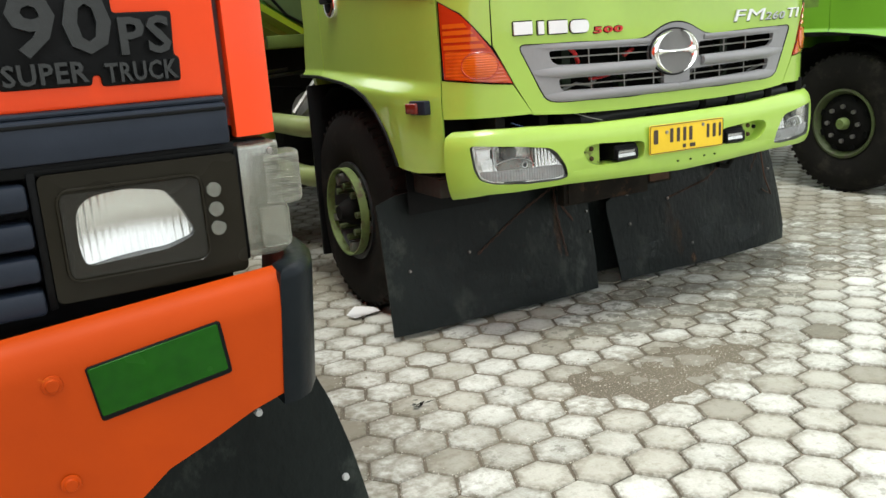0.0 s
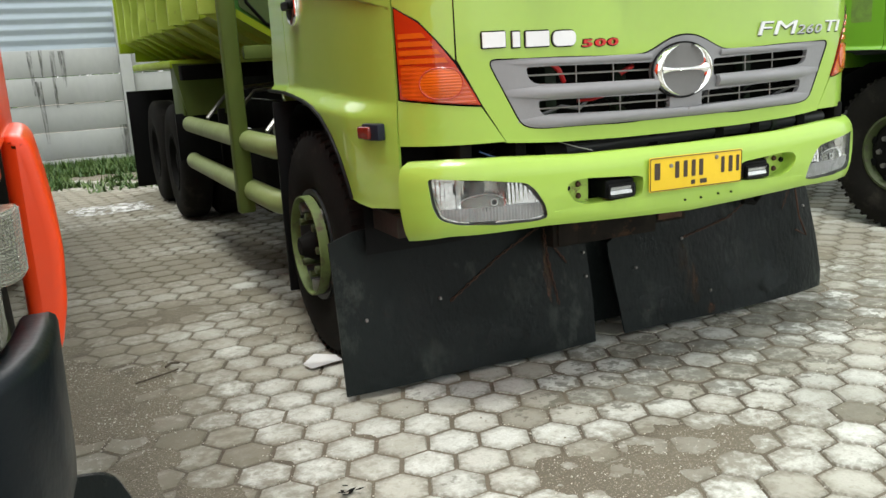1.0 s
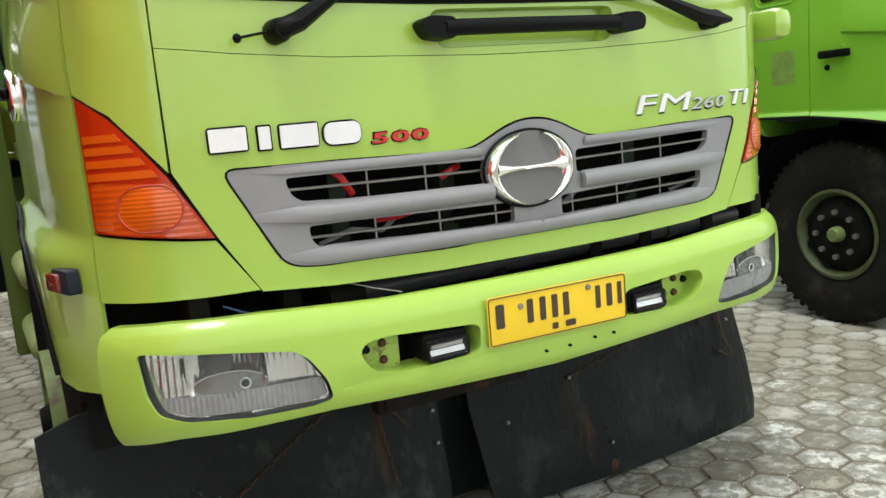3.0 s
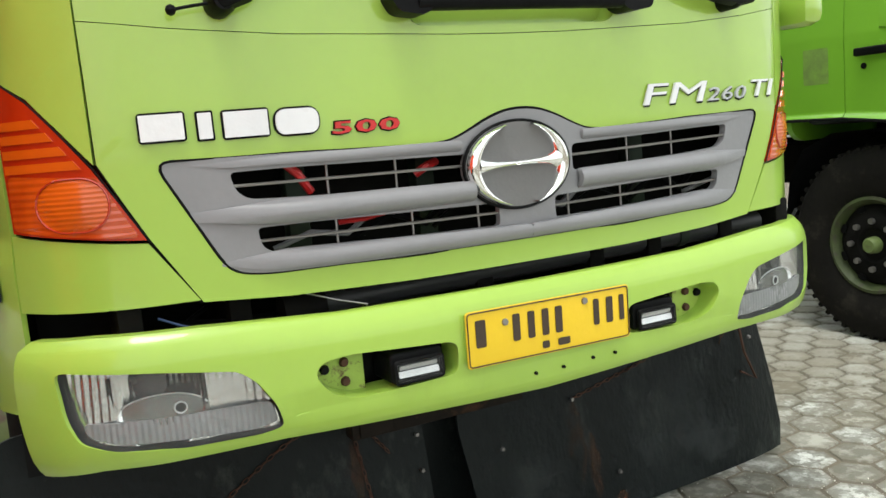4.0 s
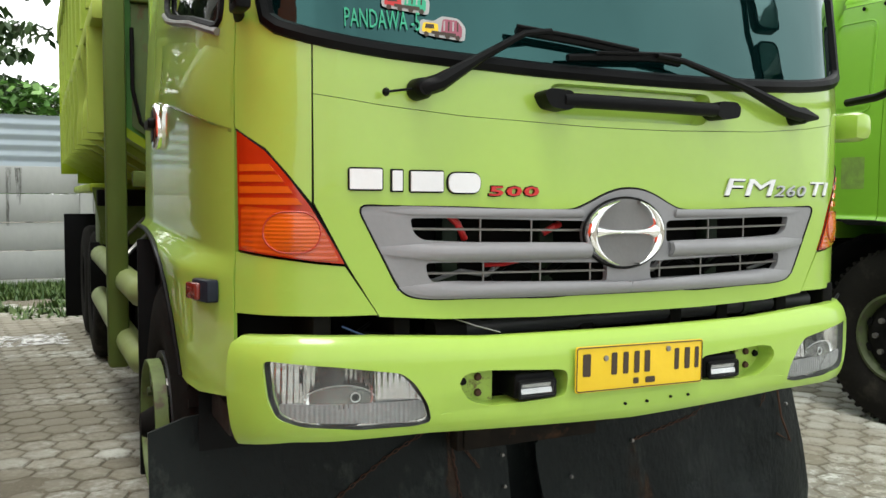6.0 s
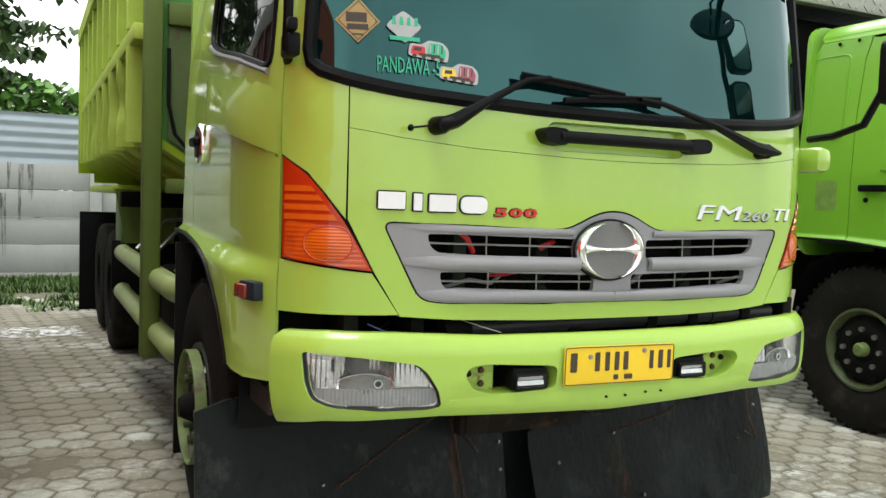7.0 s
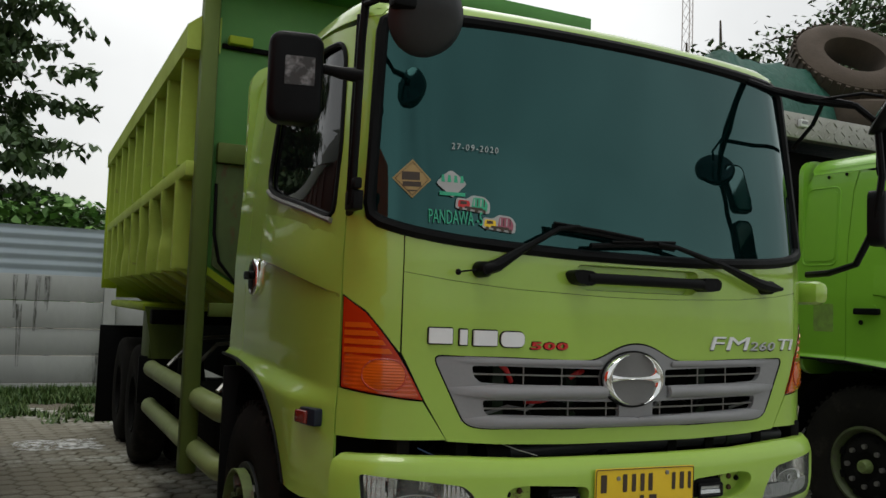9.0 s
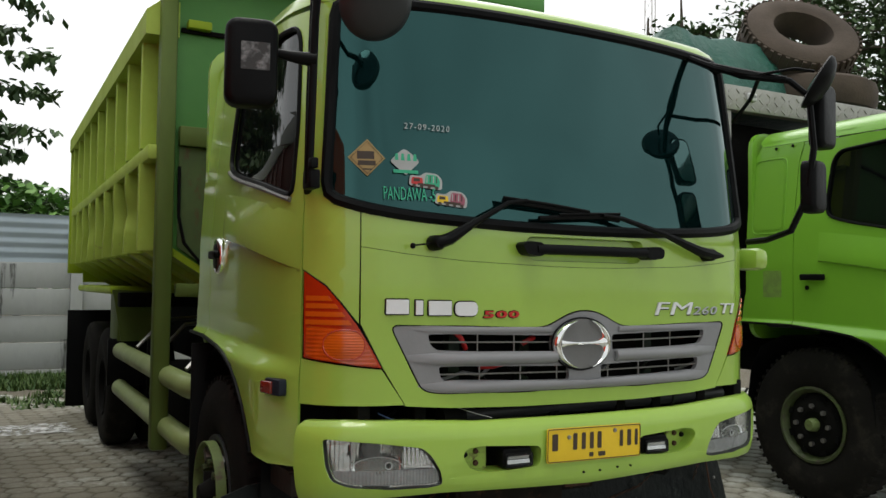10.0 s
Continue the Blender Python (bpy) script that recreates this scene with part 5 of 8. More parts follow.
def mark(x, z, w, h, material, parent, seed):
    """A ragged streak on a flap."""
    r = random.Random(seed)
    bow = (lambda a: 0.06 * max(0.0, (a - 1.1) / 0.36) ** 2) if x > 0 else (lambda a: 0.02 * max(0.0, (-a - 0.8) / 0.5))
    bm, n = bmesh.new(), 9
    rows = []
    for k in range(n):
        b, half = z + h * (k / (n - 1) - 0.5), w / 2 * math.sin(math.pi * (k + 0.5) / n) * r.uniform(0.7, 1.2)
        mid = x + r.uniform(-0.1, 0.1) * w
        rows.append([bm.verts.new(flap_at(a, b) + Vector((0, 0.0045 + bow(a), 0))) for a in (mid - half, mid, mid + half)])
    for p, q in zip(rows, rows[1:]):
        for i in (0, 1):
            bm.faces.new((p[i], p[i + 1], q[i + 1], q[i]))
    part("streak", bm, material, parent, normals=False)
DUST = scuff("rubber_scuffs", (0.048, 0.055, 0.054), 0.44, 0.80, 7, (1.8, 1, 1), 0.6)
RUSTY = scuff("rust_smear", (0.12, 0.062, 0.034), 0.42, 0.72, 9, (2.5, 1, 0.8), 0.7)
for k, (x, z, w, h, mm, f) in enumerate(((0.47, 0.30, 0.07, 0.28, RUSTY, fl2), (0.53, 0.20, 0.05, 0.22, RUSTY, fl2), (0.75, 0.34, 0.16, 0.4, DUST, fl2), (1.0, 0.26, 0.2, 0.36, DUST, fl2), (-0.31, 0.42, 0.04, 0.34, RUSTY, fl1), (-0.75, 0.14, 0.7, 0.2, DUST, fl1), (-1.0, 0.3, 0.3, 0.3, DUST, fl1), (0.7, 0.14, 1.1, 0.2, DUST, fl2), (1.05, 0.3, 0.6, 0.45, DUST, fl2), (0.3, 0.3, 0.35, 0.4, DUST, fl2), (-0.4, 0.25, 0.35, 0.35, DUST, fl1),
                                        (-0.9, 0.45, 0.012, 0.3, DUST, fl1), (-0.55, 0.2, 0.012, 0.18, DUST, fl1), (-1.17, 0.33, 0.012, 0.16, DUST, fl1), (0.25, 0.36, 0.016, 0.12, DUST, fl2), (1.2, 0.2, 0.02, 0.16, DUST, fl2), (0.62, 0.07, 0.05, 0.05, RUSTY, fl2))):
    mark(x, z, w, h, mm, f, 100 + k)
# Added sheet: stands in for the shade under the truck behind the flap gap.
part("inner_flap", boxes((-0.30, 0.32, 0.70, 0.712, 0.05, 0.66), bev=0.003), RUBBER, truck, "added black sheet that fills the gap between the flaps with shade")
part("tow_hook", tube(bmesh.new(), [flap_at(0.98, 0.70) + Vector((0, -0.05, 0)), flap_at(0.98, 0.60) + Vector((0, -0.05, 0)), flap_at(0.93, 0.565) + Vector((0, -0.05, 0)), flap_at(0.86, 0.58) + Vector((0, -0.05, 0))], 0.016, 8), CHASSIS, truck)
part("flap_hanger", boxes((-1.0, -0.1, 0.64, 0.70, 0.645, 0.70), (0.1, 1.2, 0.64, 0.70, 0.645, 0.70), bev=0.006), CHASSIS, truck)
GRIME = surface("grimy_rusted_steel", (0.022, 0.017, 0.013), (0.011, 0.010, 0.009), 0.85, big=9, fine=40, amount=0.9, wear=(0.07, 0.035, 0.018), wear_at=(0.56, 0.70), wear_scale=12, spec=0.1)
beam = part("front_crossmember", boxes((-0.36, 0.20, 0.42, 0.48, 0.535, 0.69), (0.20, 0.40, 0.45, 0.51, 0.565, 0.69), bev=0.006), GRIME, truck, "rust-stained steel crossmember")
part("beam_plate", boxes((-0.34, -0.24, 0.408, 0.42, 0.545, 0.66), bev=0.004), GRIME, beam)
part("beam_plate", boxes((0.23, 0.37, 0.438, 0.45, 0.58, 0.66), bev=0.004), RUST, beam)

# dump bed
SU, BY0, BY1 = 1.25, 2.44, 7.8
prof = [(-SU, 3.19), (-SU, 1.70), (-0.80, 1.42), (0.80, 1.42), (SU, 1.70), (SU, 3.19)]
bm = bmesh.new()
ins = [(x * 0.975, z + (0.0 if z > 3 else 0.03)) for x, z in prof]
rows = [[bm.verts.new((x, y, z)) for x, z in pr] for pr in (prof, ins) for y in (BY0, BY1)]
for i in range(5):
    bm.faces.new((rows[0][i], rows[0][i + 1], rows[1][i + 1], rows[1][i]))
    bm.faces.new((rows[2][i], rows[3][i], rows[3][i + 1], rows[2][i + 1]))
    for a, b in ((0, 2), (1, 3)):
        bm.faces.new((rows[a][i], rows[b][i], rows[b][i + 1], rows[a][i + 1]))
for i in (0, 5):
    bm.faces.new((rows[0][i], rows[1][i], rows[3][i], rows[2][i]))
bed = part("dump_bed", bm, BED, truck, "ribbed lime green steel dump bed with dents")
for sgn in (-1, 1):
    part("top_rail", prism(bmesh.new(), [(sgn * 1.18, 3.20), (sgn * 1.29, 3.20), (sgn * 1.375, 3.13), (sgn * 1.375, 2.985), (sgn * 1.18, 2.985)][::sgn], -BY1, -BY0, Y_FACE(0, 0, 0)), BEDRIB, bed)
    part("middle_rail", boxes((sgn * 1.20, sgn * 1.345, BY0, BY1, 2.235, 2.325), bev=0.010), BEDRIB, bed)
    m = Matrix(((sgn, 0, 0, 0), (0, 0, 1, 0), (0, 1, 0, 0), (0, 0, 0, 1)))
    for k in range(9):
        y = 2.66 + 0.60 * k
        dent = (0.0, 0.05, 0.02, -0.015, 0.01, 0.03, -0.02, 0.012, 0.0)[k]
        for z0, z1 in ((2.325, 2.985), (1.70, 2.235)):
            bm = bmesh.new()
            lanes = []
            n = 8
            for i in range(n + 1):
                z = z0 + (z1 - z0) * i / n
                bend = dent * math.exp(-((z - 1.98) / 0.09) ** 2)
                lane = [(1.245, y + 0.002), (1.352 - abs(bend) * 0.6, y + bend), (1.358 - abs(bend) * 0.6, y + 0.006 + bend), (1.358 - abs(bend) * 0.6, y + 0.046 + bend), (1.352 - abs(bend) * 0.6, y + 0.052 + bend), (1.245, y + 0.05)]
                lanes.append([bm.verts.new((sgn * a, b, z)) for a, b in lane])
            for p, q in zip(lanes, lanes[1:]):
                for i in range(6):
                    bm.faces.new((p[i - 1], p[i], q[i], q[i - 1]))
            bm.faces.new(lanes[0]), bm.faces.new(lanes[-1][::-1])
            part("bed_rib", bm, BEDRIB, bed)
        bm = bmesh.new()
        prism(bm, [(1.22, 1.69), (1.352, 1.715), (0.90, 1.445), (0.80, 1.425)], y + 0.015, y + 0.03, m)
        part("lower_rib", bm, BEDRIB, bed)
    part("corner_post", boxes((sgn * 1.198, sgn * 1.296, 2.38, 2.48, 0.525, 3.62), bev=0.018), POST, truck, "square steel post beside the bed")
    tail = boxes((sgn * 1.20, sgn * 1.36, BY1 - 0.08, BY1 + 0.04, 1.6, 3.16), bev=0.01)
    part("tail_post", tail, BED, bed)
fw = part("front_board", prism(bmesh.new(), [(-1.235, 1.72), (-0.80, 1.43), (0.80, 1.43), (1.235, 1.72), (1.235, 3.5), (-1.235, 3.5)], -0.02, 0.02, Y_FACE(0, 2.485, 0)), BEDGREEN, bed, "leaf green front board of the bed")
part("board_beam", boxes((-1.17, 1.17, 2.40, 2.46, 2.325, 2.445), (-1.17, 1.17, 2.42, 2.46, 1.42, 1.50), bev=0.008), POST, fw)
part("board_seam", boxes((-1.17, 1.17, 2.435, 2.455, 3.02, 3.05), bev=0.004), CHASSIS, fw)
part("board_hook", boxes((-1.14, -1.0, 2.38, 2.45, 3.04, 3.09), bev=0.006), BED, fw)
part("board_lower_sheet", prism(bmesh.new(), [(-1.165, 1.72), (-0.78, 1.46), (0.78, 1.46), (1.165, 1.72), (1.165, 2.32), (-1.165, 2.32)], 0.0, 0.012, Y_FACE(0, 2.448, 0)), STAINED, fw)
part("board_hose", tube(bmesh.new(), [(-1.165, 2.42, 2.20), (-1.165, 2.41, 1.90), (-1.13, 2.40, 1.74), (-1.03, 2.40, 1.62), (-0.88, 2.40, 1.54), (-0.6, 2.41, 1.49)], 0.010, 6), BLACK, fw)
part("cab_guard", boxes((-1.27, 1.27, 2.12, 2.50, 3.45, 3.56), (-1.25, 1.25, 2.16, 2.5, 3.42, 3.45), bev=0.012), BEDGREEN, bed)
part("tail_gate", boxes((-1.2, 1.2, BY1 - 0.04, BY1, 1.5, 3.2), bev=0.01), BED, bed)
part("sub_frame", boxes((-0.5, -0.4, 2.6, 8.0, 1.1, 1.42), (0.4, 0.5, 2.6, 8.0, 1.1, 1.42), (-1.2, 1.2, 4.6, 4.75, 1.3, 1.42), bev=0.01), CHASSIS, truck)
part("hoist_bracket", boxes((-0.4, 0.4, 2.6, 3.3, 1.0, 1.4), bev=0.02), CHASSIS, truck)

# guard rails, rear fenders, rear flaps
for sgn in (-1, 1):
    for z in (0.955, 0.66):
        pts = [(sgn * 1.06, 1.68, z), (sgn * 1.15, 1.72, z), (sgn * 1.195, 1.82, z), (sgn * 1.20, 2.4, z), (sgn * 1.20, 4.46, z), (sgn * 1.19, 4.52, z)]
        part("guard_rail", tube(bmesh.new(), pts, 0.062, 14), PIPE, truck, "pale green tubular side guard rail")
    for y in (2.1, 3.1, 3.9):
        part("rail_stay", tube(bmesh.new(), [(sgn * 1.16, y, 1.02), (sgn * 0.95, y + 0.1, 1.22), (sgn * 0.5, y + 0.15, 1.25)], 0.014, 6), STEEL, truck)
    part("rail_upright", boxes((sgn * 1.08, sgn * 1.13, 3.6, 3.65, 0.6, 1.1), bev=0.005), CHASSIS, truck)
    cover = boxes((sgn * 0.75, sgn * 1.235, 4.95, 7.9, 1.40, 1.47), bev=0.02)
    fender = part("rear_fender", cover, BED, truck, "lime steel fender over the rear wheels")
    bm = bmesh.new()
    m = Y_FACE(0, 4.93, 0)
    prism(bm, [(sgn * 0.72, 1.42), (sgn * 1.22, 1.44), (sgn * 1.14, 1.0), (sgn * 0.76, 1.0)][::sgn], -0.02, 0.02, m)
    part("fender_apron", bm, POST, fender)
    bm = bmesh.new()
    box(bm, sgn * 1.14, sgn * 1.17, 4.93, 5.42, 1.0, 1.44, 0.01)
    part("fender_side", bm, POST, fender)
    part("rear_mud_flap", boxes((sgn * 0.72, sgn * 1.24, 4.96, 4.98, 0.62, 1.02), bev=0.004), BLACK, truck, "black rubber flap before the rear wheels")
    part("rear_mud_flap", boxes((sgn * 0.74, sgn * 1.34, 7.86, 7.88, 0.08, 1.18), bev=0.004), BLACK, truck, "black rubber flap behind the rear wheels")

# mirrors: near side
bar = part("mirror_bar", tube(bmesh.new(), [(-1.09, 0.30, 1.84), (-1.14, 0.14, 1.88), (-1.142, 0.12, 2.1), (-1.142, 0.10, 2.45), (-1.14, 0.08, 2.58), (-1.06, 0.30, 2.63)], 0.015, 10), BLACK, truck, "black tubular mirror bracket")
part("mirror_bar_inner", tube(bmesh.new(), [(-1.115, 0.24, 1.88), (-1.12, 0.22, 2.2), (-1.10, 0.25, 2.58)], 0.010, 8), BLACK, bar)
part("hinge_block", boxes((-1.145, -1.105, 0.11, 0.20, 1.85, 1.92), (-1.15, -1.12, 0.09, 0.15, 1.92, 1.96), bev=0.008), BLACK, bar)
part("mirror_arm", tube(bmesh.new(), [(-1.13, 0.11, 2.315), (-1.2, 0.13, 2.32), (-1.29, 0.14, 2.33)], [0.028, 0.022, 0.014], 10), BLACK, bar)
mm = Y_FACE(-1.358, 0.145, 2.283) @ Matrix.Rotation(radians(-12), 4, "Y")
big = part("wing_mirror", prism(bmesh.new(), rounded(0.184, 0.312, 0.045, 5), -0.05, 0.03, mm, 0.026), BLACK, truck, "large black wing mirror with a torn label")
part("mirror_label", prism(bmesh.new(), rounded(0.10, 0.098, 0.004, 2, 0.012, 0.018), 0.0302, 0.0312, mm), surface("torn_label", (0.30, 0.31, 0.32), (0.03, 0.03, 0.03), 0.6, big=30, fine=90, amount=1.6, bump_s=0.2), big)
part("mirror_face", prism(bmesh.new(), rounded(0.155, 0.26, 0.03, 5), -0.053, -0.05, mm), MIRROR, big)
rm = Y_FACE(-0.985, -0.09, 2.492) @ Matrix.Rotation(radians(25), 4, "X")
rnd = part("round_mirror", lathe(bmesh.new(), [(0.0, 0.055), (0.05, 0.052), (0.10, 0.036), (0.130, 0.012), (0.136, -0.006), (0.128, -0.012), (0.0, -0.012)], 32, rm), CHARCOAL, truck, "round charcoal convex mirror over the windshield")
part("mirror_face", lathe(bmesh.new(), [(0.0, -0.026), (0.06, -0.022), (0.122, -0.0125)], 32, rm), DARKMIRROR, rnd)
part("mirror_arm", tube(bmesh.new(), [(-1.14, 0.08, 2.56), (-1.13, -0.02, 2.55), (-1.05, -0.07, 2.54), (-1.0, -0.06, 2.5)], 0.013, 8), BLACK, rnd)
part("mirror_clamp", boxes((-1.13, -1.05, -0.16, -0.10, 2.49, 2.545), bev=0.010), BLACK, rnd)
# far side
br = part("mirror_bracket", tube(bmesh.new(), [(0.70, 0.26, 2.645), (0.79, 0.06, 2.53), (0.88, -0.08, 2.47), (0.98, -0.20, 2.44), (1.02, -0.27, 2.36), (1.03, -0.285, 2.13), (1.03, -0.25, 1.92), (1.02, -0.17, 1.77), (1.04, -0.02, 1.737), (1.09, 0.14, 1.735)], 0.015, 8), BLACK, truck, "black tubular mirror bracket")
part("bracket_spread", tube(bmesh.new(), [(0.78, 0.09, 2.55), (0.86, -0.04, 2.49), (0.97, -0.19, 2.445)], [0.014, 0.024, 0.016], 8), BLACK, br)
part("bracket_stay", tube(bmesh.new(), [(0.90, -0.10, 2.465), (0.98, 0.02, 2.40), (1.06, 0.2, 2.33)], 0.010, 6), BLACK, br)
part("mirror_arm", tube(bmesh.new(), [(0.88, -0.09, 2.475), (0.97, -0.24, 2.485), (1.03, -0.29, 2.47)], 0.007, 6), BLACK, br)
for c, w, h, tilt, lab in (((1.14, -0.25, 2.285), 0.16, 0.29, 16, "black rectangular wing mirror"), ((1.085, -0.245, 1.965), 0.14, 0.235, 16, "black lower wing mirror")):
    mm = Y_FACE(*c) @ Matrix.Rotation(radians(tilt), 4, "Y")
    f = part("wing_mirror", prism(bmesh.new(), rounded(w, h, 0.04, 5), -0.035, 0.03, mm, 0.02), BLACK, truck, lab)
    part("mirror_face", prism(bmesh.new(), rounded(w - 0.02, h - 0.02, 0.035, 5), -0.038, -0.035, mm), MIRROR, f)
rm = Y_FACE(1.04, -0.30, 2.42) @ Matrix.Rotation(radians(38), 4, "X") @ Matrix.Rotation(radians(35), 4, "Y")
rnd = part("round_mirror", lathe(bmesh.new(), [(0.0, 0.055), (0.05, 0.050), (0.10, 0.032), (0.122, 0.010), (0.126, -0.006), (0.118, -0.012), (0.0, -0.012)], 32, rm), BLACK, truck, "round black convex mirror")
part("mirror_face", lathe(bmesh.new(), [(0.0, -0.024), (0.06, -0.020), (0.114, -0.0125)], 32, rm), DARKMIRROR, rnd)
part("air_deflector", boxes((1.15, 1.245, 0.14, 0.30, 1.60, 1.71), bev=0.035), LIME, truck)

# stickers and lettering on the glass
G0 = 0.0005
def decal(name, poly, material, off, label=""):
    return part(name, skin([(A(u), z) for u, z in poly], off=off, thick=0.001, ds=0.05, dz=0.05), material, truck, label)
decal("diamond_sticker", [(-0.932, 2.048), (-0.862, 1.977), (-0.932, 1.907), (-1.0, 1.977)], STICKER_Y, G0, "amber diamond sticker with a truck picture")
part("sticker_edge", tube(bmesh.new(), [S(A(u), z, 0.001) for u, z in ((-0.932, 2.038), (-0.872, 1.977), (-0.932, 1.917), (-0.99, 1.977))], 0.0016, 4, True), INK, truck)
for poly in ([(-0.968, 1.972), (-0.968, 2.002), (-0.905, 2.002), (-0.905, 1.972)], [(-0.965, 1.948), (-0.965, 1.966), (-0.90, 1.966), (-0.90, 1.948)], [(-0.95, 1.931), (-0.95, 1.936), (-0.915, 1.936), (-0.915, 1.931)]):
    decal("sticker_print", poly, INK, 0.0012)
decal("badge_sticker", soften([(-0.788, 2.020), (-0.757, 2.0), (-0.727, 1.972), (-0.76, 1.94), (-0.782, 1.916), (-0.81, 1.94), (-0.845, 1.968), (-0.815, 2.0)], 0.01, 2), STICKER_W, G0, "white and green badge sticker")
for k in range(4):
    decal("sticker_print", [(-0.826 + 0.024 * k, 1.974), (-0.823 + 0.024 * k, 2.0), (-0.814 + 0.024 * k, 2.0), (-0.811 + 0.024 * k, 1.974)], STICKER_G, 0.0012)
decal("sticker_print", [(-0.832, 1.925), (-0.832, 1.938), (-0.735, 1.938), (-0.735, 1.925)], STICKER_G, 0.0012)
for cx, cz, a, b in ((-0.708, 1.903, REDBADGE, STICKER_G), (-0.607, 1.838, YELLOW, PINK)):
    decal("truck_sticker", soften([(cx - 0.066, cz - 0.022), (cx - 0.06, cz + 0.018), (cx - 0.02, cz + 0.014), (cx + 0.0, cz + 0.03), (cx + 0.05, cz + 0.026), (cx + 0.07, cz + 0.004), (cx + 0.066, cz - 0.036), (cx, cz - 0.03)], 0.01, 2), STICKER_W, G0, "white-edged truck sticker")
    decal("sticker_print", soften([(cx - 0.058, cz - 0.016), (cx - 0.052, cz + 0.010), (cx - 0.01, cz + 0.008), (cx - 0.01, cz - 0.02)], 0.006, 2), a, 0.0012)
    decal("sticker_print", soften([(cx - 0.004, cz - 0.022), (cx + 0.004, cz + 0.022), (cx + 0.046, cz + 0.020), (cx + 0.06, cz), (cx + 0.056, cz - 0.028)], 0.006, 2), b, 0.0012)
    for k in range(4):
        decal("sticker_wheel", ellipse(cx - 0.045 + 0.03 * k, cz - 0.022 - 0.002 * k, 0.007, 0.007, 10), INK, 0.0019)
        decal("sticker_stripe", [(cx + 0.004 + 0.013 * k, cz - 0.010), (cx + 0.006 + 0.013 * k, cz + 0.016), (cx + 0.010 + 0.013 * k, cz + 0.016), (cx + 0.008 + 0.013 * k, cz - 0.010)], INK if k % 2 else STICKER_W, 0.0019)
    decal("sticker_window", [(cx - 0.048, cz - 0.006), (cx - 0.045, cz + 0.006), (cx - 0.022, cz + 0.005), (cx - 0.022, cz - 0.006)], INK, 0.0019)
    decal("sticker_print", [(cx - 0.03, cz - 0.02), (cx - 0.03, cz - 0.012), (cx + 0.04, cz - 0.016), (cx + 0.04, cz - 0.026)], INK, 0.0018)
letters("glass_lettering", onto_skin(fit_to(lettering("PANDAWA -5", 0.05, 0.0003), -0.872, -0.668, 1.822, 1.872, 0.0), 0.0008), STICKER_G, truck, "green lettering PANDAWA -5")
letters("chalk_date", onto_skin(fit_to(lettering("27-09-2020", 0.03, 0.0003, 1.25), -0.785, -0.598, 2.098, 2.122, 0.1), 0.0008), STICKER_W, truck, "white handwritten date")

# ---- second green truck ----
T2X, T2Y = 7.13, 3.46
truck2 = thing("dump_truck", "clean bright green cab-over truck carrying covered load", "truck", (T2X, T2Y, 0), "parked trucks")
cab(truck2, LIME2, 1.87, 1.43, False)
for sgn in (-1, 1):
    wheel(truck2, sgn * 1.03, 1.30, 0.545, 0.27, sgn, "disc")
    wheel(truck2, sgn * 1.06, 5.4, 0.54, 0.27, sgn, "dish", tread=False)
    wheel(truck2, sgn * 1.06, 6.7, 0.54, 0.27, sgn, "dish", tread=False)
    q = Matrix.Diagonal((1 if sgn < 0 else -1, 1, 1, 1)) @ X_FACE(-1.19, 1.25, 1.60)
    h = part("door_handle", prism(bmesh.new(), rounded(0.2, 0.045, 0.012, 4), 0.014, 0.036, q, 0.008), BLACK, truck2, "black door handle")
    part("handle_cup", prism(bmesh.new(), rounded(0.12, 0.09, 0.03, 4, 0.0, 0.005), -0.003, 0.003, q), LIME2, h)
    crease(truck2, LIME2, sgn)
    part("handle_lock", lathe(bmesh.new(), [(0.0, 0.008), (0.016, 0.006), (0.017, 0.0)], 12, q @ Matrix.Translation((-0.06, -0.075, 0))), BLACK, h)
    arch = [(0.80, 0.60), (0.84, 0.9), (0.95, 1.05), (1.1, 1.15), (1.3, 1.18), (1.55, 1.17), (1.75, 1.08), (1.85, 0.9), (1.9, 0.55)]
    bm = bmesh.new()
    rows = [[bm.verts.new((sgn * x, y, z)) for y, z in arch] for x in (1.16, 0.6)]
    for i in range(len(arch) - 1):
        bm.faces.new((rows[0][i], rows[0][i + 1], rows[1][i + 1], rows[1][i]))
    part("wheel_liner", bm, BLACK, truck2, normals=False)
    part("roof_bolt", lathe(bmesh.new(), [(0.0, 0.006), (0.012, 0.004), (0.013, 0.0)], 10, Matrix.Diagonal((1 if sgn < 0 else -1, 1, 1, 1)) @ X_FACE(-1.135, 1.62, 2.575)), BLACK, truck2)
    part("roof_bolt", lathe(bmesh.new(), [(0.0, 0.006), (0.012, 0.004), (0.013, 0.0)], 10, Matrix.Diagonal((1 if sgn < 0 else -1, 1, 1, 1)) @ X_FACE(-1.135, 1.47, 2.58)), BLACK, truck2)
    part("rubbed_patch", prism(bmesh.new(), rounded(0.17, 0.2, 0.01, 2), 0.0, 0.0015, Matrix.Diagonal((1 if sgn < 0 else -1, 1, 1, 1)) @ X_FACE(-1.187, 1.62, 1.55)), surface("rubbed_paint", (0.20, 0.36, 0.05), (0.14, 0.22, 0.05), 0.6, big=20, fine=60, amount=1.0), truck2)
be2 = B(0.3, 1)
part("bumper", skin([(-be2, 0.72), (-be2, 1.0), (A(-1.0), 1.01), (A(0.0), 0.99), (A(1.0), 1.01), (be2, 1.0), (be2, 0.72), (A(0.0), 0.70)], off=0.05, thick=0.03), LIME2, truck2)
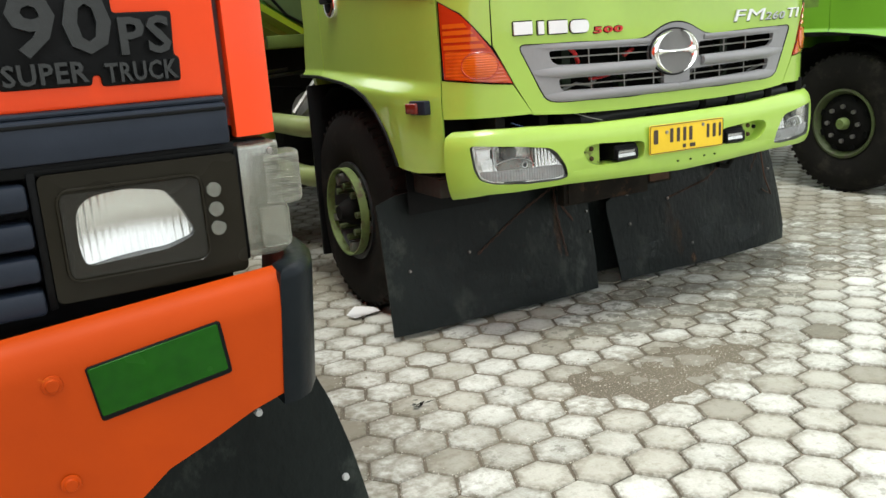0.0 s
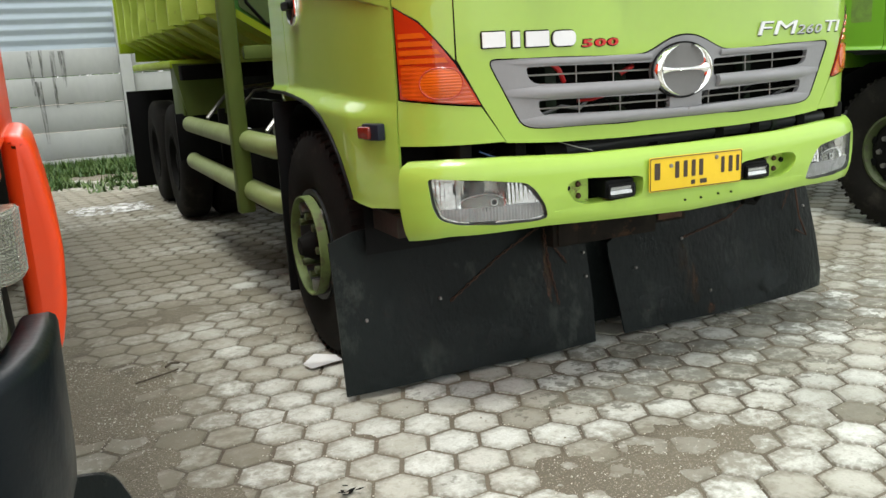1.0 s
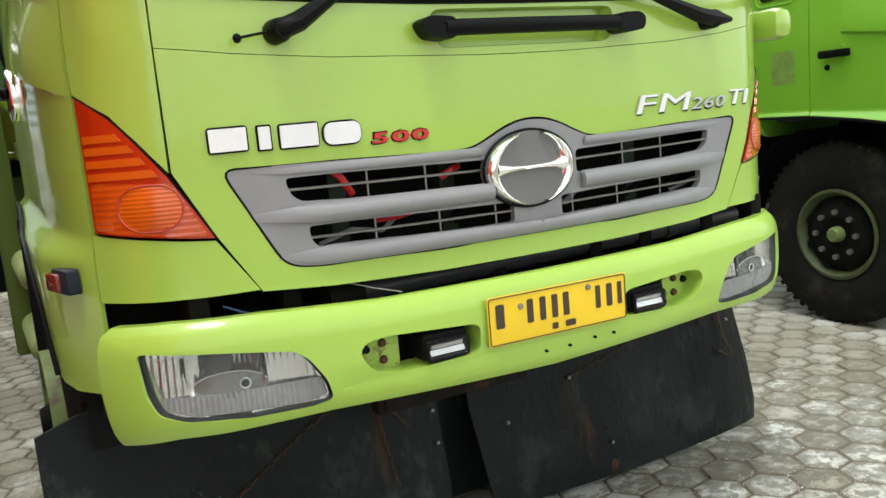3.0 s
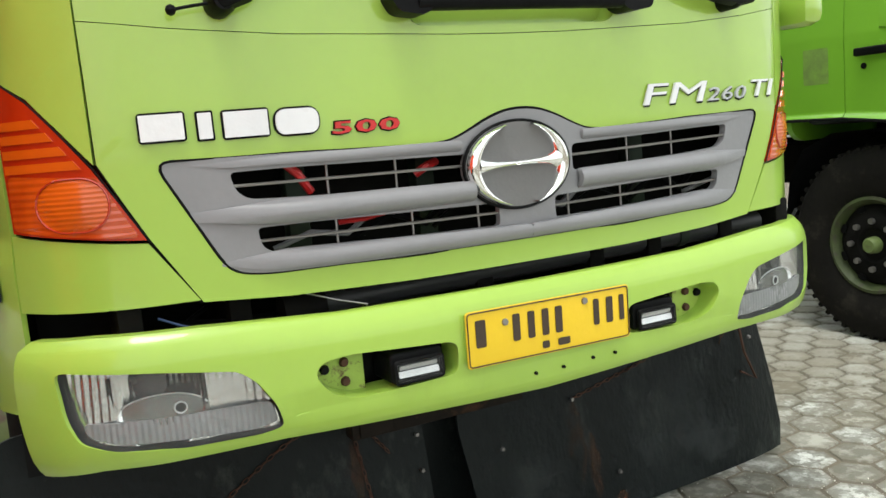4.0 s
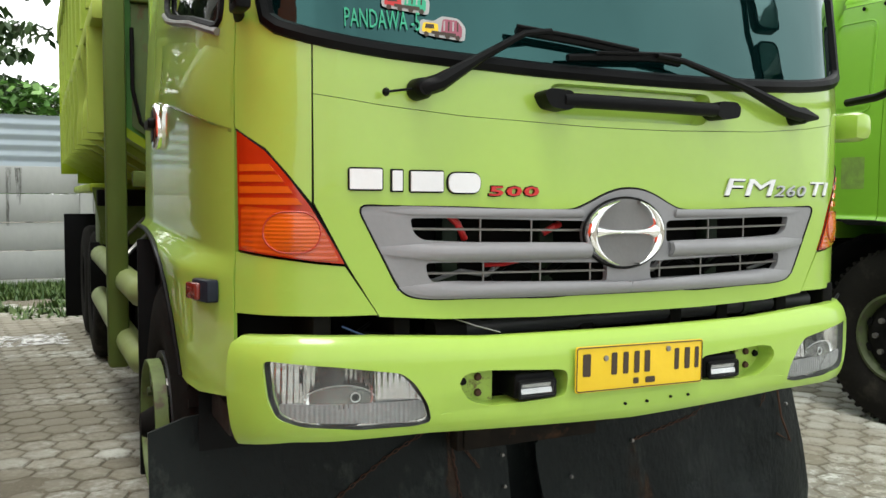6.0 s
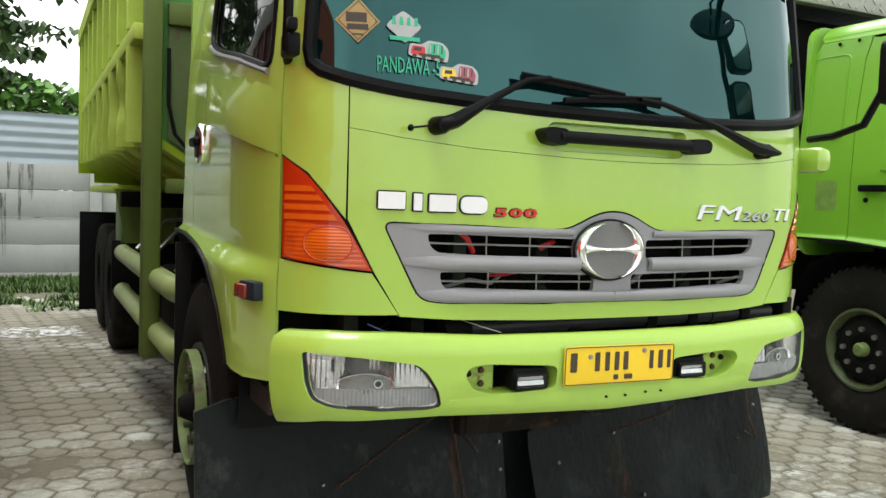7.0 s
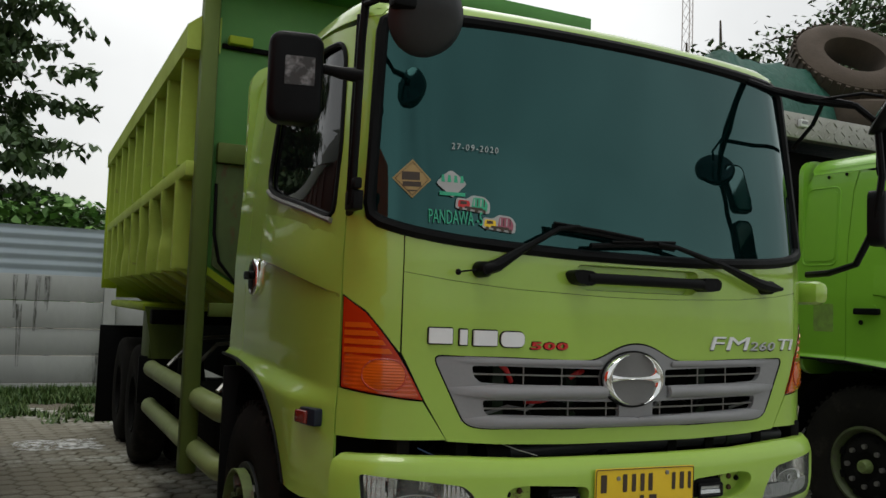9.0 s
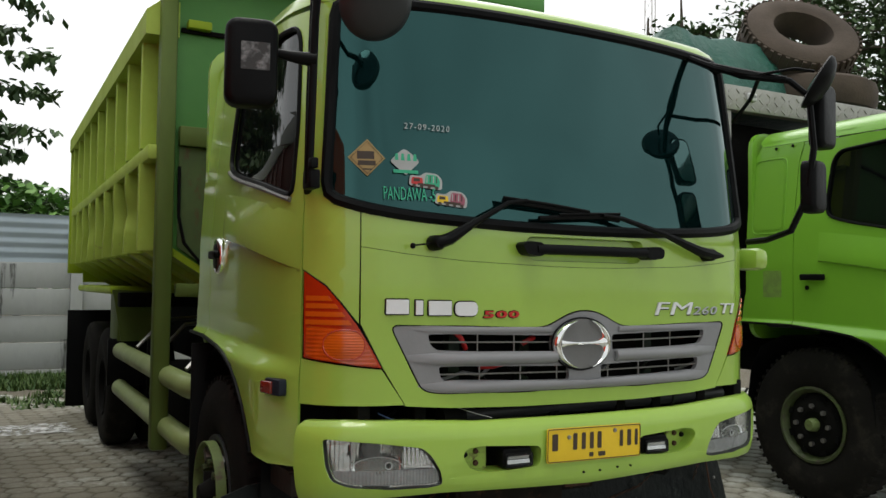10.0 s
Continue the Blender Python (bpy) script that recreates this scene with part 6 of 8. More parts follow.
part("chassis_rail", boxes((-0.45, -0.36, 0.4, 8.0, 0.8, 1.08), (0.36, 0.45, 0.4, 8.0, 0.8, 1.08), (-0.4, 0.4, 0.5, 2.0, 0.5, 1.2), bev=0.02), CHASSIS, truck2)
part("axle", tube(bmesh.new(), [(-0.95, 1.3, 0.54), (0.95, 1.3, 0.54)], 0.07, 12), CHASSIS, truck2)
cargo = part("cargo_box", boxes((-1.3, 1.3, 2.25, 8.2, 1.15, 2.9), bev=0.02), CHASSIS, truck2, "dark cargo body behind the cab")
hd = part("cargo_header", boxes((-1.30, 1.3, 1.96, 2.05, 2.93, 3.13), (-1.32, -1.26, 1.98, 8.2, 2.93, 3.13), bev=0.01), DIAMOND, truck2, "aluminium tread plate header")
part("cargo_post", boxes((-1.3, -1.22, 1.98, 2.08, 1.1, 2.93), bev=0.01), DIAMOND, hd)
tread_bar = bpy.data.meshes.new("tread_bar")
bm = bmesh.new()
box(bm, -0.024, 0.024, -0.003, 0.003, -0.006, 0.006)
bm.to_mesh(tread_bar)
bm.free()
tread_bar.materials.append(DIAMOND)
for i in range(30):
    for j in range(3):
        c = Vector((-1.26 + 0.087 * i, 1.957, 2.965 + 0.06 * j))
        mt = Matrix.Translation(c) @ Matrix.Rotation(radians(40 if (i + j) % 2 else -40), 4, "Y")
        o = new("tread_bar", tread_bar)
        o.parent = hd
        o.matrix_basis = mt
lampm = Y_FACE(-1.035, 1.955, 3.045)
lm = part("marker_lamp", prism(bmesh.new(), rounded(0.085, 0.062, 0.01, 3), 0, 0.03, lampm, 0.008), PAPER, truck2, "small white marker lamp")
part("marker_slot", prism(bmesh.new(), rounded(0.06, 0.024, 0.005, 3, 0, 0.004), 0.03, 0.033, lampm), GREY, lm)
tp = thing("tarpaulin", "green tarpaulin lashed over a load", "tarpaulin", (T2X, T2Y, 0))
def heap(name, x0, x1, y0, y1, z0, z1, seed, parent):
    rnd_ = random.Random(seed)
    bm = bmesh.new()
    n = 14
    ph = [rnd_.uniform(0, 6) for _ in range(6)]
    rows = []
    for i in range(n + 1):
        row = []
        for j in range(n + 1):
            a, b = i / n, j / n
            edge = min(a, 1 - a, b, 1 - b)
            h = z0 + (z1 - z0) * min(1.0, edge * 6.5) ** 0.6
            h += 0.03 * math.sin(a * 13 + ph[0]) * math.sin(b * 9 + ph[1]) * min(1, edge * 8) + 0.02 * math.sin(a * 31 + b * 17 + ph[2]) * min(1, edge * 8)
            row.append(bm.verts.new((x0 + (x1 - x0) * a, y0 + (y1 - y0) * b + 0.02 * math.sin(a * 21 + ph[3]), h)))
        rows.append(row)
    for i in range(n):
        for j in range(n):
            bm.faces.new((rows[i][j], rows[i + 1][j], rows[i + 1][j + 1], rows[i][j + 1]))
    rim = [r[0] for r in rows] + rows[-1][1:] + [r[-1] for r in rows[-2::-1]] + rows[0][-2:0:-1]
    bm.faces.new(rim[::-1])
    return part(name, bm, TARP, parent, sharp=50)
heap("cover", -1.28, 1.28, 2.02, 8.1, 3.10, 3.22, 1, tp)
heap("load_lump", -1.30, 0.30, 2.5, 4.4, 3.15, 3.84, 2, tp)
heap("load_lump", 0.45, 1.28, 2.6, 4.2, 3.15, 3.72, 3, tp)
heap("load_lump", 0.9, 1.28, 4.3, 5.6, 3.15, 3.98, 4, tp)
for y in (2.9, 3.6):
    part("lashing", tube(bmesh.new(), [(-1.31, y, 3.15), (-1.18, y, 3.74), (-0.5, y + 0.05, 3.87), (0.17, y, 3.78), (0.32, y, 3.18)], 0.008, 5), BLACK, tp)
TILT_TYRE = Vector((-0.30, -0.68, 0.62)).to_track_quat("Z", "Y").to_matrix().to_4x4() @ Matrix.Scale(1.06, 4)
bm = lathe(bmesh.new(), [(0.27, -0.14), (0.33, -0.155), (0.45, -0.15), (0.50, -0.12), (0.52, -0.06), (0.52, 0.06), (0.50, 0.12), (0.45, 0.15), (0.33, 0.155), (0.27, 0.14), (0.25, 0.0), (0.27, -0.14)], 40,
           TILT_TYRE)
spare = solo("loose_tyre", bm, BROWNTYRE, "worn brown loose tyre on the load", "tyre", "loose tyres", at=(T2X + 0.50, T2Y + 2.75, 3.93))
bm = bmesh.new()
for k in range(44):
    for sg in (-1, 1):
        box(bm, 0.51, 0.532, -0.016, 0.016, sg * 0.075 - 0.045, sg * 0.075 + 0.045, 0, TILT_TYRE @ Matrix.Rotation(k * math.tau / 44, 4, "Z"))
part("tread", bm, BROWNTYRE, spare)
bm = lathe(bmesh.new(), [(0.27, -0.14), (0.33, -0.155), (0.45, -0.15), (0.50, -0.12), (0.52, -0.06), (0.52, 0.06), (0.50, 0.12), (0.45, 0.15), (0.33, 0.155), (0.27, 0.14), (0.25, 0.0), (0.27, -0.14)], 40, pose(0, 0, 0, 4, 3, 0))
solo("loose_tyre", bm, BROWNTYRE, "worn brown loose tyre lying flat", "tyre", "loose tyres", at=(T2X + 0.62, T2Y + 2.62, 3.36))

# ---- orange truck in the foreground ----
OX, OY = -0.70, 1.86
orange = thing("dump_truck", "orange-red cab-over truck with a dark red dump body", "truck", (OX, OY, 0), "parked trucks")
FOGGED = glass("fogged_ribbed_plastic", (0.25, 0.25, 0.205), 0.45, 0.12)


def ribbed(path, z0, z1, across, along):
    """An upright shell over a line in plan, closed above and below, with fine ribs both ways."""
    rows, run = [], 0.0
    for (ax, ay), (bx, by) in zip(path, path[1:]):
        ln = math.hypot(bx - ax, by - ay)
        n = max(2, int(ln / 0.0013))
        for k in range(n):
            rows.append((ax + (bx - ax) * k / n, ay + (by - ay) * k / n, run + ln * k / n))
        run += ln
    rows.append((*path[-1], run))
    cx, cy = sum(p[0] for p in path) / len(path), max(p[1] for p in path)
    bm, cols, m = bmesh.new(), [], int((z1 - z0) / 0.0014)
    for x, y, t in rows:
        ln = math.hypot(x - cx, y - cy) or 1.0
        col = []
        for j in range(m + 1):
            z = z0 + (z1 - z0) * j / m
            edge = min(z - z0, z1 - z, 0.006) / 0.006
            d = across * math.sin(t * 1350) + along * math.sin((z - z0) * 1350) - 0.005 * (1 - edge) ** 2
            col.append(bm.verts.new((x + d * (x - cx) / ln, y + d * (y - cy) / ln, z)))
        cols.append(col)
    for a, b in zip(cols, cols[1:]):
        for j in range(m):
            bm.faces.new((a[j], b[j], b[j + 1], a[j + 1]))
    bm.faces.new([c[0] for c in cols]), bm.faces.new([c[-1] for c in cols][::-1])
    return bm


# cab box; front at y 0, flank at x 1.17
part("front_panel", boxes((-1.065, 1.065, 0.0, 0.03, 1.335, 1.95), bev=0.006), RED, orange)
part("roof_panel", boxes((-1.17, 1.17, 0.05, 1.7, 2.65, 2.75), (-1.1, 1.1, 0.0, 0.06, 2.6, 2.72), bev=0.03), RED, orange)
part("windshield", boxes((-1.05, 1.05, 0.02, 0.03, 1.96, 2.6)), WINDSHIELD, orange)
for sgn in (-1, 1):
    prf = [(sgn * 1.078, 0.0), (sgn * 1.12, 0.004), (sgn * 1.155, 0.03), (sgn * 1.17, 0.10), (sgn * 1.17, 1.7), (sgn * 1.14, 1.7), (sgn * 1.14, 0.10), (sgn * 1.10, 0.04), (sgn * 1.078, 0.03)]
    bm = bmesh.new()
    prism(bm, prf, 1.262, 2.66)
    part("corner_pillar", bm, RED, orange)
    bm = bmesh.new()
    prism(bm, [(0.40, 1.262), (1.7, 1.262), (1.7, 1.1), (1.38, 1.1), (1.22, 1.22), (0.65, 1.22), (0.50, 1.10), (0.46, 1.09), (0.40, 1.12)][::-1], 0, 0.03, Matrix(((0, 0, sgn, sgn * 1.14), (1, 0, 0, 0), (0, 1, 0, 0), (0, 0, 0, 1))), 0.004)
    part("flank_panel", bm, RED, orange, "orange-red flank over the wheel")
    wheel(orange, sgn * 1.0, 1.45, 0.5, 0.25, sgn, "disc", tread=False)
    # corner indicator of ribbed hazy plastic: a body, a block hooked outwards, a small square lamp
    ind = part("corner_indicator", ribbed([(sgn * 1.075, 0.06), (sgn * 1.075, -0.010), (sgn * 1.126, -0.012), (sgn * 1.150, 0.010), (sgn * 1.160, 0.04), (sgn * 1.160, 0.10)], 1.048, 1.246, 0.0009, 0.0002), FOGGED, orange, "ribbed hazy corner indicator")
    part("indicator_housing", boxes((sgn * 1.050, sgn * 1.152, 0.075, 0.13, 1.04, 1.25), (sgn * 1.066, sgn * 1.076, -0.004, 0.08, 1.045, 1.248), bev=0.004), BLACK, ind)
    part("indicator_core", boxes((sgn * 1.082, sgn * 1.150, 0.045, 0.072, 1.06, 1.24), bev=0.004), REFLECTOR, ind)
    part("indicator_block", ribbed([(sgn * 1.113, 0.0), (sgn * 1.113, -0.022), (sgn * 1.152, -0.020), (sgn * 1.178, -0.008), (sgn * 1.192, 0.022), (sgn * 1.197, 0.055), (sgn * 1.198, 0.075), (sgn * 1.15, 0.078)], 1.136, 1.226, 0.0009, 0.0009), FOGGED, ind)
    part("indicator_square", prism(bmesh.new(), rounded(0.050, 0.075, 0.007, 3, sgn * 1.124, 1.10), 0.0, 0.005, Y_FACE(0, -0.011, 0), 0.002), FOGGED, ind)
    part("square_frame", tube(bmesh.new(), [(sgn * x, -0.016, z) for x, z in rounded(0.050, 0.075, 0.009, 3, 1.124, 1.10)], 0.0022, 6, True), FOGGED, ind)
    part("indicator_screw", lathe(bmesh.new(), [(0.0, 0.004), (0.005, 0.003), (0.006, 0.0)], 10, Y_FACE(sgn * 1.128, -0.014, 1.234)), STEEL, ind)
    # headlamp unit
    fx = 1 if sgn > 0 else -1
    hl = part("headlamp", boxes((sgn * 0.752, sgn * 1.068, 0.05, 0.10, 1.028, 1.238), bev=0.006), SMOKE, orange, "smoked rectangular headlamp unit")
    lens = soften([(0.803, 1.082), (0.797, 1.12), (0.800, 1.175), (0.822, 1.195), (0.881, 1.201), (0.943, 1.190), (0.968, 1.152), (0.986, 1.108), (0.938, 1.090)], 0.014, 3)
    bm = flat(rounded(0.316, 0.21, 0.012, 4, 0.910, 1.133), [lens], 0.05, 0.05)
    front = {v: v.co.copy() for v in bm.verts}
    low, rim, faces = {}, [e for e in bm.edges if len(e.link_faces) == 1], bm.faces[:]
    for v, c in front.items():
        low[v] = bm.verts.new((sgn * c.x, 0.05, c.y))
        v.co = (sgn * c.x, -0.010, c.y)
    for e in rim:
        p, q = e.verts
        bm.faces.new((p, q, low[q], low[p]))
    part("lamp_mask", bm, SMOKE, hl, "brown smoked mask round the bowl")
    bm = flat(shrink(lens, -0.003), (), 0.0022, 0.012)
    for v in bm.verts:
        c = v.co.copy()
        v.co = (sgn * c.x, 0.036 + 0.035 * (c.y - 1.14) - 3.2 * (c.x - 0.893) ** 2 - 3.0 * (c.y - 1.14) ** 2 - 0.0007 * math.sin(c.x * 520) , c.y)
    part("lamp_bowl", bm, REFLECTOR, hl, "bright silver reflector bowl", 80)
    bm = bmesh.new()
    wav = [[bm.verts.new((sgn * x, -0.0145 - 0.0016 * math.sin((x - 0.8) * 620), z)) for z in (1.066, 1.204)] for x in (0.775 + 0.0022 * k for k in range(104))]
    for p, q in zip(wav, wav[1:]):
        bm.faces.new((p[0], q[0], q[1], p[1]))
    part("fluted_lens", bm, LENS, hl, "fluted clear lens", normals=False)
    part("lamp_rim", tube(bmesh.new(), [(sgn * x, -0.014, z) for x, z in rounded(0.228, 0.150, 0.02, 4, 0.889, 1.135)], 0.003, 6, True), SMOKE, hl)
    for z in (1.179, 1.145, 1.112):
        part("lamp_dot", lathe(bmesh.new(), [(0.0, 0.004), (0.0125, 0.003), (0.013, -0.002)], 20, Y_FACE(sgn * 1.023, -0.012, z)), HAZE, hl)
    part("lamp_surround", boxes((sgn * 0.738, sgn * 0.752, -0.006, 0.08, 1.02, 1.245), (sgn * 0.74, sgn * 1.07, -0.004, 0.08, 1.238, 1.248), bev=0.003), BLACK, orange)
    # black bumper end, with a hollow top
    bm = bmesh.new()
    prism(bm, [(sgn * 1.118, -0.022), (sgn * 1.15, -0.018), (sgn * 1.18, 0.005), (sgn * 1.21, 0.06), (sgn * 1.237, 0.14), (sgn * 1.25, 0.24), (sgn * 1.253, 0.34), (sgn * 1.195, 0.34), (sgn * 1.185, 0.24), (sgn * 1.165, 0.12), (sgn * 1.14, 0.07), (sgn * 1.118, 0.05)], 0.762, 1.02, None, 0.022)
    be_ = part("bumper_end", bm, ENDCAP, orange, "scuffed black plastic bumper end")
    # mud flap hung well behind the bumper end
    bm = bmesh.new()
    edge = soften([(0.62, 0.56), (1.17, 0.655), (1.322, 0.638), (1.385, 0.49), (1.428, 0.345), (1.49, 0.06), (0.62, 0.06)], 0.03, 3)
    prism(bm, edge if sgn > 0 else mirrored(edge), -0.006, 0.006, Y_FACE(0, 0.53, 0), 0.002)
    fp = part("mud_flap", bm, RUBBER, orange, "black rubber mud flap")
    for x, z in ((1.187, 0.519), (1.40, 0.27)):
        part("flap_bolt", lathe(bmesh.new(), [(0.0, 0.012), (0.009, 0.010), (0.011, 0.0)], 10, Y_FACE(sgn * x, 0.526, z)), CONCRETE, fp, "pale bolt head")
for sgn in (-1, 1):
    bm = bmesh.new()
    cs = soften([(1.205, 1.262), (1.25, 1.262), (1.272, 1.235), (1.288, 1.12), (1.302, 1.0), (1.292, 0.86), (1.265, 0.74), (1.205, 0.74)], 0.03, 3)
    prism(bm, [(sgn * a, b) for a, b in cs], -1.6, -1.0, Y_FACE(0, 0, 0), 0.03)
    part("arch_flare", bm, RED, orange, "orange-red plastic wheel arch flare")
part("trim_strip", boxes((-1.065, 1.062, -0.018, 0.03, 1.255, 1.325), (-1.065, 1.062, -0.012, 0.03, 1.325, 1.336), bev=0.006), NAVY, orange, "dark blue-grey trim strip")
part("trim_groove", boxes((-1.065, 1.06, -0.021, -0.015, 1.312, 1.318), bev=0.002), BLACK, orange)
part("lower_strip", boxes((-1.07, 1.07, -0.002, 0.04, 1.235, 1.256), bev=0.003), BLACK, orange)
for z in (1.19, 1.13, 1.075, 1.02):
    part("grille_slat", boxes((-0.735, 0.735, -0.02, 0.05, z - 0.004, z + 0.038), bev=0.008), NAVY, orange, "dark blue-grey grille slat")
# Added black backing that stands for the shade behind slats and lamps.
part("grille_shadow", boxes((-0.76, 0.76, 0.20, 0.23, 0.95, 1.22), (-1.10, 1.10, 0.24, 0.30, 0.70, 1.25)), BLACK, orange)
# bumper with a rolled top edge
bm = bmesh.new()
cs = [(-0.060, 0.60), (-0.075, 0.66), (-0.078, 0.95), (-0.070, 0.99), (-0.045, 1.012), (-0.022, 1.016), (-0.022, 0.990), (-0.04, 0.98), (-0.05, 0.94), (-0.05, 0.60)]
def ob_low(x):
    return float(np.interp(abs(x), (0, 0.6, 0.83, 0.88, 1.05, 1.122), (0.53, 0.55, 0.66, 0.698, 0.765, 0.785)))
xs = [-1.122, -1.05, -0.96, -0.88, -0.83, -0.72, -0.6, -0.3, 0, 0.3, 0.6, 0.72, 0.83, 0.88, 0.96, 1.05, 1.122]
rows = [[bm.verts.new((x, y + 0.057, max(z - 0.05, ob_low(x)) if z < 0.7 else z + 0.085 * (min(abs(x), 1.12) - 1.12))) for y, z in cs] for x in xs]
for a, b in zip(rows, rows[1:]):
    for i in range(len(cs)):
        bm.faces.new((a[i - 1], a[i], b[i], b[i - 1]))
bm.faces.new(rows[0]), bm.faces.new(rows[-1][::-1])
bp = part("bumper", bm, ORANGE, orange, "orange steel bumper with visible bolt heads")
for sgn in (-1, 1):
    q = Y_FACE(sgn * 0.893, -0.0215, 0.884) @ Matrix.Rotation(radians(8 * sgn), 4, "Z")
    fr = part("bumper_lamp", prism(bmesh.new(), rounded(0.232, 0.100, 0.006, 3), -0.02, 0.003, q, 0.002), BLACK, orange, "green glass bumper lamp")
    part("lamp_glass", prism(bmesh.new(), rounded(0.222, 0.088, 0.004, 3, -0.002, 0.003), 0.001, 0.005, q, 0.002), GREENLENS, fr)
    for x, z in ((0.72, 0.901), (0.721, 0.723)):
        part("bumper_bolt", lathe(bmesh.new(), [(0.0, 0.008), (0.010, 0.008), (0.012, 0.004), (0.016, 0.003), (0.017, 0.0)], 14, Y_FACE(sgn * x, -0.0215, z)), ORANGE, bp)
# raised badge: black plate with dark grey letters
badge = part("badge_plate", prism(bmesh.new(), soften([(0.69, 1.384), (0.725, 1.384), (0.725, 1.370), (0.858, 1.369), (0.860, 1.384), (0.872, 1.384), (0.872, 1.366), (0.996, 1.366), (0.998, 1.404), (0.990, 1.408), (0.994, 1.478), (0.903, 1.478), (0.902, 1.52), (0.69, 1.52)], 0.006, 3), 0, 0.006, Y_FACE(0, 0.0, 0), 0.003), BLACK, orange, "black raised badge with lettering")
DG = surface("dark_grey_letters", (0.0105, 0.0125, 0.013), (0.007, 0.0085, 0.009), 0.45, big=10, fine=60, amount=0.5)
for body, x0, x1, z0, z1 in (("SUPER", 0.731, 0.853, 1.375, 1.408), ("TRUCK", 0.878, 0.990, 1.371, 1.402), ("190", 0.695, 0.898, 1.416, 1.512), ("PS", 0.907, 0.986, 1.412, 1.471)):
    bm = fit_to(lettering(body, 0.1, 0.007, 1.08, 0.0025), x0, x1, z0, z1)
    bmesh.ops.transform(bm, matrix=Y_FACE(0, -0.012, 0), verts=bm.verts)
    letters("badge_lettering", bm, DG, badge, "dark grey lettering " + body)
part("cab_back", boxes((-1.14, 1.14, 1.6, 1.68, 0.95, 2.66), (-1.13, 1.13, 0.5, 1.6, 1.2, 1.3), bev=0.02), RED, orange)
part("chassis_rail", boxes((-0.45, -0.36, 0.3, 8.2, 0.7, 0.98), (0.36, 0.45, 0.3, 8.2, 0.7, 0.98), (-0.35, 0.35, 0.4, 1.6, 0.5, 1.1), bev=0.02), CHASSIS, orange)
ob_ = part("dump_bed", boxes((-1.2, 1.0, 2.2, 2.26, 1.15, 2.75), (0.9, 0.98, 2.2, 8.0, 1.15, 2.7), (-1.2, -1.12, 2.2, 8.0, 1.15, 2.7), (-1.2, 0.98, 2.2, 8.0, 1.1, 1.2), bev=0.01), DARKRED, orange, "dark red ribbed dump body")
part("top_rail", boxes((0.88, 1.03, 2.2, 8.0, 2.62, 2.8), (-1.22, -1.1, 2.2, 8.0, 2.62, 2.8), bev=0.01), CONCRETE, ob_)
for k in range(10):
    part("bed_rib", boxes((0.98, 1.04, 2.3 + 0.6 * k, 2.38 + 0.6 * k, 1.15, 2.62), bev=0.006), DARKRED, ob_)
for sgn in (-1, 1):
    for y in (5.6, 6.9):
        wheel(orange, sgn * 0.92, y, 0.5, 0.25, sgn, "dish", tread=False)


def spread_out(ob, scale, lean=0.0):
    """Sets a part of the front back and enlarges it, about a point before each corner of the cab; with a lean its foot recedes."""
    for v in ob.data.vertices:
        side, u = math.copysign(1.0, v.co.x), abs(v.co.x)
        drop = lean * max(0.0, 1.0 - v.co.z)
        grow = scale + drop
        u -= 0.8 * drop * max(0.0, min(1.0, (u - 0.98) / 0.12))
        v.co = (side * (u + (grow - 1) * (max(u, 0.3) - 0.678) * min(1.0, u / 0.3)), -1.47 + (v.co.y + 1.47) * grow, 1.402 + (v.co.z - 1.402) * grow)
    for c in ob.children:
        spread_out(c, scale, lean)


# the cab front stands 0.12 m behind the bumper's face
for ob in orange.children:
    kind = ob.name.split(".")[0]
    if kind in ("front_panel", "roof_panel", "windshield", "corner_pillar", "corner_indicator", "headlamp", "lamp_surround", "trim_strip", "trim_groove", "lower_strip", "grille_slat", "badge_plate"):
        spread_out(ob, 1.0925)
    elif kind in ("bumper", "bumper_end", "bumper_lamp"):
        spread_out(ob, 1.033, 0.10)

# ---- wall ----
WY = 15.3
wall = new("wall_north")
tagged(wall, "grey precast concrete panel wall with stains", "wall", kind="structure")
pid = 0
for k in range(-4, 12):
    x = 1.98 + 2.45 * (k - 0)
    part("wall_post", boxes((x - 0.09, x + 0.09, WY - 0.09, WY + 0.1, -0.2, 2.36 if k % 2 == 0 else 1.86), bev=0.012), CONCRETE, wall)
    for z0, z1 in ((-0.2, 0.13), (0.14, 0.55), (0.56, 0.97), (0.98, 1.39), (1.40, 1.80)):
        bm = boxes((x + 0.095, x + 2.355, WY - 0.025 + 0.006 * ((pid * 7) % 3), WY + 0.03, z0, z1), bev=0.006)
        part("wall_panel", bm, CONCRETE, wall)
        pid += 1
fence = new("metal_fence")
tagged(fence, "blue-grey corrugated sheet fence on top of the wall", "fence", kind="structure")
for k in range(-4, 12):
    x0 = 1.98 + 2.45 * k
    bm = bmesh.new()
    n = 22
    rows = []
    for dy in (0.0, 0.006):
        rows.append([[bm.verts.new((x0 + a, WY + 0.12 + dy - 0.02 * (1 if (j // 2) % 2 else 0), 1.70 + 0.86 * j / n)) for a in (0.0, 2.46)] for j in range(n + 1)])
    for j in range(n):
        for r in rows:
            bm.faces.new((r[j][0], r[j][1], r[j + 1][1], r[j + 1][0]))
    part("fence_sheet", bm, SHEET, fence, sharp=20, normals=False)

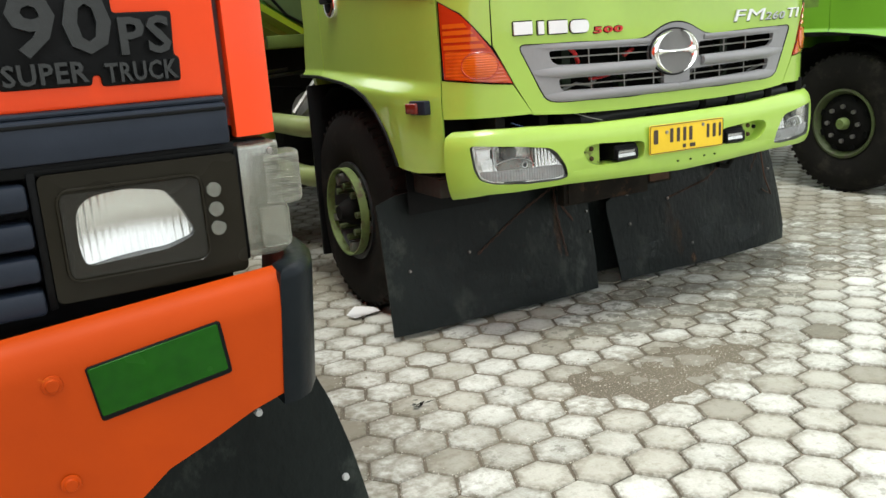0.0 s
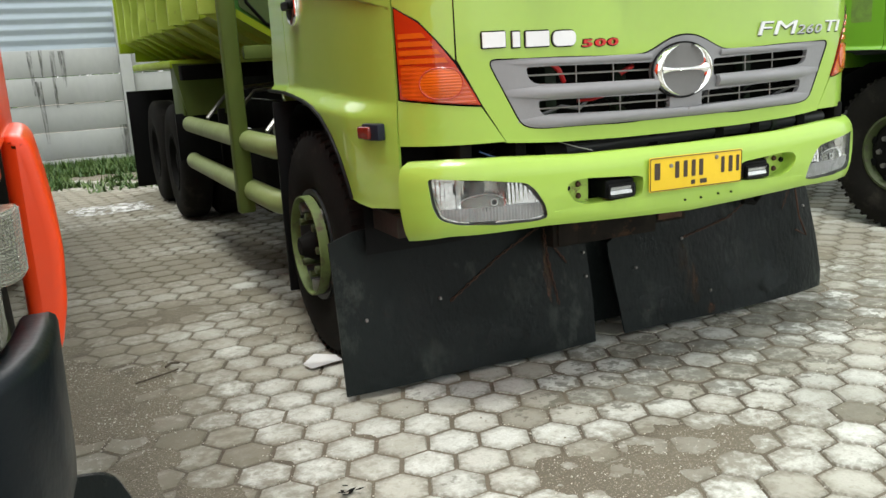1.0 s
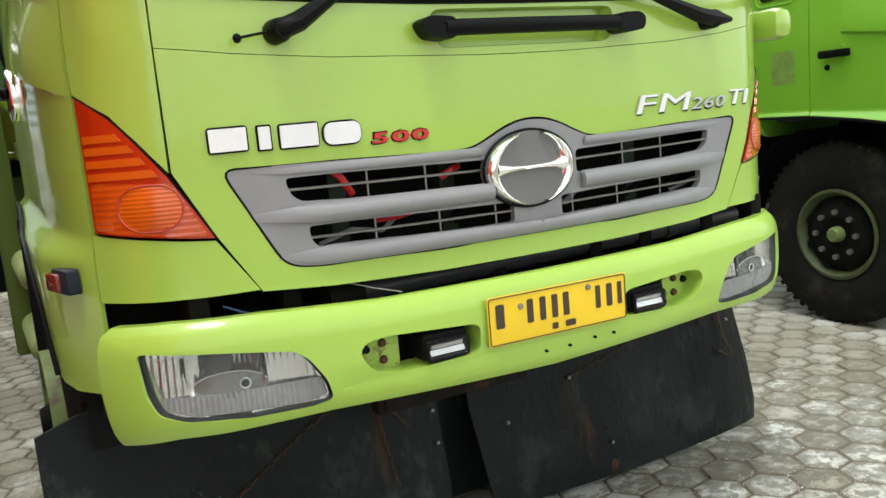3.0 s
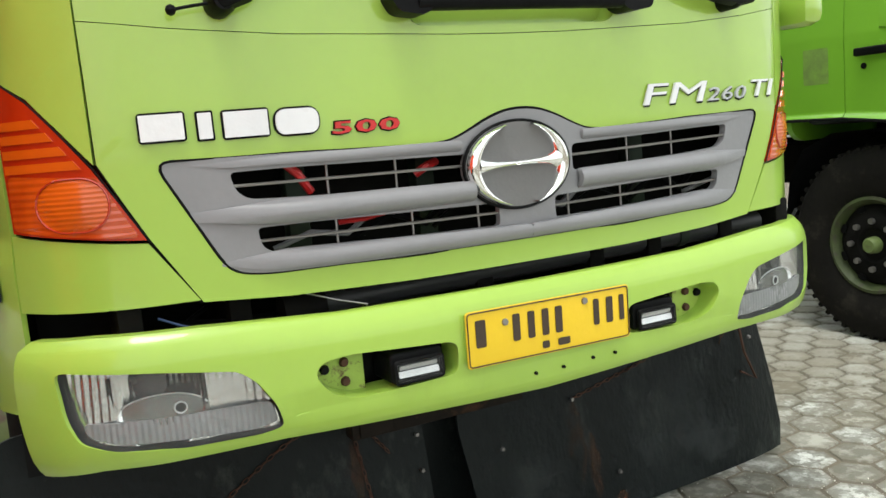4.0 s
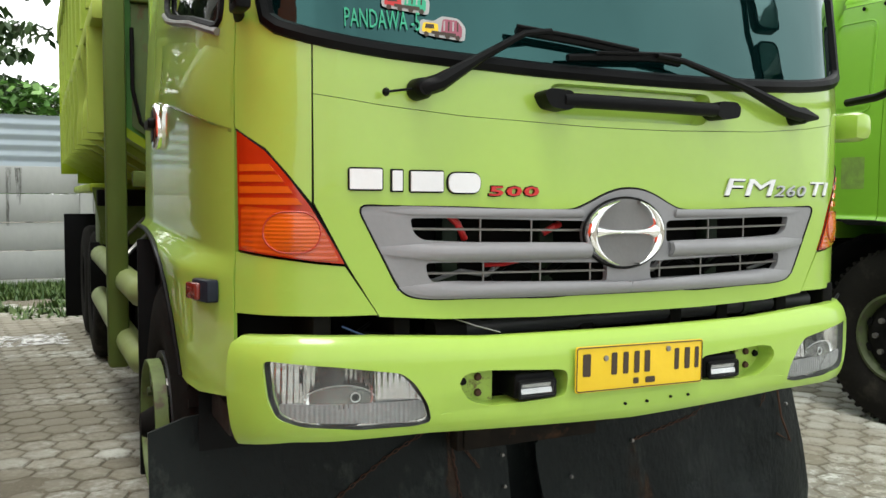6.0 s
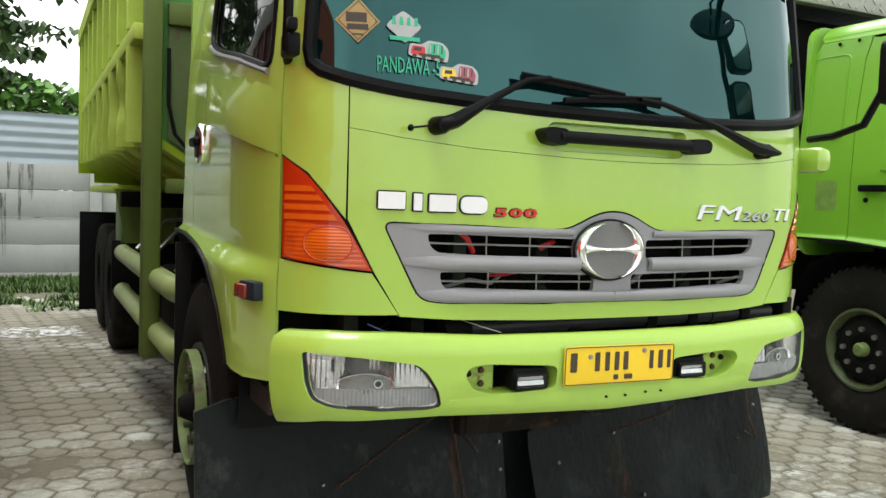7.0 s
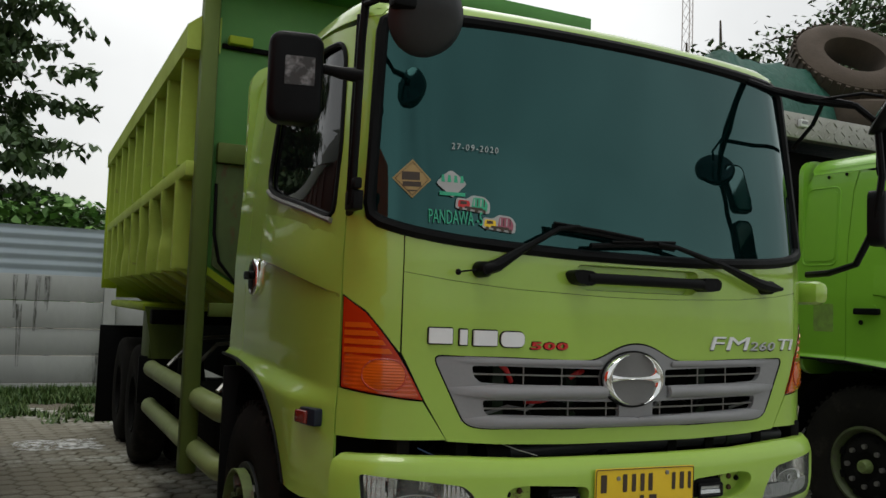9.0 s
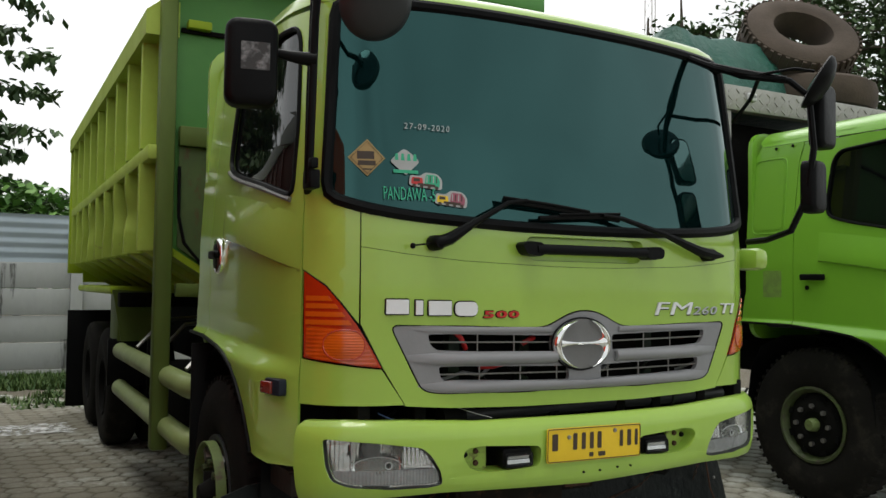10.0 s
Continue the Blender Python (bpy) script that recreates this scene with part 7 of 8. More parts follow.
DRIP = scuff("wall_drips", (0.13, 0.13, 0.12), 0.40, 0.62, 5, (5, 1, 0.7))
for x, z, w, h in ((0.63, 1.45, 0.07, 0.66), (0.70, 0.86, 0.09, 0.95), (0.78, 1.6, 0.05, 0.4), (0.93, 1.35, 0.08, 0.85), (1.06, 1.5, 0.10, 0.55), (-0.6, 1.4, 0.08, 0.8), (2.25, 0.6, 0.14, 0.6),
                   (-1.6, 1.2, 0.1, 1.1), (3.1, 1.3, 0.1, 0.9), (-2.6, 1.5, 0.07, 0.6), (1.85, 0.35, 0.16, 0.5)):
    bm = bmesh.new()
    prev = None
    for k in range(9):
        half = w / 2 * (1 - 0.55 * k / 8)
        zz = z + h / 2 - h * k / 8
        row = [bm.verts.new((x + 0.012 * math.sin(3 * zz + x * 9) + e, WY - 0.0285, zz)) for e in (-half, half)]
        if prev:
            bm.faces.new((prev[0], prev[1], row[1], row[0]))
        prev = row
    part("drip_stain", bm, DRIP, wall, normals=False)

# ---- plants ----
def leaf_mesh(name, centres, size, material, parent, per=40, spread=0.35, droop=0.4, seed=0, flatz=0.45):
    """A crown of many small leaves gathered in clumps round the centres."""
    rng = np.random.default_rng(seed)
    verts, faces = [], []
    for c in centres:
        cs = c[3] if len(c) > 3 else 1.0
        pts = rng.normal(0, 1, (per, 3)) * np.array([spread, spread, spread * flatz]) * cs + np.array(c[:3])
        for p in pts:
            a = rng.uniform(0, math.tau)
            tilt = rng.normal(-droop, 0.5)
            l, w = size * rng.uniform(0.7, 1.35), size * rng.uniform(0.28, 0.42)
            d = np.array([math.cos(a) * math.cos(tilt), math.sin(a) * math.cos(tilt), math.sin(tilt)])
            sde = np.array([-math.sin(a), math.cos(a), rng.normal(0, 0.3)])
            n = len(verts)
            verts += [tuple(p), tuple(p + d * l * 0.5 + sde * w), tuple(p + d * l), tuple(p + d * l * 0.5 - sde * w)]
            faces.append((n, n + 1, n + 2, n + 3))
    me = bpy.data.meshes.new(name)
    me.from_pydata(verts, [], faces)
    me.materials.append(material)
    ob = new(name, me)
    ob.parent = parent
    return ob


def tree(label, at, height, limbs, material, leaf, per, spread, seed, trunk=0.18, flatz=0.45, twigs=5, lift=0.10, droop=0.45):
    """A tapered trunk with bent limbs; every limb bears clumps of leaves."""
    rng = random.Random(seed)
    t = thing("tree", label, "tree", at, "trees beyond the wall")
    bm = bmesh.new()
    top = Vector((rng.uniform(-0.3, 0.3), rng.uniform(-0.3, 0.3), height))
    tube(bm, [(0, 0, -0.3), (0.05, 0.03, height * 0.35), (top.x * 0.6, top.y * 0.6, height * 0.7), top], [trunk, trunk * 0.8, trunk * 0.5, trunk * 0.12], 10)
    part("trunk", bm, BARK, t)
    bm, cs = bmesh.new(), []
    for z, length, az in limbs:
        a = radians(az)
        base = Vector((top.x * z / height * 0.8, top.y * z / height * 0.8, z))
        pts = [base]
        for k in range(1, 6):
            pts.append(base + Vector((math.cos(a + 0.1 * rng.uniform(-1, 1)) * length * k / 5, math.sin(a + 0.1 * rng.uniform(-1, 1)) * length * k / 5, length * (0.10 * k / 5 - 0.16 * (k / 5) ** 2) + rng.uniform(-0.06, 0.06))))
        tube(bm, pts, [trunk * 0.35 * (1 - 0.16 * k) for k in range(6)], 6)
        for k in range(1, 6):
            for _ in range(twigs):
                w = 0.16 * length
                cs.append((pts[k].x + rng.gauss(0, w), pts[k].y + rng.gauss(0, w), pts[k].z + rng.gauss(0, lift), rng.uniform(0.6, 1.2)))
    part("branching", bm, BARK, t)
    leaf_mesh("crown", cs, leaf, material, t, per, spread, droop, seed, flatz)
    return t


limbs = [(1.5 + 0.44 * k, (2.5 + 0.45 * math.sin(k * 2.1)) * (1.0 if j else 1.15), -8 + 125 * j + 17 * math.sin(k * 1.7 + j)) for k in range(17) for j in range(3)] + [(3.5, 4.3, -6), (3.2, 3.7, -2)]
tree("dark tree with layered drooping branches beyond the wall", (-2.25, 19.5, 0), 9.0, limbs, LEAF, 0.21, 24, 0.19, 4, 0.2, 0.3, 6, 0.035, 0.9)
limbs = [(1.6 + 0.5 * k, 3.2 - 0.1 * k, 360 * j / 5 + 31 * k) for k in range(10) for j in range(5)]
for k, (x, y, h, wide) in enumerate(((18.3, 20.5, 9.9, 0.42), (20.2, 20.6, 10.9, 0.40), (24.6, 20.0, 12.8, 1.0), (28.0, 19.0, 15.0, 1.15), (29.0, 14.0, 15.0, 1.2), (33, 18, 15.5, 1.2))):
    tree("dark broadleaf tree standing beyond the yard", (x, y, 0), h, [(z * h / 7.0, l * 1.15 * wide, a) for z, l, a in limbs if wide > 0.5 or z > 3], LEAF, 0.22, 20, 0.42 if wide > 0.5 else 0.28, 20 + k, 0.25, 0.6, 2)
# Added out of view at left; only their reflections and shade reach the trucks.
for k, (x, y, h) in enumerate(((-12, 9, 7.5), (-14, 15, 8.5), (-13, 3, 8), (-9, 19, 7), (-15, -4, 8))):
    tree("dark broadleaf tree standing beyond the yard", (x, y, 0), h, [(z * h / 7.0, l * 1.15, a) for z, l, a in limbs], LEAF, 0.36, 12, 0.42, 40 + k, 0.25, 0.6, 2)
for k in range(9):
    rng = random.Random(60 + k)
    b = thing("bush", "bright green leafy bush growing behind the wall", "bush", (-3.6 + 0.95 * k, 17.4 + 0.4 * rng.random(), 0), "bushes behind the wall")
    bm = bmesh.new()
    tube(bm, [(0, 0, -0.2), (0.05, 0, 1.2), (0.1, 0.05, 2.5)], [0.07, 0.05, 0.02], 8)
    part("stem", bm, BARK, b)
    leaf_mesh("crown", [(rng.gauss(0, 0.45), rng.gauss(0, 0.3), 1.2 + 1.9 * rng.random()) for _ in range(26)], 0.22, LEAF2, b, 30, 0.2, 0.2, 70 + k, 0.6)

# lattice mast far off
mast = thing("antenna_mast", "thin red and white lattice mast in the distance", "mast", (36.0, 40.0, 0))
MASTM = surface("pale_mast_steel", (0.62, 0.58, 0.56), (0.5, 0.42, 0.4), 0.6, big=2, fine=10)
for i in range(3):
    a = i * math.tau / 3
    part("leg", tube(bmesh.new(), [(0.45 * math.cos(a), 0.45 * math.sin(a), 0), (0.3 * math.cos(a), 0.3 * math.sin(a), 32)], 0.035, 6), MASTM, mast)
bm = bmesh.new()
for k in range(40):
    z = 0.8 * k
    r0 = 0.45 - 0.15 * z / 32
    for i in range(3):
        a, b = i * math.tau / 3, (i + 1) * math.tau / 3
        tube(bm, [(r0 * math.cos(a), r0 * math.sin(a), z), (r0 * math.cos(b), r0 * math.sin(b), z + 0.8)], 0.015, 4)
part("bracing", bm, MASTM, mast)

# ---- ground ----
def soil():
    m, nt, bs = nodes_of("sandy_soil")
    a, b = noise_fac(nt, 0.8, 4, 0.35, 0.65), noise_fac(nt, 60, 6, 0.35, 0.7)
    g = noise_fac(nt, 170, 2, 0.60, 0.68)
    col = mix(nt, a, (0.185, 0.165, 0.118), (0.12, 0.105, 0.074))
    col = mix(nt, scaled(nt, b, 0.6), col, (0.13, 0.11, 0.085))
    col = mix(nt, g, col, (0.45, 0.41, 0.34))
    drift = nt.nodes.new("ShaderNodeAttribute")
    drift.attribute_name = "drift"
    joint = mix(nt, scaled(nt, b, 0.7), (0.095, 0.08, 0.058), (0.05, 0.042, 0.03))
    joint = mix(nt, scaled(nt, a, 0.55), joint, (0.24, 0.205, 0.15))
    col = mix(nt, drift.outputs["Fac"], joint, col)
    link(nt, col, bs.inputs["Base Color"])
    bs.inputs["Roughness"].default_value = 0.95
    bump(nt, bs, b, 0.6, 0.01)
    return m


SOIL = soil()
bm = bmesh.new()


def sand(x, y):
    """How high the blown sand lies: just under the pavers' tops, a little over them in patches."""
    h = -0.007 + 0.003 * noise.noise((x * 3.1, y * 3.1, 0))
    for cx, cy, rx, ry, top in ((0.62, 4.45, 0.55, 0.75, 0.014), (0.38, 3.35, 0.66, 1.1, 0.019), (2.25, 2.85, 0.45, 0.3, 0.011), (2.62, 2.9, 0.5, 0.25, 0.0095), (0.2, 5.2, 0.6, 1.1, 0.012), (1.15, 5.75, 0.4, 0.25, 0.0075)):
        d = ((x - cx) / rx) ** 2 + ((y - cy) / ry) ** 2
        if d < 1.6:
            fray = 0.7 * noise.noise((x * 4.5, y * 4.5, 3.3)) + 0.5 * noise.noise((x * 13, y * 13, 1.3))
            h = max(h, -0.007 + top * max(0.0, min(1.0, (1 - d + fray) * 0.9)))
    return h + 0.0012 * noise.noise((x * 21, y * 21, 5))


def fine_grid(lo, hi, step):
    return [lo + step * k for k in range(int(round((hi - lo) / step)) + 1)]


gx = sorted(set([-600, -60, -12, -6, -3, 9, 14, 24, 60, 600] + fine_grid(-2, 8, 0.5) + fine_grid(0.0, 4.2, 0.03)))
gy = sorted(set([-600, -60, -8, -3, 18, 22, 60, 600] + fine_grid(-1, 16, 0.5) + fine_grid(2.2, 8.4, 0.03)))
grid = [[bm.verts.new((x, y, sand(x, y) if -2 < x < 8 and -1 < y < 12 else -0.01)) for y in gy] for x in gx]
for i in range(len(gx) - 1):
    for j in range(len(gy) - 1):
        bm.faces.new((grid[i][j], grid[i + 1][j], grid[i + 1][j + 1], grid[i][j + 1]))
ground = part("ground", bm, SOIL, None, normals=False)
drift = ground.data.attributes.new("drift", "FLOAT", "POINT")
drift.data.foreach_set("value", [max(0.0, min(1.0, (v.co.z + 0.0045) / 0.006)) if -2 < v.co.x < 8 and -1 < v.co.y < 12 else 0.8 for v in ground.data.vertices])
tagged(ground, "sandy soil with dust between the pavers", "ground", kind="structure")

# paper, twig and leaf litter
bm = bmesh.new()
vs = [bm.verts.new(p) for p in ((0, 0, 0.004), (0.16, 0.03, 0.006), (0.15, 0.10, 0.012), (0.05, 0.12, 0.03), (-0.02, 0.07, 0.008))]
bm.faces.new(vs)
bmesh.ops.solidify(bm, geom=bm.faces[:], thickness=0.001)
solo("paper_scrap", bm, PAPER, "crumpled white paper scrap on the pavers", "litter", at=(1.56, 4.36, 0.012))
bm = bmesh.new()
tube(bm, [(0, 0, 0.02), (0.08, 0.05, 0.014), (0.16, 0.07, 0.018), (0.2, 0.11, 0.012)], 0.004, 5)
solo("twig", bm, BARK, "dry twig on sandy soil", "twig", at=(0.82, 4.62, 0.0))
bm = bmesh.new()
tube(bm, [(0, 0, 0.010), (0.03, 0.03, 0.014), (0.07, 0.025, 0.010)], 0.006, 5)
solo("twig", bm, BARK, "short dry twig on sandy soil", "twig", at=(0.97, 4.78, 0.006))
rng = np.random.default_rng(9)
verts, faces = [], []
for k in range(7):
    p = np.array([1.325, 3.20, 0.012]) + rng.normal(0, 0.018, 3) * np.array([1, 1, 0.2])
    a = rng.uniform(0, math.tau)
    d, e = np.array([math.cos(a), math.sin(a), 0.3]) * 0.022, np.array([-math.sin(a), math.cos(a), 0]) * 0.007
    n = len(verts)
    verts += [tuple(p), tuple(p + d + e), tuple(p + d * 2), tuple(p + d - e)]
    faces.append((n, n + 1, n + 2, n + 3))
me = bpy.data.meshes.new("dry_leaf")
me.from_pydata(verts, [], faces)
me.materials.append(CHASSIS)
tagged(new("dry_leaf", me), "curled black dry leaf on a paver", "leaf")

# white sheet and blue bag near the weeds
def crumple(name, w, d, h, material, label, at, seed):
    r = random.Random(seed)
    bm = bmesh.new()
    n = 8
    rows = [[bm.verts.new((w * (i / n - 0.5) * (1 + 0.2 * r.uniform(-1, 1)), d * (j / n - 0.5) * (1 + 0.2 * r.uniform(-1, 1)), max(0.002, h * r.uniform(0.1, 1.0) * (1 - (2 * i / n - 1) ** 2) * (1 - (2 * j / n - 1) ** 2) + 0.004))) for j in range(n + 1)] for i in range(n + 1)]
    for i in range(n):
        for j in range(n):
            bm.faces.new((rows[i][j], rows[i + 1][j], rows[i + 1][j + 1], rows[i][j + 1]))
    return solo(name, bm, material, label, "litter", at=at)


crumple("plastic_sheet", 0.75, 0.6, 0.02, scuff("torn_white_film", (0.70, 0.70, 0.69), 0.42, 0.60, 11, (1, 1, 1), 0.9), "torn white plastic sheet trodden into the pavers", (1.16, 10.2, 0.004), 1)
crumple("plastic_bag", 0.34, 0.3, 0.16, surface("blue_plastic", (0.10, 0.28, 0.55), (0.4, 0.5, 0.6), 0.4, big=8, fine=30, amount=0.9), "blue plastic bag lying in the weeds", (0.42, 12.6, 0.0), 2)
crumple("plastic_bag", 0.34, 0.3, 0.10, PAPER, "white plastic bag lying by the weeds", (0.33, 11.6, 0.0), 3)

# weeds along the wall
rng = np.random.default_rng(5)
verts, faces = [], []
for k in range(34000):
    x = rng.uniform(-3.0, 3.0)
    y = 11.7 + (WY - 11.9) * rng.uniform(0, 1) ** 0.7
    if noise.noise((x * 1.3, y * 1.3, 7.0)) + 0.5 * noise.noise((x * 4.1, y * 4.1, 2.0)) + (y - 13.2) * 0.14 < rng.uniform(-0.12, 0.22):
        continue
    h = rng.uniform(0.03, 0.13) * (0.6 + 0.22 * (y - 11.8))
    a = rng.uniform(0, math.tau)
    w, ln = 0.02, rng.uniform(0.02, 0.12)
    dx, dy = math.cos(a), math.sin(a)
    n = len(verts)
    verts += [(x - dy * w, y + dx * w, -0.01), (x + dy * w, y - dx * w, -0.01), (x + dx * ln, y + dy * ln, h)]
    faces.append((n, n + 1, n + 2))
me = bpy.data.meshes.new("weeds")
me.from_pydata(verts, [], faces)
me.materials.append(GRASS)
tagged(new("weeds", me), "patchy green weeds growing along the wall", "weeds", kind="stuff")

PITCH, PX, PYY, ANG = 0.190, 1.324, 3.229, radians(-23.3)


def edge_share(x, y):
    """0 at the middle of the paver under a point, 1 at its joint."""
    dx, dy = x - PX, y - PYY
    u = (dx * math.cos(ANG) + dy * math.sin(ANG)) / PITCH
    v = (-dx * math.sin(ANG) + dy * math.cos(ANG)) / (PITCH * math.sqrt(3) / 2)
    least = 9.0
    for row in (math.floor(v), math.floor(v) + 1):
        base = round(u - 0.5 * (row % 2)) + 0.5 * (row % 2)
        for col in (base - 1, base, base + 1):
            ex, ey = (u - col), (v - row) * math.sqrt(3) / 2
            k = 2 * max(abs(ex * math.cos(t) + ey * math.sin(t)) for t in (0, math.pi / 3, 2 * math.pi / 3))
            least = min(least, k)
    return least


# crumbs of gravel in the joints and on the sand
rng = np.random.default_rng(12)
verts, faces = [], []
for k in range(34000):
    x, y = rng.uniform(0.1, 4.4), rng.uniform(2.3, 5.2)
    heap = sand(x, y) > -0.003
    if noise.noise((x * 2.1, y * 2.1, 4.0)) < rng.uniform(-0.45, 0.45) or (rng.uniform() > (1.0 if heap else 0.07 + 0.75 * max(0.0, edge_share(x, y) - 0.80) / 0.2)):
        continue
    r = rng.uniform(0.0014, 0.0040) * (1.5 if rng.uniform() > 0.95 else 1.0)
    z = max(sand(x, y), 0.0) + 0.001
    n = len(verts)
    for dx, dy, dz in ((1, 0, 0), (0, 1, 0), (-1, 0, 0), (0, -1, 0), (0, 0, 0.8), (0, 0, -0.8)):
        verts.append((x + r * (dx + rng.uniform(-0.3, 0.3)), y + r * (dy + rng.uniform(-0.3, 0.3)), z + r * dz))
    faces += [(n + a, n + b, n + c) for a, b, c in ((0, 1, 4), (1, 2, 4), (2, 3, 4), (3, 0, 4), (1, 0, 5), (2, 1, 5), (3, 2, 5), (0, 3, 5))]
me = bpy.data.meshes.new("gravel")
me.from_pydata(verts, [], faces)
me.materials.append(leafy("pale_gravel", (0.22, 0.19, 0.14), (0.62, 0.60, 0.52)))
tagged(new("gravel", me), "pale gravel crumbs scattered over the pavers", "gravel", kind="stuff")

# ---- hexagonal pavers ----
def paver_material():
    m, nt, bs = nodes_of("concrete_paver")
    info = nt.nodes.new("ShaderNodeObjectInfo")
    geo = nt.nodes.new("ShaderNodeNewGeometry")
    add = nt.nodes.new("ShaderNodeMath")
    add.operation = "ADD"
    fr = nt.nodes.new("ShaderNodeMath")
    fr.operation = "FRACT"
    link(nt, info.outputs["Random"], add.inputs[0])
    link(nt, geo.outputs["Random Per Island"], add.inputs[1])
    link(nt, add.outputs[0], fr.inputs[0])
    ramp = nt.nodes.new("ShaderNodeValToRGB")
    for pos, c in ((0.07, (0.34, 0.33, 0.28)), (0.2, (0.45, 0.445, 0.39)), (0.45, (0.54, 0.545, 0.50)), (0.7, (0.61, 0.625, 0.585))):
        e = ramp.color_ramp.elements.new(pos)
        e.color = (*c, 1)
    ramp.color_ramp.elements[-1].color = (0.66, 0.68, 0.64, 1)
    ramp.color_ramp.elements[0].color = (0.24, 0.225, 0.18, 1)
    link(nt, fr.outputs[0], ramp.inputs[0])
    def world(scale, lo, hi, detail=5):
        tx = nt.nodes.new("ShaderNodeTexNoise")
        tx.inputs["Scale"].default_value, tx.inputs["Detail"].default_value, tx.inputs["Roughness"].default_value = scale, detail, 0.62
        mr = nt.nodes.new("ShaderNodeMapRange")
        mr.inputs["From Min"].default_value, mr.inputs["From Max"].default_value = lo, hi
        link(nt, geo.outputs["Position"], tx.inputs["Vector"])
        link(nt, tx.outputs["Fac"], mr.inputs["Value"])
        return mr.outputs[0]
    def patches(spots, fray):
        """Soft-edged spots on the plan, frayed by noise."""
        total = None
        for cx, cy, rx, ry in spots:
            mp = nt.nodes.new("ShaderNodeMapping")
            mp.vector_type = "POINT"
            mp.inputs["Scale"].default_value = (1 / rx, 1 / ry, 0)
            mp.inputs["Location"].default_value = (-cx / rx, -cy / ry, 0)
            ln = nt.nodes.new("ShaderNodeVectorMath")
            ln.operation = "LENGTH"
            mr = nt.nodes.new("ShaderNodeMapRange")
            mr.inputs["From Min"].default_value, mr.inputs["From Max"].default_value = 1.35, 0.35
            link(nt, geo.outputs["Position"], mp.inputs["Vector"])
            link(nt, mp.outputs[0], ln.inputs[0])
            link(nt, ln.outputs["Value"], mr.inputs["Value"])
            if total is None:
                total = mr.outputs[0]
            else:
                mx = nt.nodes.new("ShaderNodeMath")
                mx.operation = "MAXIMUM"
                link(nt, total, mx.inputs[0])
                link(nt, mr.outputs[0], mx.inputs[1])
                total = mx.outputs[0]
        ad = nt.nodes.new("ShaderNodeMath")
        ad.operation = "MULTIPLY_ADD"
        ad.inputs[1].default_value = 1.6
        fr2 = nt.nodes.new("ShaderNodeMath")
        fr2.operation = "SUBTRACT"
        link(nt, total, ad.inputs[0])
        link(nt, fr2.outputs[0], ad.inputs[2])
        link(nt, fray, fr2.inputs[0])
        fr2.inputs[1].default_value = 0.85
        ad.use_clamp = True
        return ad.outputs[0]
    grain, stain, dirt = world(120, 0.36, 0.64), world(1.1, 0.50, 0.68), world(7, 0.50, 0.62, 8)
    col = mix(nt, scaled(nt, grain, 0.42), ramp.outputs[0], (0.33, 0.325, 0.28))
    col = mix(nt, scaled(nt, dirt, 0.27), col, (0.28, 0.265, 0.20))
    chips = world(28, 0.57, 0.62, 8)
    col = mix(nt, scaled(nt, chips, 0.24), col, (0.16, 0.148, 0.11))
    col = mix(nt, scaled(nt, stain, 0.5), col, (0.15, 0.142, 0.105))
    moss = patches(((2.72, 3.45, 0.5, 0.24), (3.3, 3.42, 0.6, 0.3), (3.05, 3.72, 0.6, 0.2), (4.0, 3.7, 0.6, 0.4), (4.9, 3.9, 1.0, 0.9), (5.4, 3.0, 1.1, 0.7)), world(13, 0.44, 0.60, 8))
    again = nt.nodes.new("ShaderNodeMath")
    again.operation = "MULTIPLY"
    again.inputs[1].default_value = 7.31
    part_of = nt.nodes.new("ShaderNodeMath")
    part_of.operation = "FRACT"
    gap = nt.nodes.new("ShaderNodeMath")
    gap.operation = "SUBTRACT"
    pick = nt.nodes.new("ShaderNodeMapRange")
    pick.inputs["From Min"].default_value, pick.inputs["From Max"].default_value = -0.12, 0.16
    link(nt, fr.outputs[0], again.inputs[0])
    link(nt, again.outputs[0], part_of.inputs[0])
    link(nt, moss, gap.inputs[0])
    link(nt, part_of.outputs[0], gap.inputs[1])
    link(nt, gap.outputs[0], pick.inputs["Value"])
    mottle = nt.nodes.new("ShaderNodeMath")
    mottle.operation = "MULTIPLY"
    link(nt, pick.outputs[0], mottle.inputs[0])
    link(nt, world(16, 0.30, 0.52, 8), mottle.inputs[1])
    col = mix(nt, scaled(nt, mottle.outputs[0], 0.74), col, (0.085, 0.082, 0.058))
    # Brown dirt at left; the last spot puts the dark between trucks into colour.
    trodden = patches(((0.6, 7.2, 1.7, 3.6), (0.3, 10.8, 2.2, 2.6), (5.3, 5.2, 0.9, 1.6)), world(4, 0.35, 0.65, 8))
    col = mix(nt, scaled(nt, trodden, 0.62), col, (0.18, 0.152, 0.105))
    dust = patches(((0.62, 4.35, 0.66, 1.0), (0.42, 3.3, 0.88, 1.1), (0.2, 5.4, 0.8, 1.3), (2.4, 2.88, 0.65, 0.3), (1.15, 5.75, 0.6, 0.32), (0.95, 3.15, 0.25, 0.3), (0.2, 7.5, 1.3, 1.2), (1.2, 7.0, 1.0, 0.6), (1.75, 5.2, 0.35, 0.5), (0.9, 8.6, 1.3, 0.9), (1.3, 10.6, 1.4, 1.3), (0.4, 11.6, 1.6, 0.9)), world(20, 0.38, 0.62, 8))
    col = mix(nt, scaled(nt, dust, 0.8), col, (0.175, 0.158, 0.116))
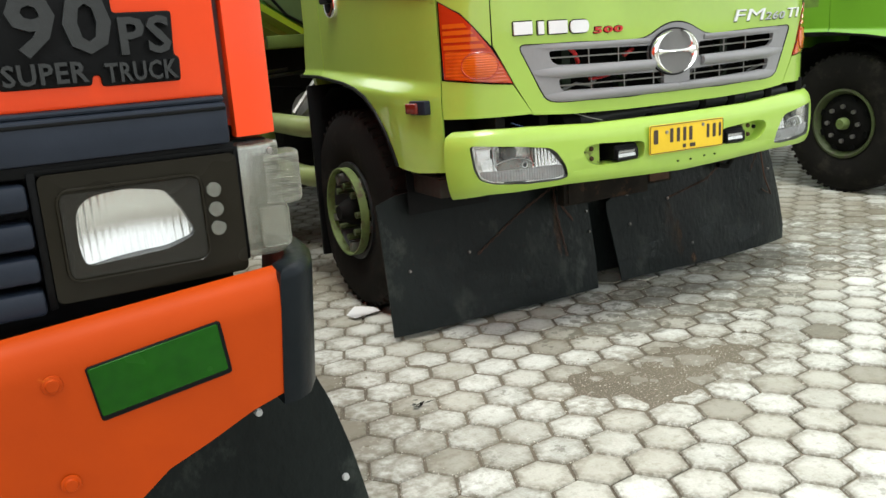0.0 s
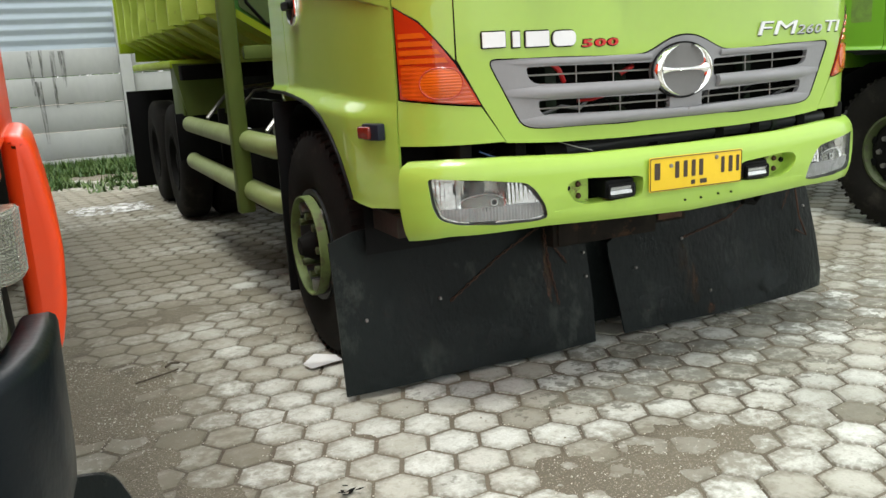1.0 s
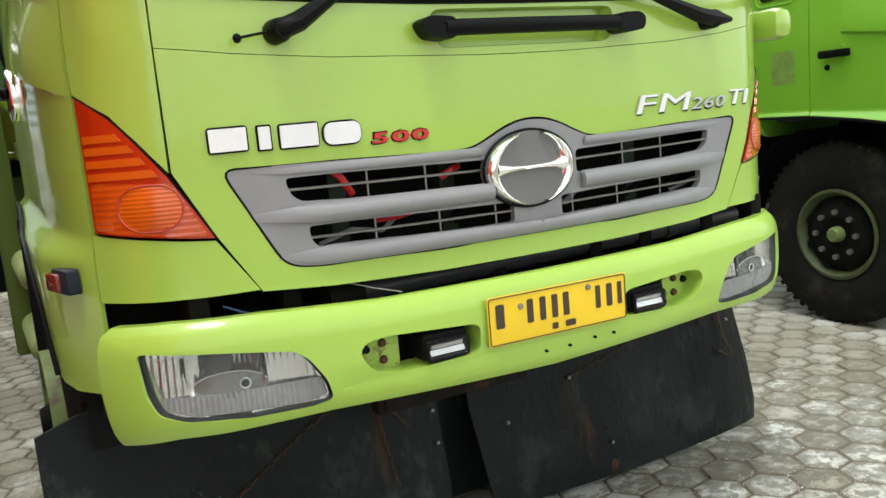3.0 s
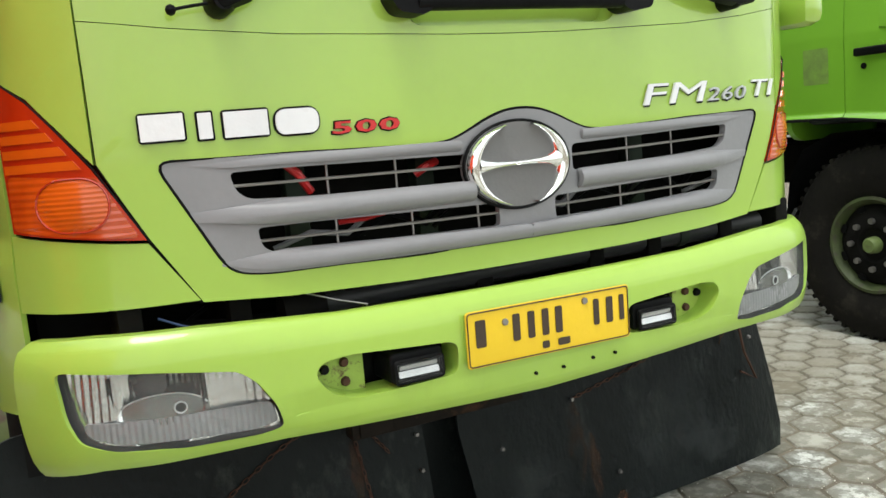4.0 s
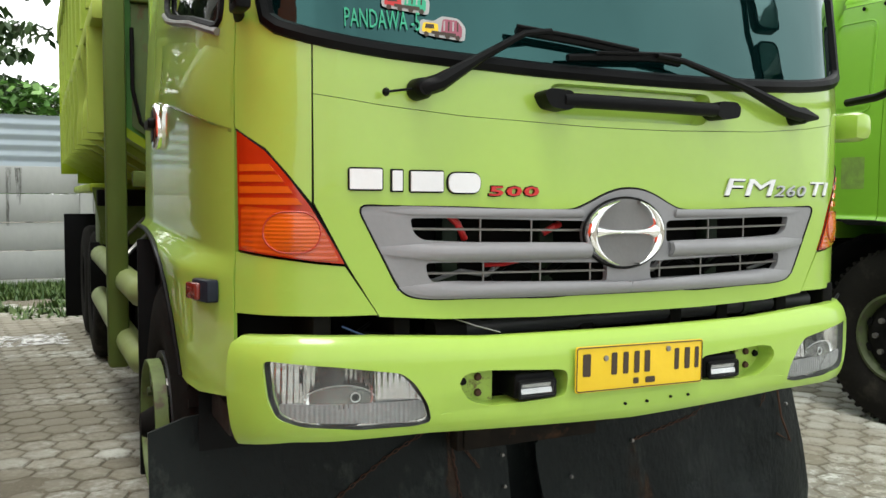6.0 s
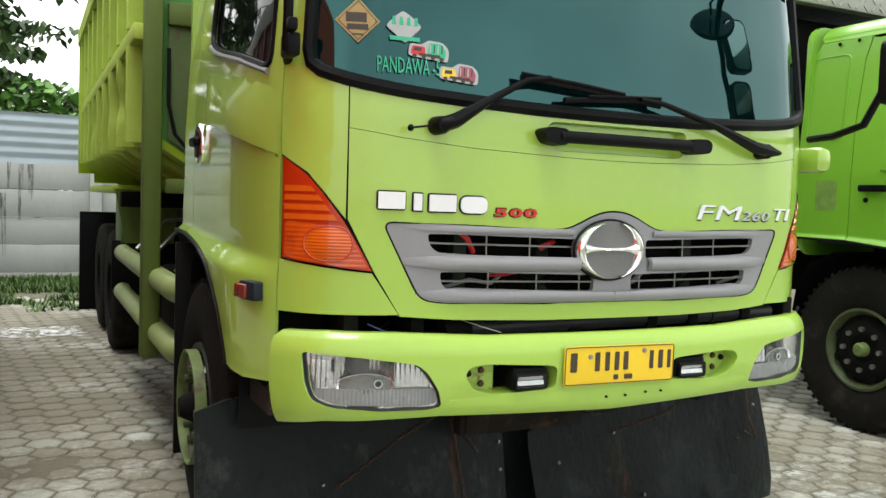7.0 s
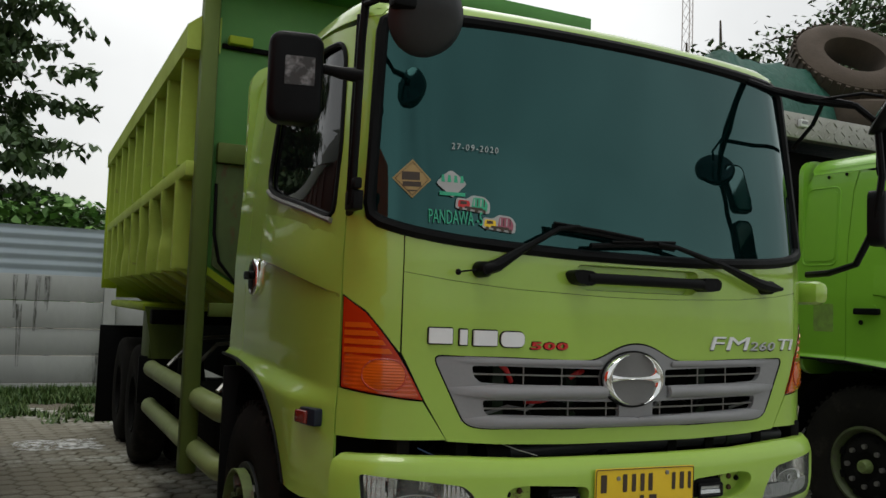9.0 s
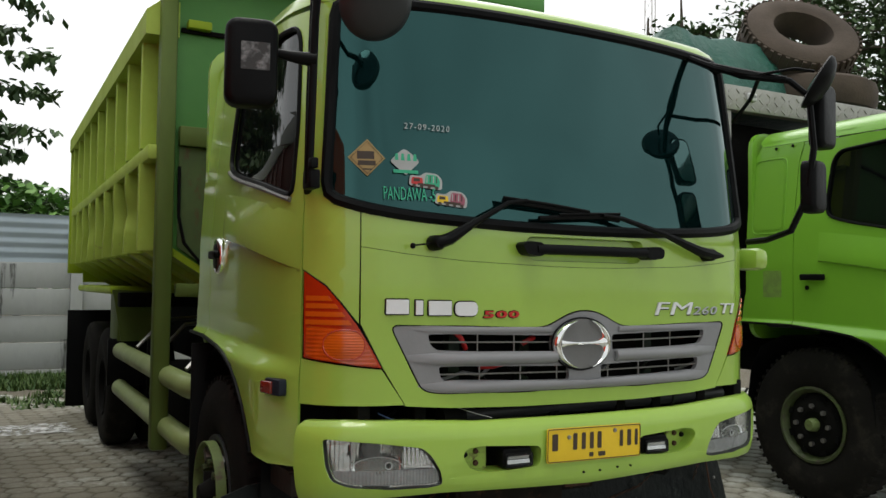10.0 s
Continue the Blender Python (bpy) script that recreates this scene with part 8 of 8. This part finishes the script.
    rim = nt.nodes.new("ShaderNodeAttribute")
    rim.attribute_name = "rim"
    blot = world(5, 0.29, 0.48, 5)
    mul = nt.nodes.new("ShaderNodeMath")
    mul.operation = "MULTIPLY"
    pw = nt.nodes.new("ShaderNodeMath")
    pw.operation = "POWER"
    pw.inputs[1].default_value = 1.15
    link(nt, rim.outputs["Fac"], pw.inputs[0])
    link(nt, pw.outputs[0], mul.inputs[0])
    frayed = nt.nodes.new("ShaderNodeMath")
    frayed.operation = "MULTIPLY_ADD"
    link(nt, world(45, 0.40, 0.60, 8), frayed.inputs[0])
    frayed.inputs[1].default_value = 0.9
    frayed.inputs[2].default_value = 0.35
    both = nt.nodes.new("ShaderNodeMath")
    both.operation = "MULTIPLY"
    both.use_clamp = True
    link(nt, blot, both.inputs[0])
    link(nt, frayed.outputs[0], both.inputs[1])
    link(nt, both.outputs[0], mul.inputs[1])
    col = mix(nt, scaled(nt, mul.outputs[0], 0.9), col, (0.15, 0.135, 0.098))
    link(nt, col, bs.inputs["Base Color"])
    bs.inputs["Roughness"].default_value = 0.85
    bump(nt, bs, grain, 0.3, 0.002)
    return m


PAVER = paver_material()
hexr = PITCH / math.sqrt(3)


def hex_verts(cx, cy, z, scale=1.0, tilt=(0, 0)):
    out = []
    for rad, h in ((0.962, -0.05), (0.962, -0.007), (0.905, 0.0), (0.52, 0.0012)):
        for k in range(6):
            a = ANG + radians(30 + 60 * k)
            x, y = hexr * rad * scale * math.cos(a), hexr * rad * scale * math.sin(a)
            out.append((cx + x, cy + y, z + h + tilt[0] * x + tilt[1] * y))
    return out


HEXF = [tuple(range(18, 24))] + [(r * 6 + k, r * 6 + (k + 1) % 6, r * 6 + 6 + (k + 1) % 6, r * 6 + 6 + k) for r in (0, 1, 2) for k in range(6)]


def grime(me):
    """Marks the worn rim of each paver, where dirt gathers."""
    at = me.attributes.new("rim", "FLOAT", "POINT")
    at.data.foreach_set("value", [(1.0, 1.0, 0.85, 0.0)[(i // 6) % 4] for i in range(len(me.vertices))])
    for p in me.polygons:
        p.use_smooth = False

pavement = new("pavement")
tagged(pavement, "yard paved with grey hexagonal concrete pavers", "pavement", kind="structure")
shared = []
for k in range(6):
    me = bpy.data.meshes.new("paver")
    me.from_pydata(hex_verts(0, 0, 0, 1.0 - 0.012 * (k % 3)), [], HEXF)
    me.materials.append(PAVER)
    grime(me)
    shared.append(me)
cells = []
e1, e2 = (math.cos(ANG) * PITCH, math.sin(ANG) * PITCH), (math.cos(ANG - math.pi / 3) * PITCH, math.sin(ANG - math.pi / 3) * PITCH)
rng = random.Random(3)
for i in range(-90, 120):
    for j in range(-120, 90):
        x, y = PX + i * e1[0] + j * e2[0], PYY + i * e1[1] + j * e2[1]
        if not (-4 < x < 11 and -2.5 < y < 12.9 + 0.5 * math.sin(x * 2.3)):
            continue
        h = 0.007 * noise.noise((x * 0.7, y * 0.7, 1.0)) + rng.uniform(-0.0022, 0.0022)
        cells.append((x, y, h - 0.0005, (rng.uniform(-0.012, 0.012), rng.uniform(-0.012, 0.012)), rng.randrange(6)))
near = sorted(cells, key=lambda c: (c[0] - 1.9) ** 2 + (c[1] - 3.0) ** 2)
for x, y, h, tilt, k in near[:300]:
    o = new("paver", shared[k])
    o.parent = pavement
    o.matrix_basis = Matrix.Translation((x, y, h)) @ Euler((tilt[1], -tilt[0], 0)).to_matrix().to_4x4() @ Matrix.Rotation(radians(60 * (k % 6)), 4, "Z")
verts, faces = [], []
for x, y, h, tilt, k in near[300:]:
    n = len(verts)
    verts += hex_verts(x, y, h, 1.0 - 0.012 * (k % 3), tilt)
    faces += [tuple(n + q for q in f) for f in HEXF]
me = bpy.data.meshes.new("paver_field")
me.from_pydata(verts, [], faces)
me.materials.append(PAVER)
grime(me)
rest = new("paver_field", me)
rest.parent = pavement
tagged(rest, kind="stuff")
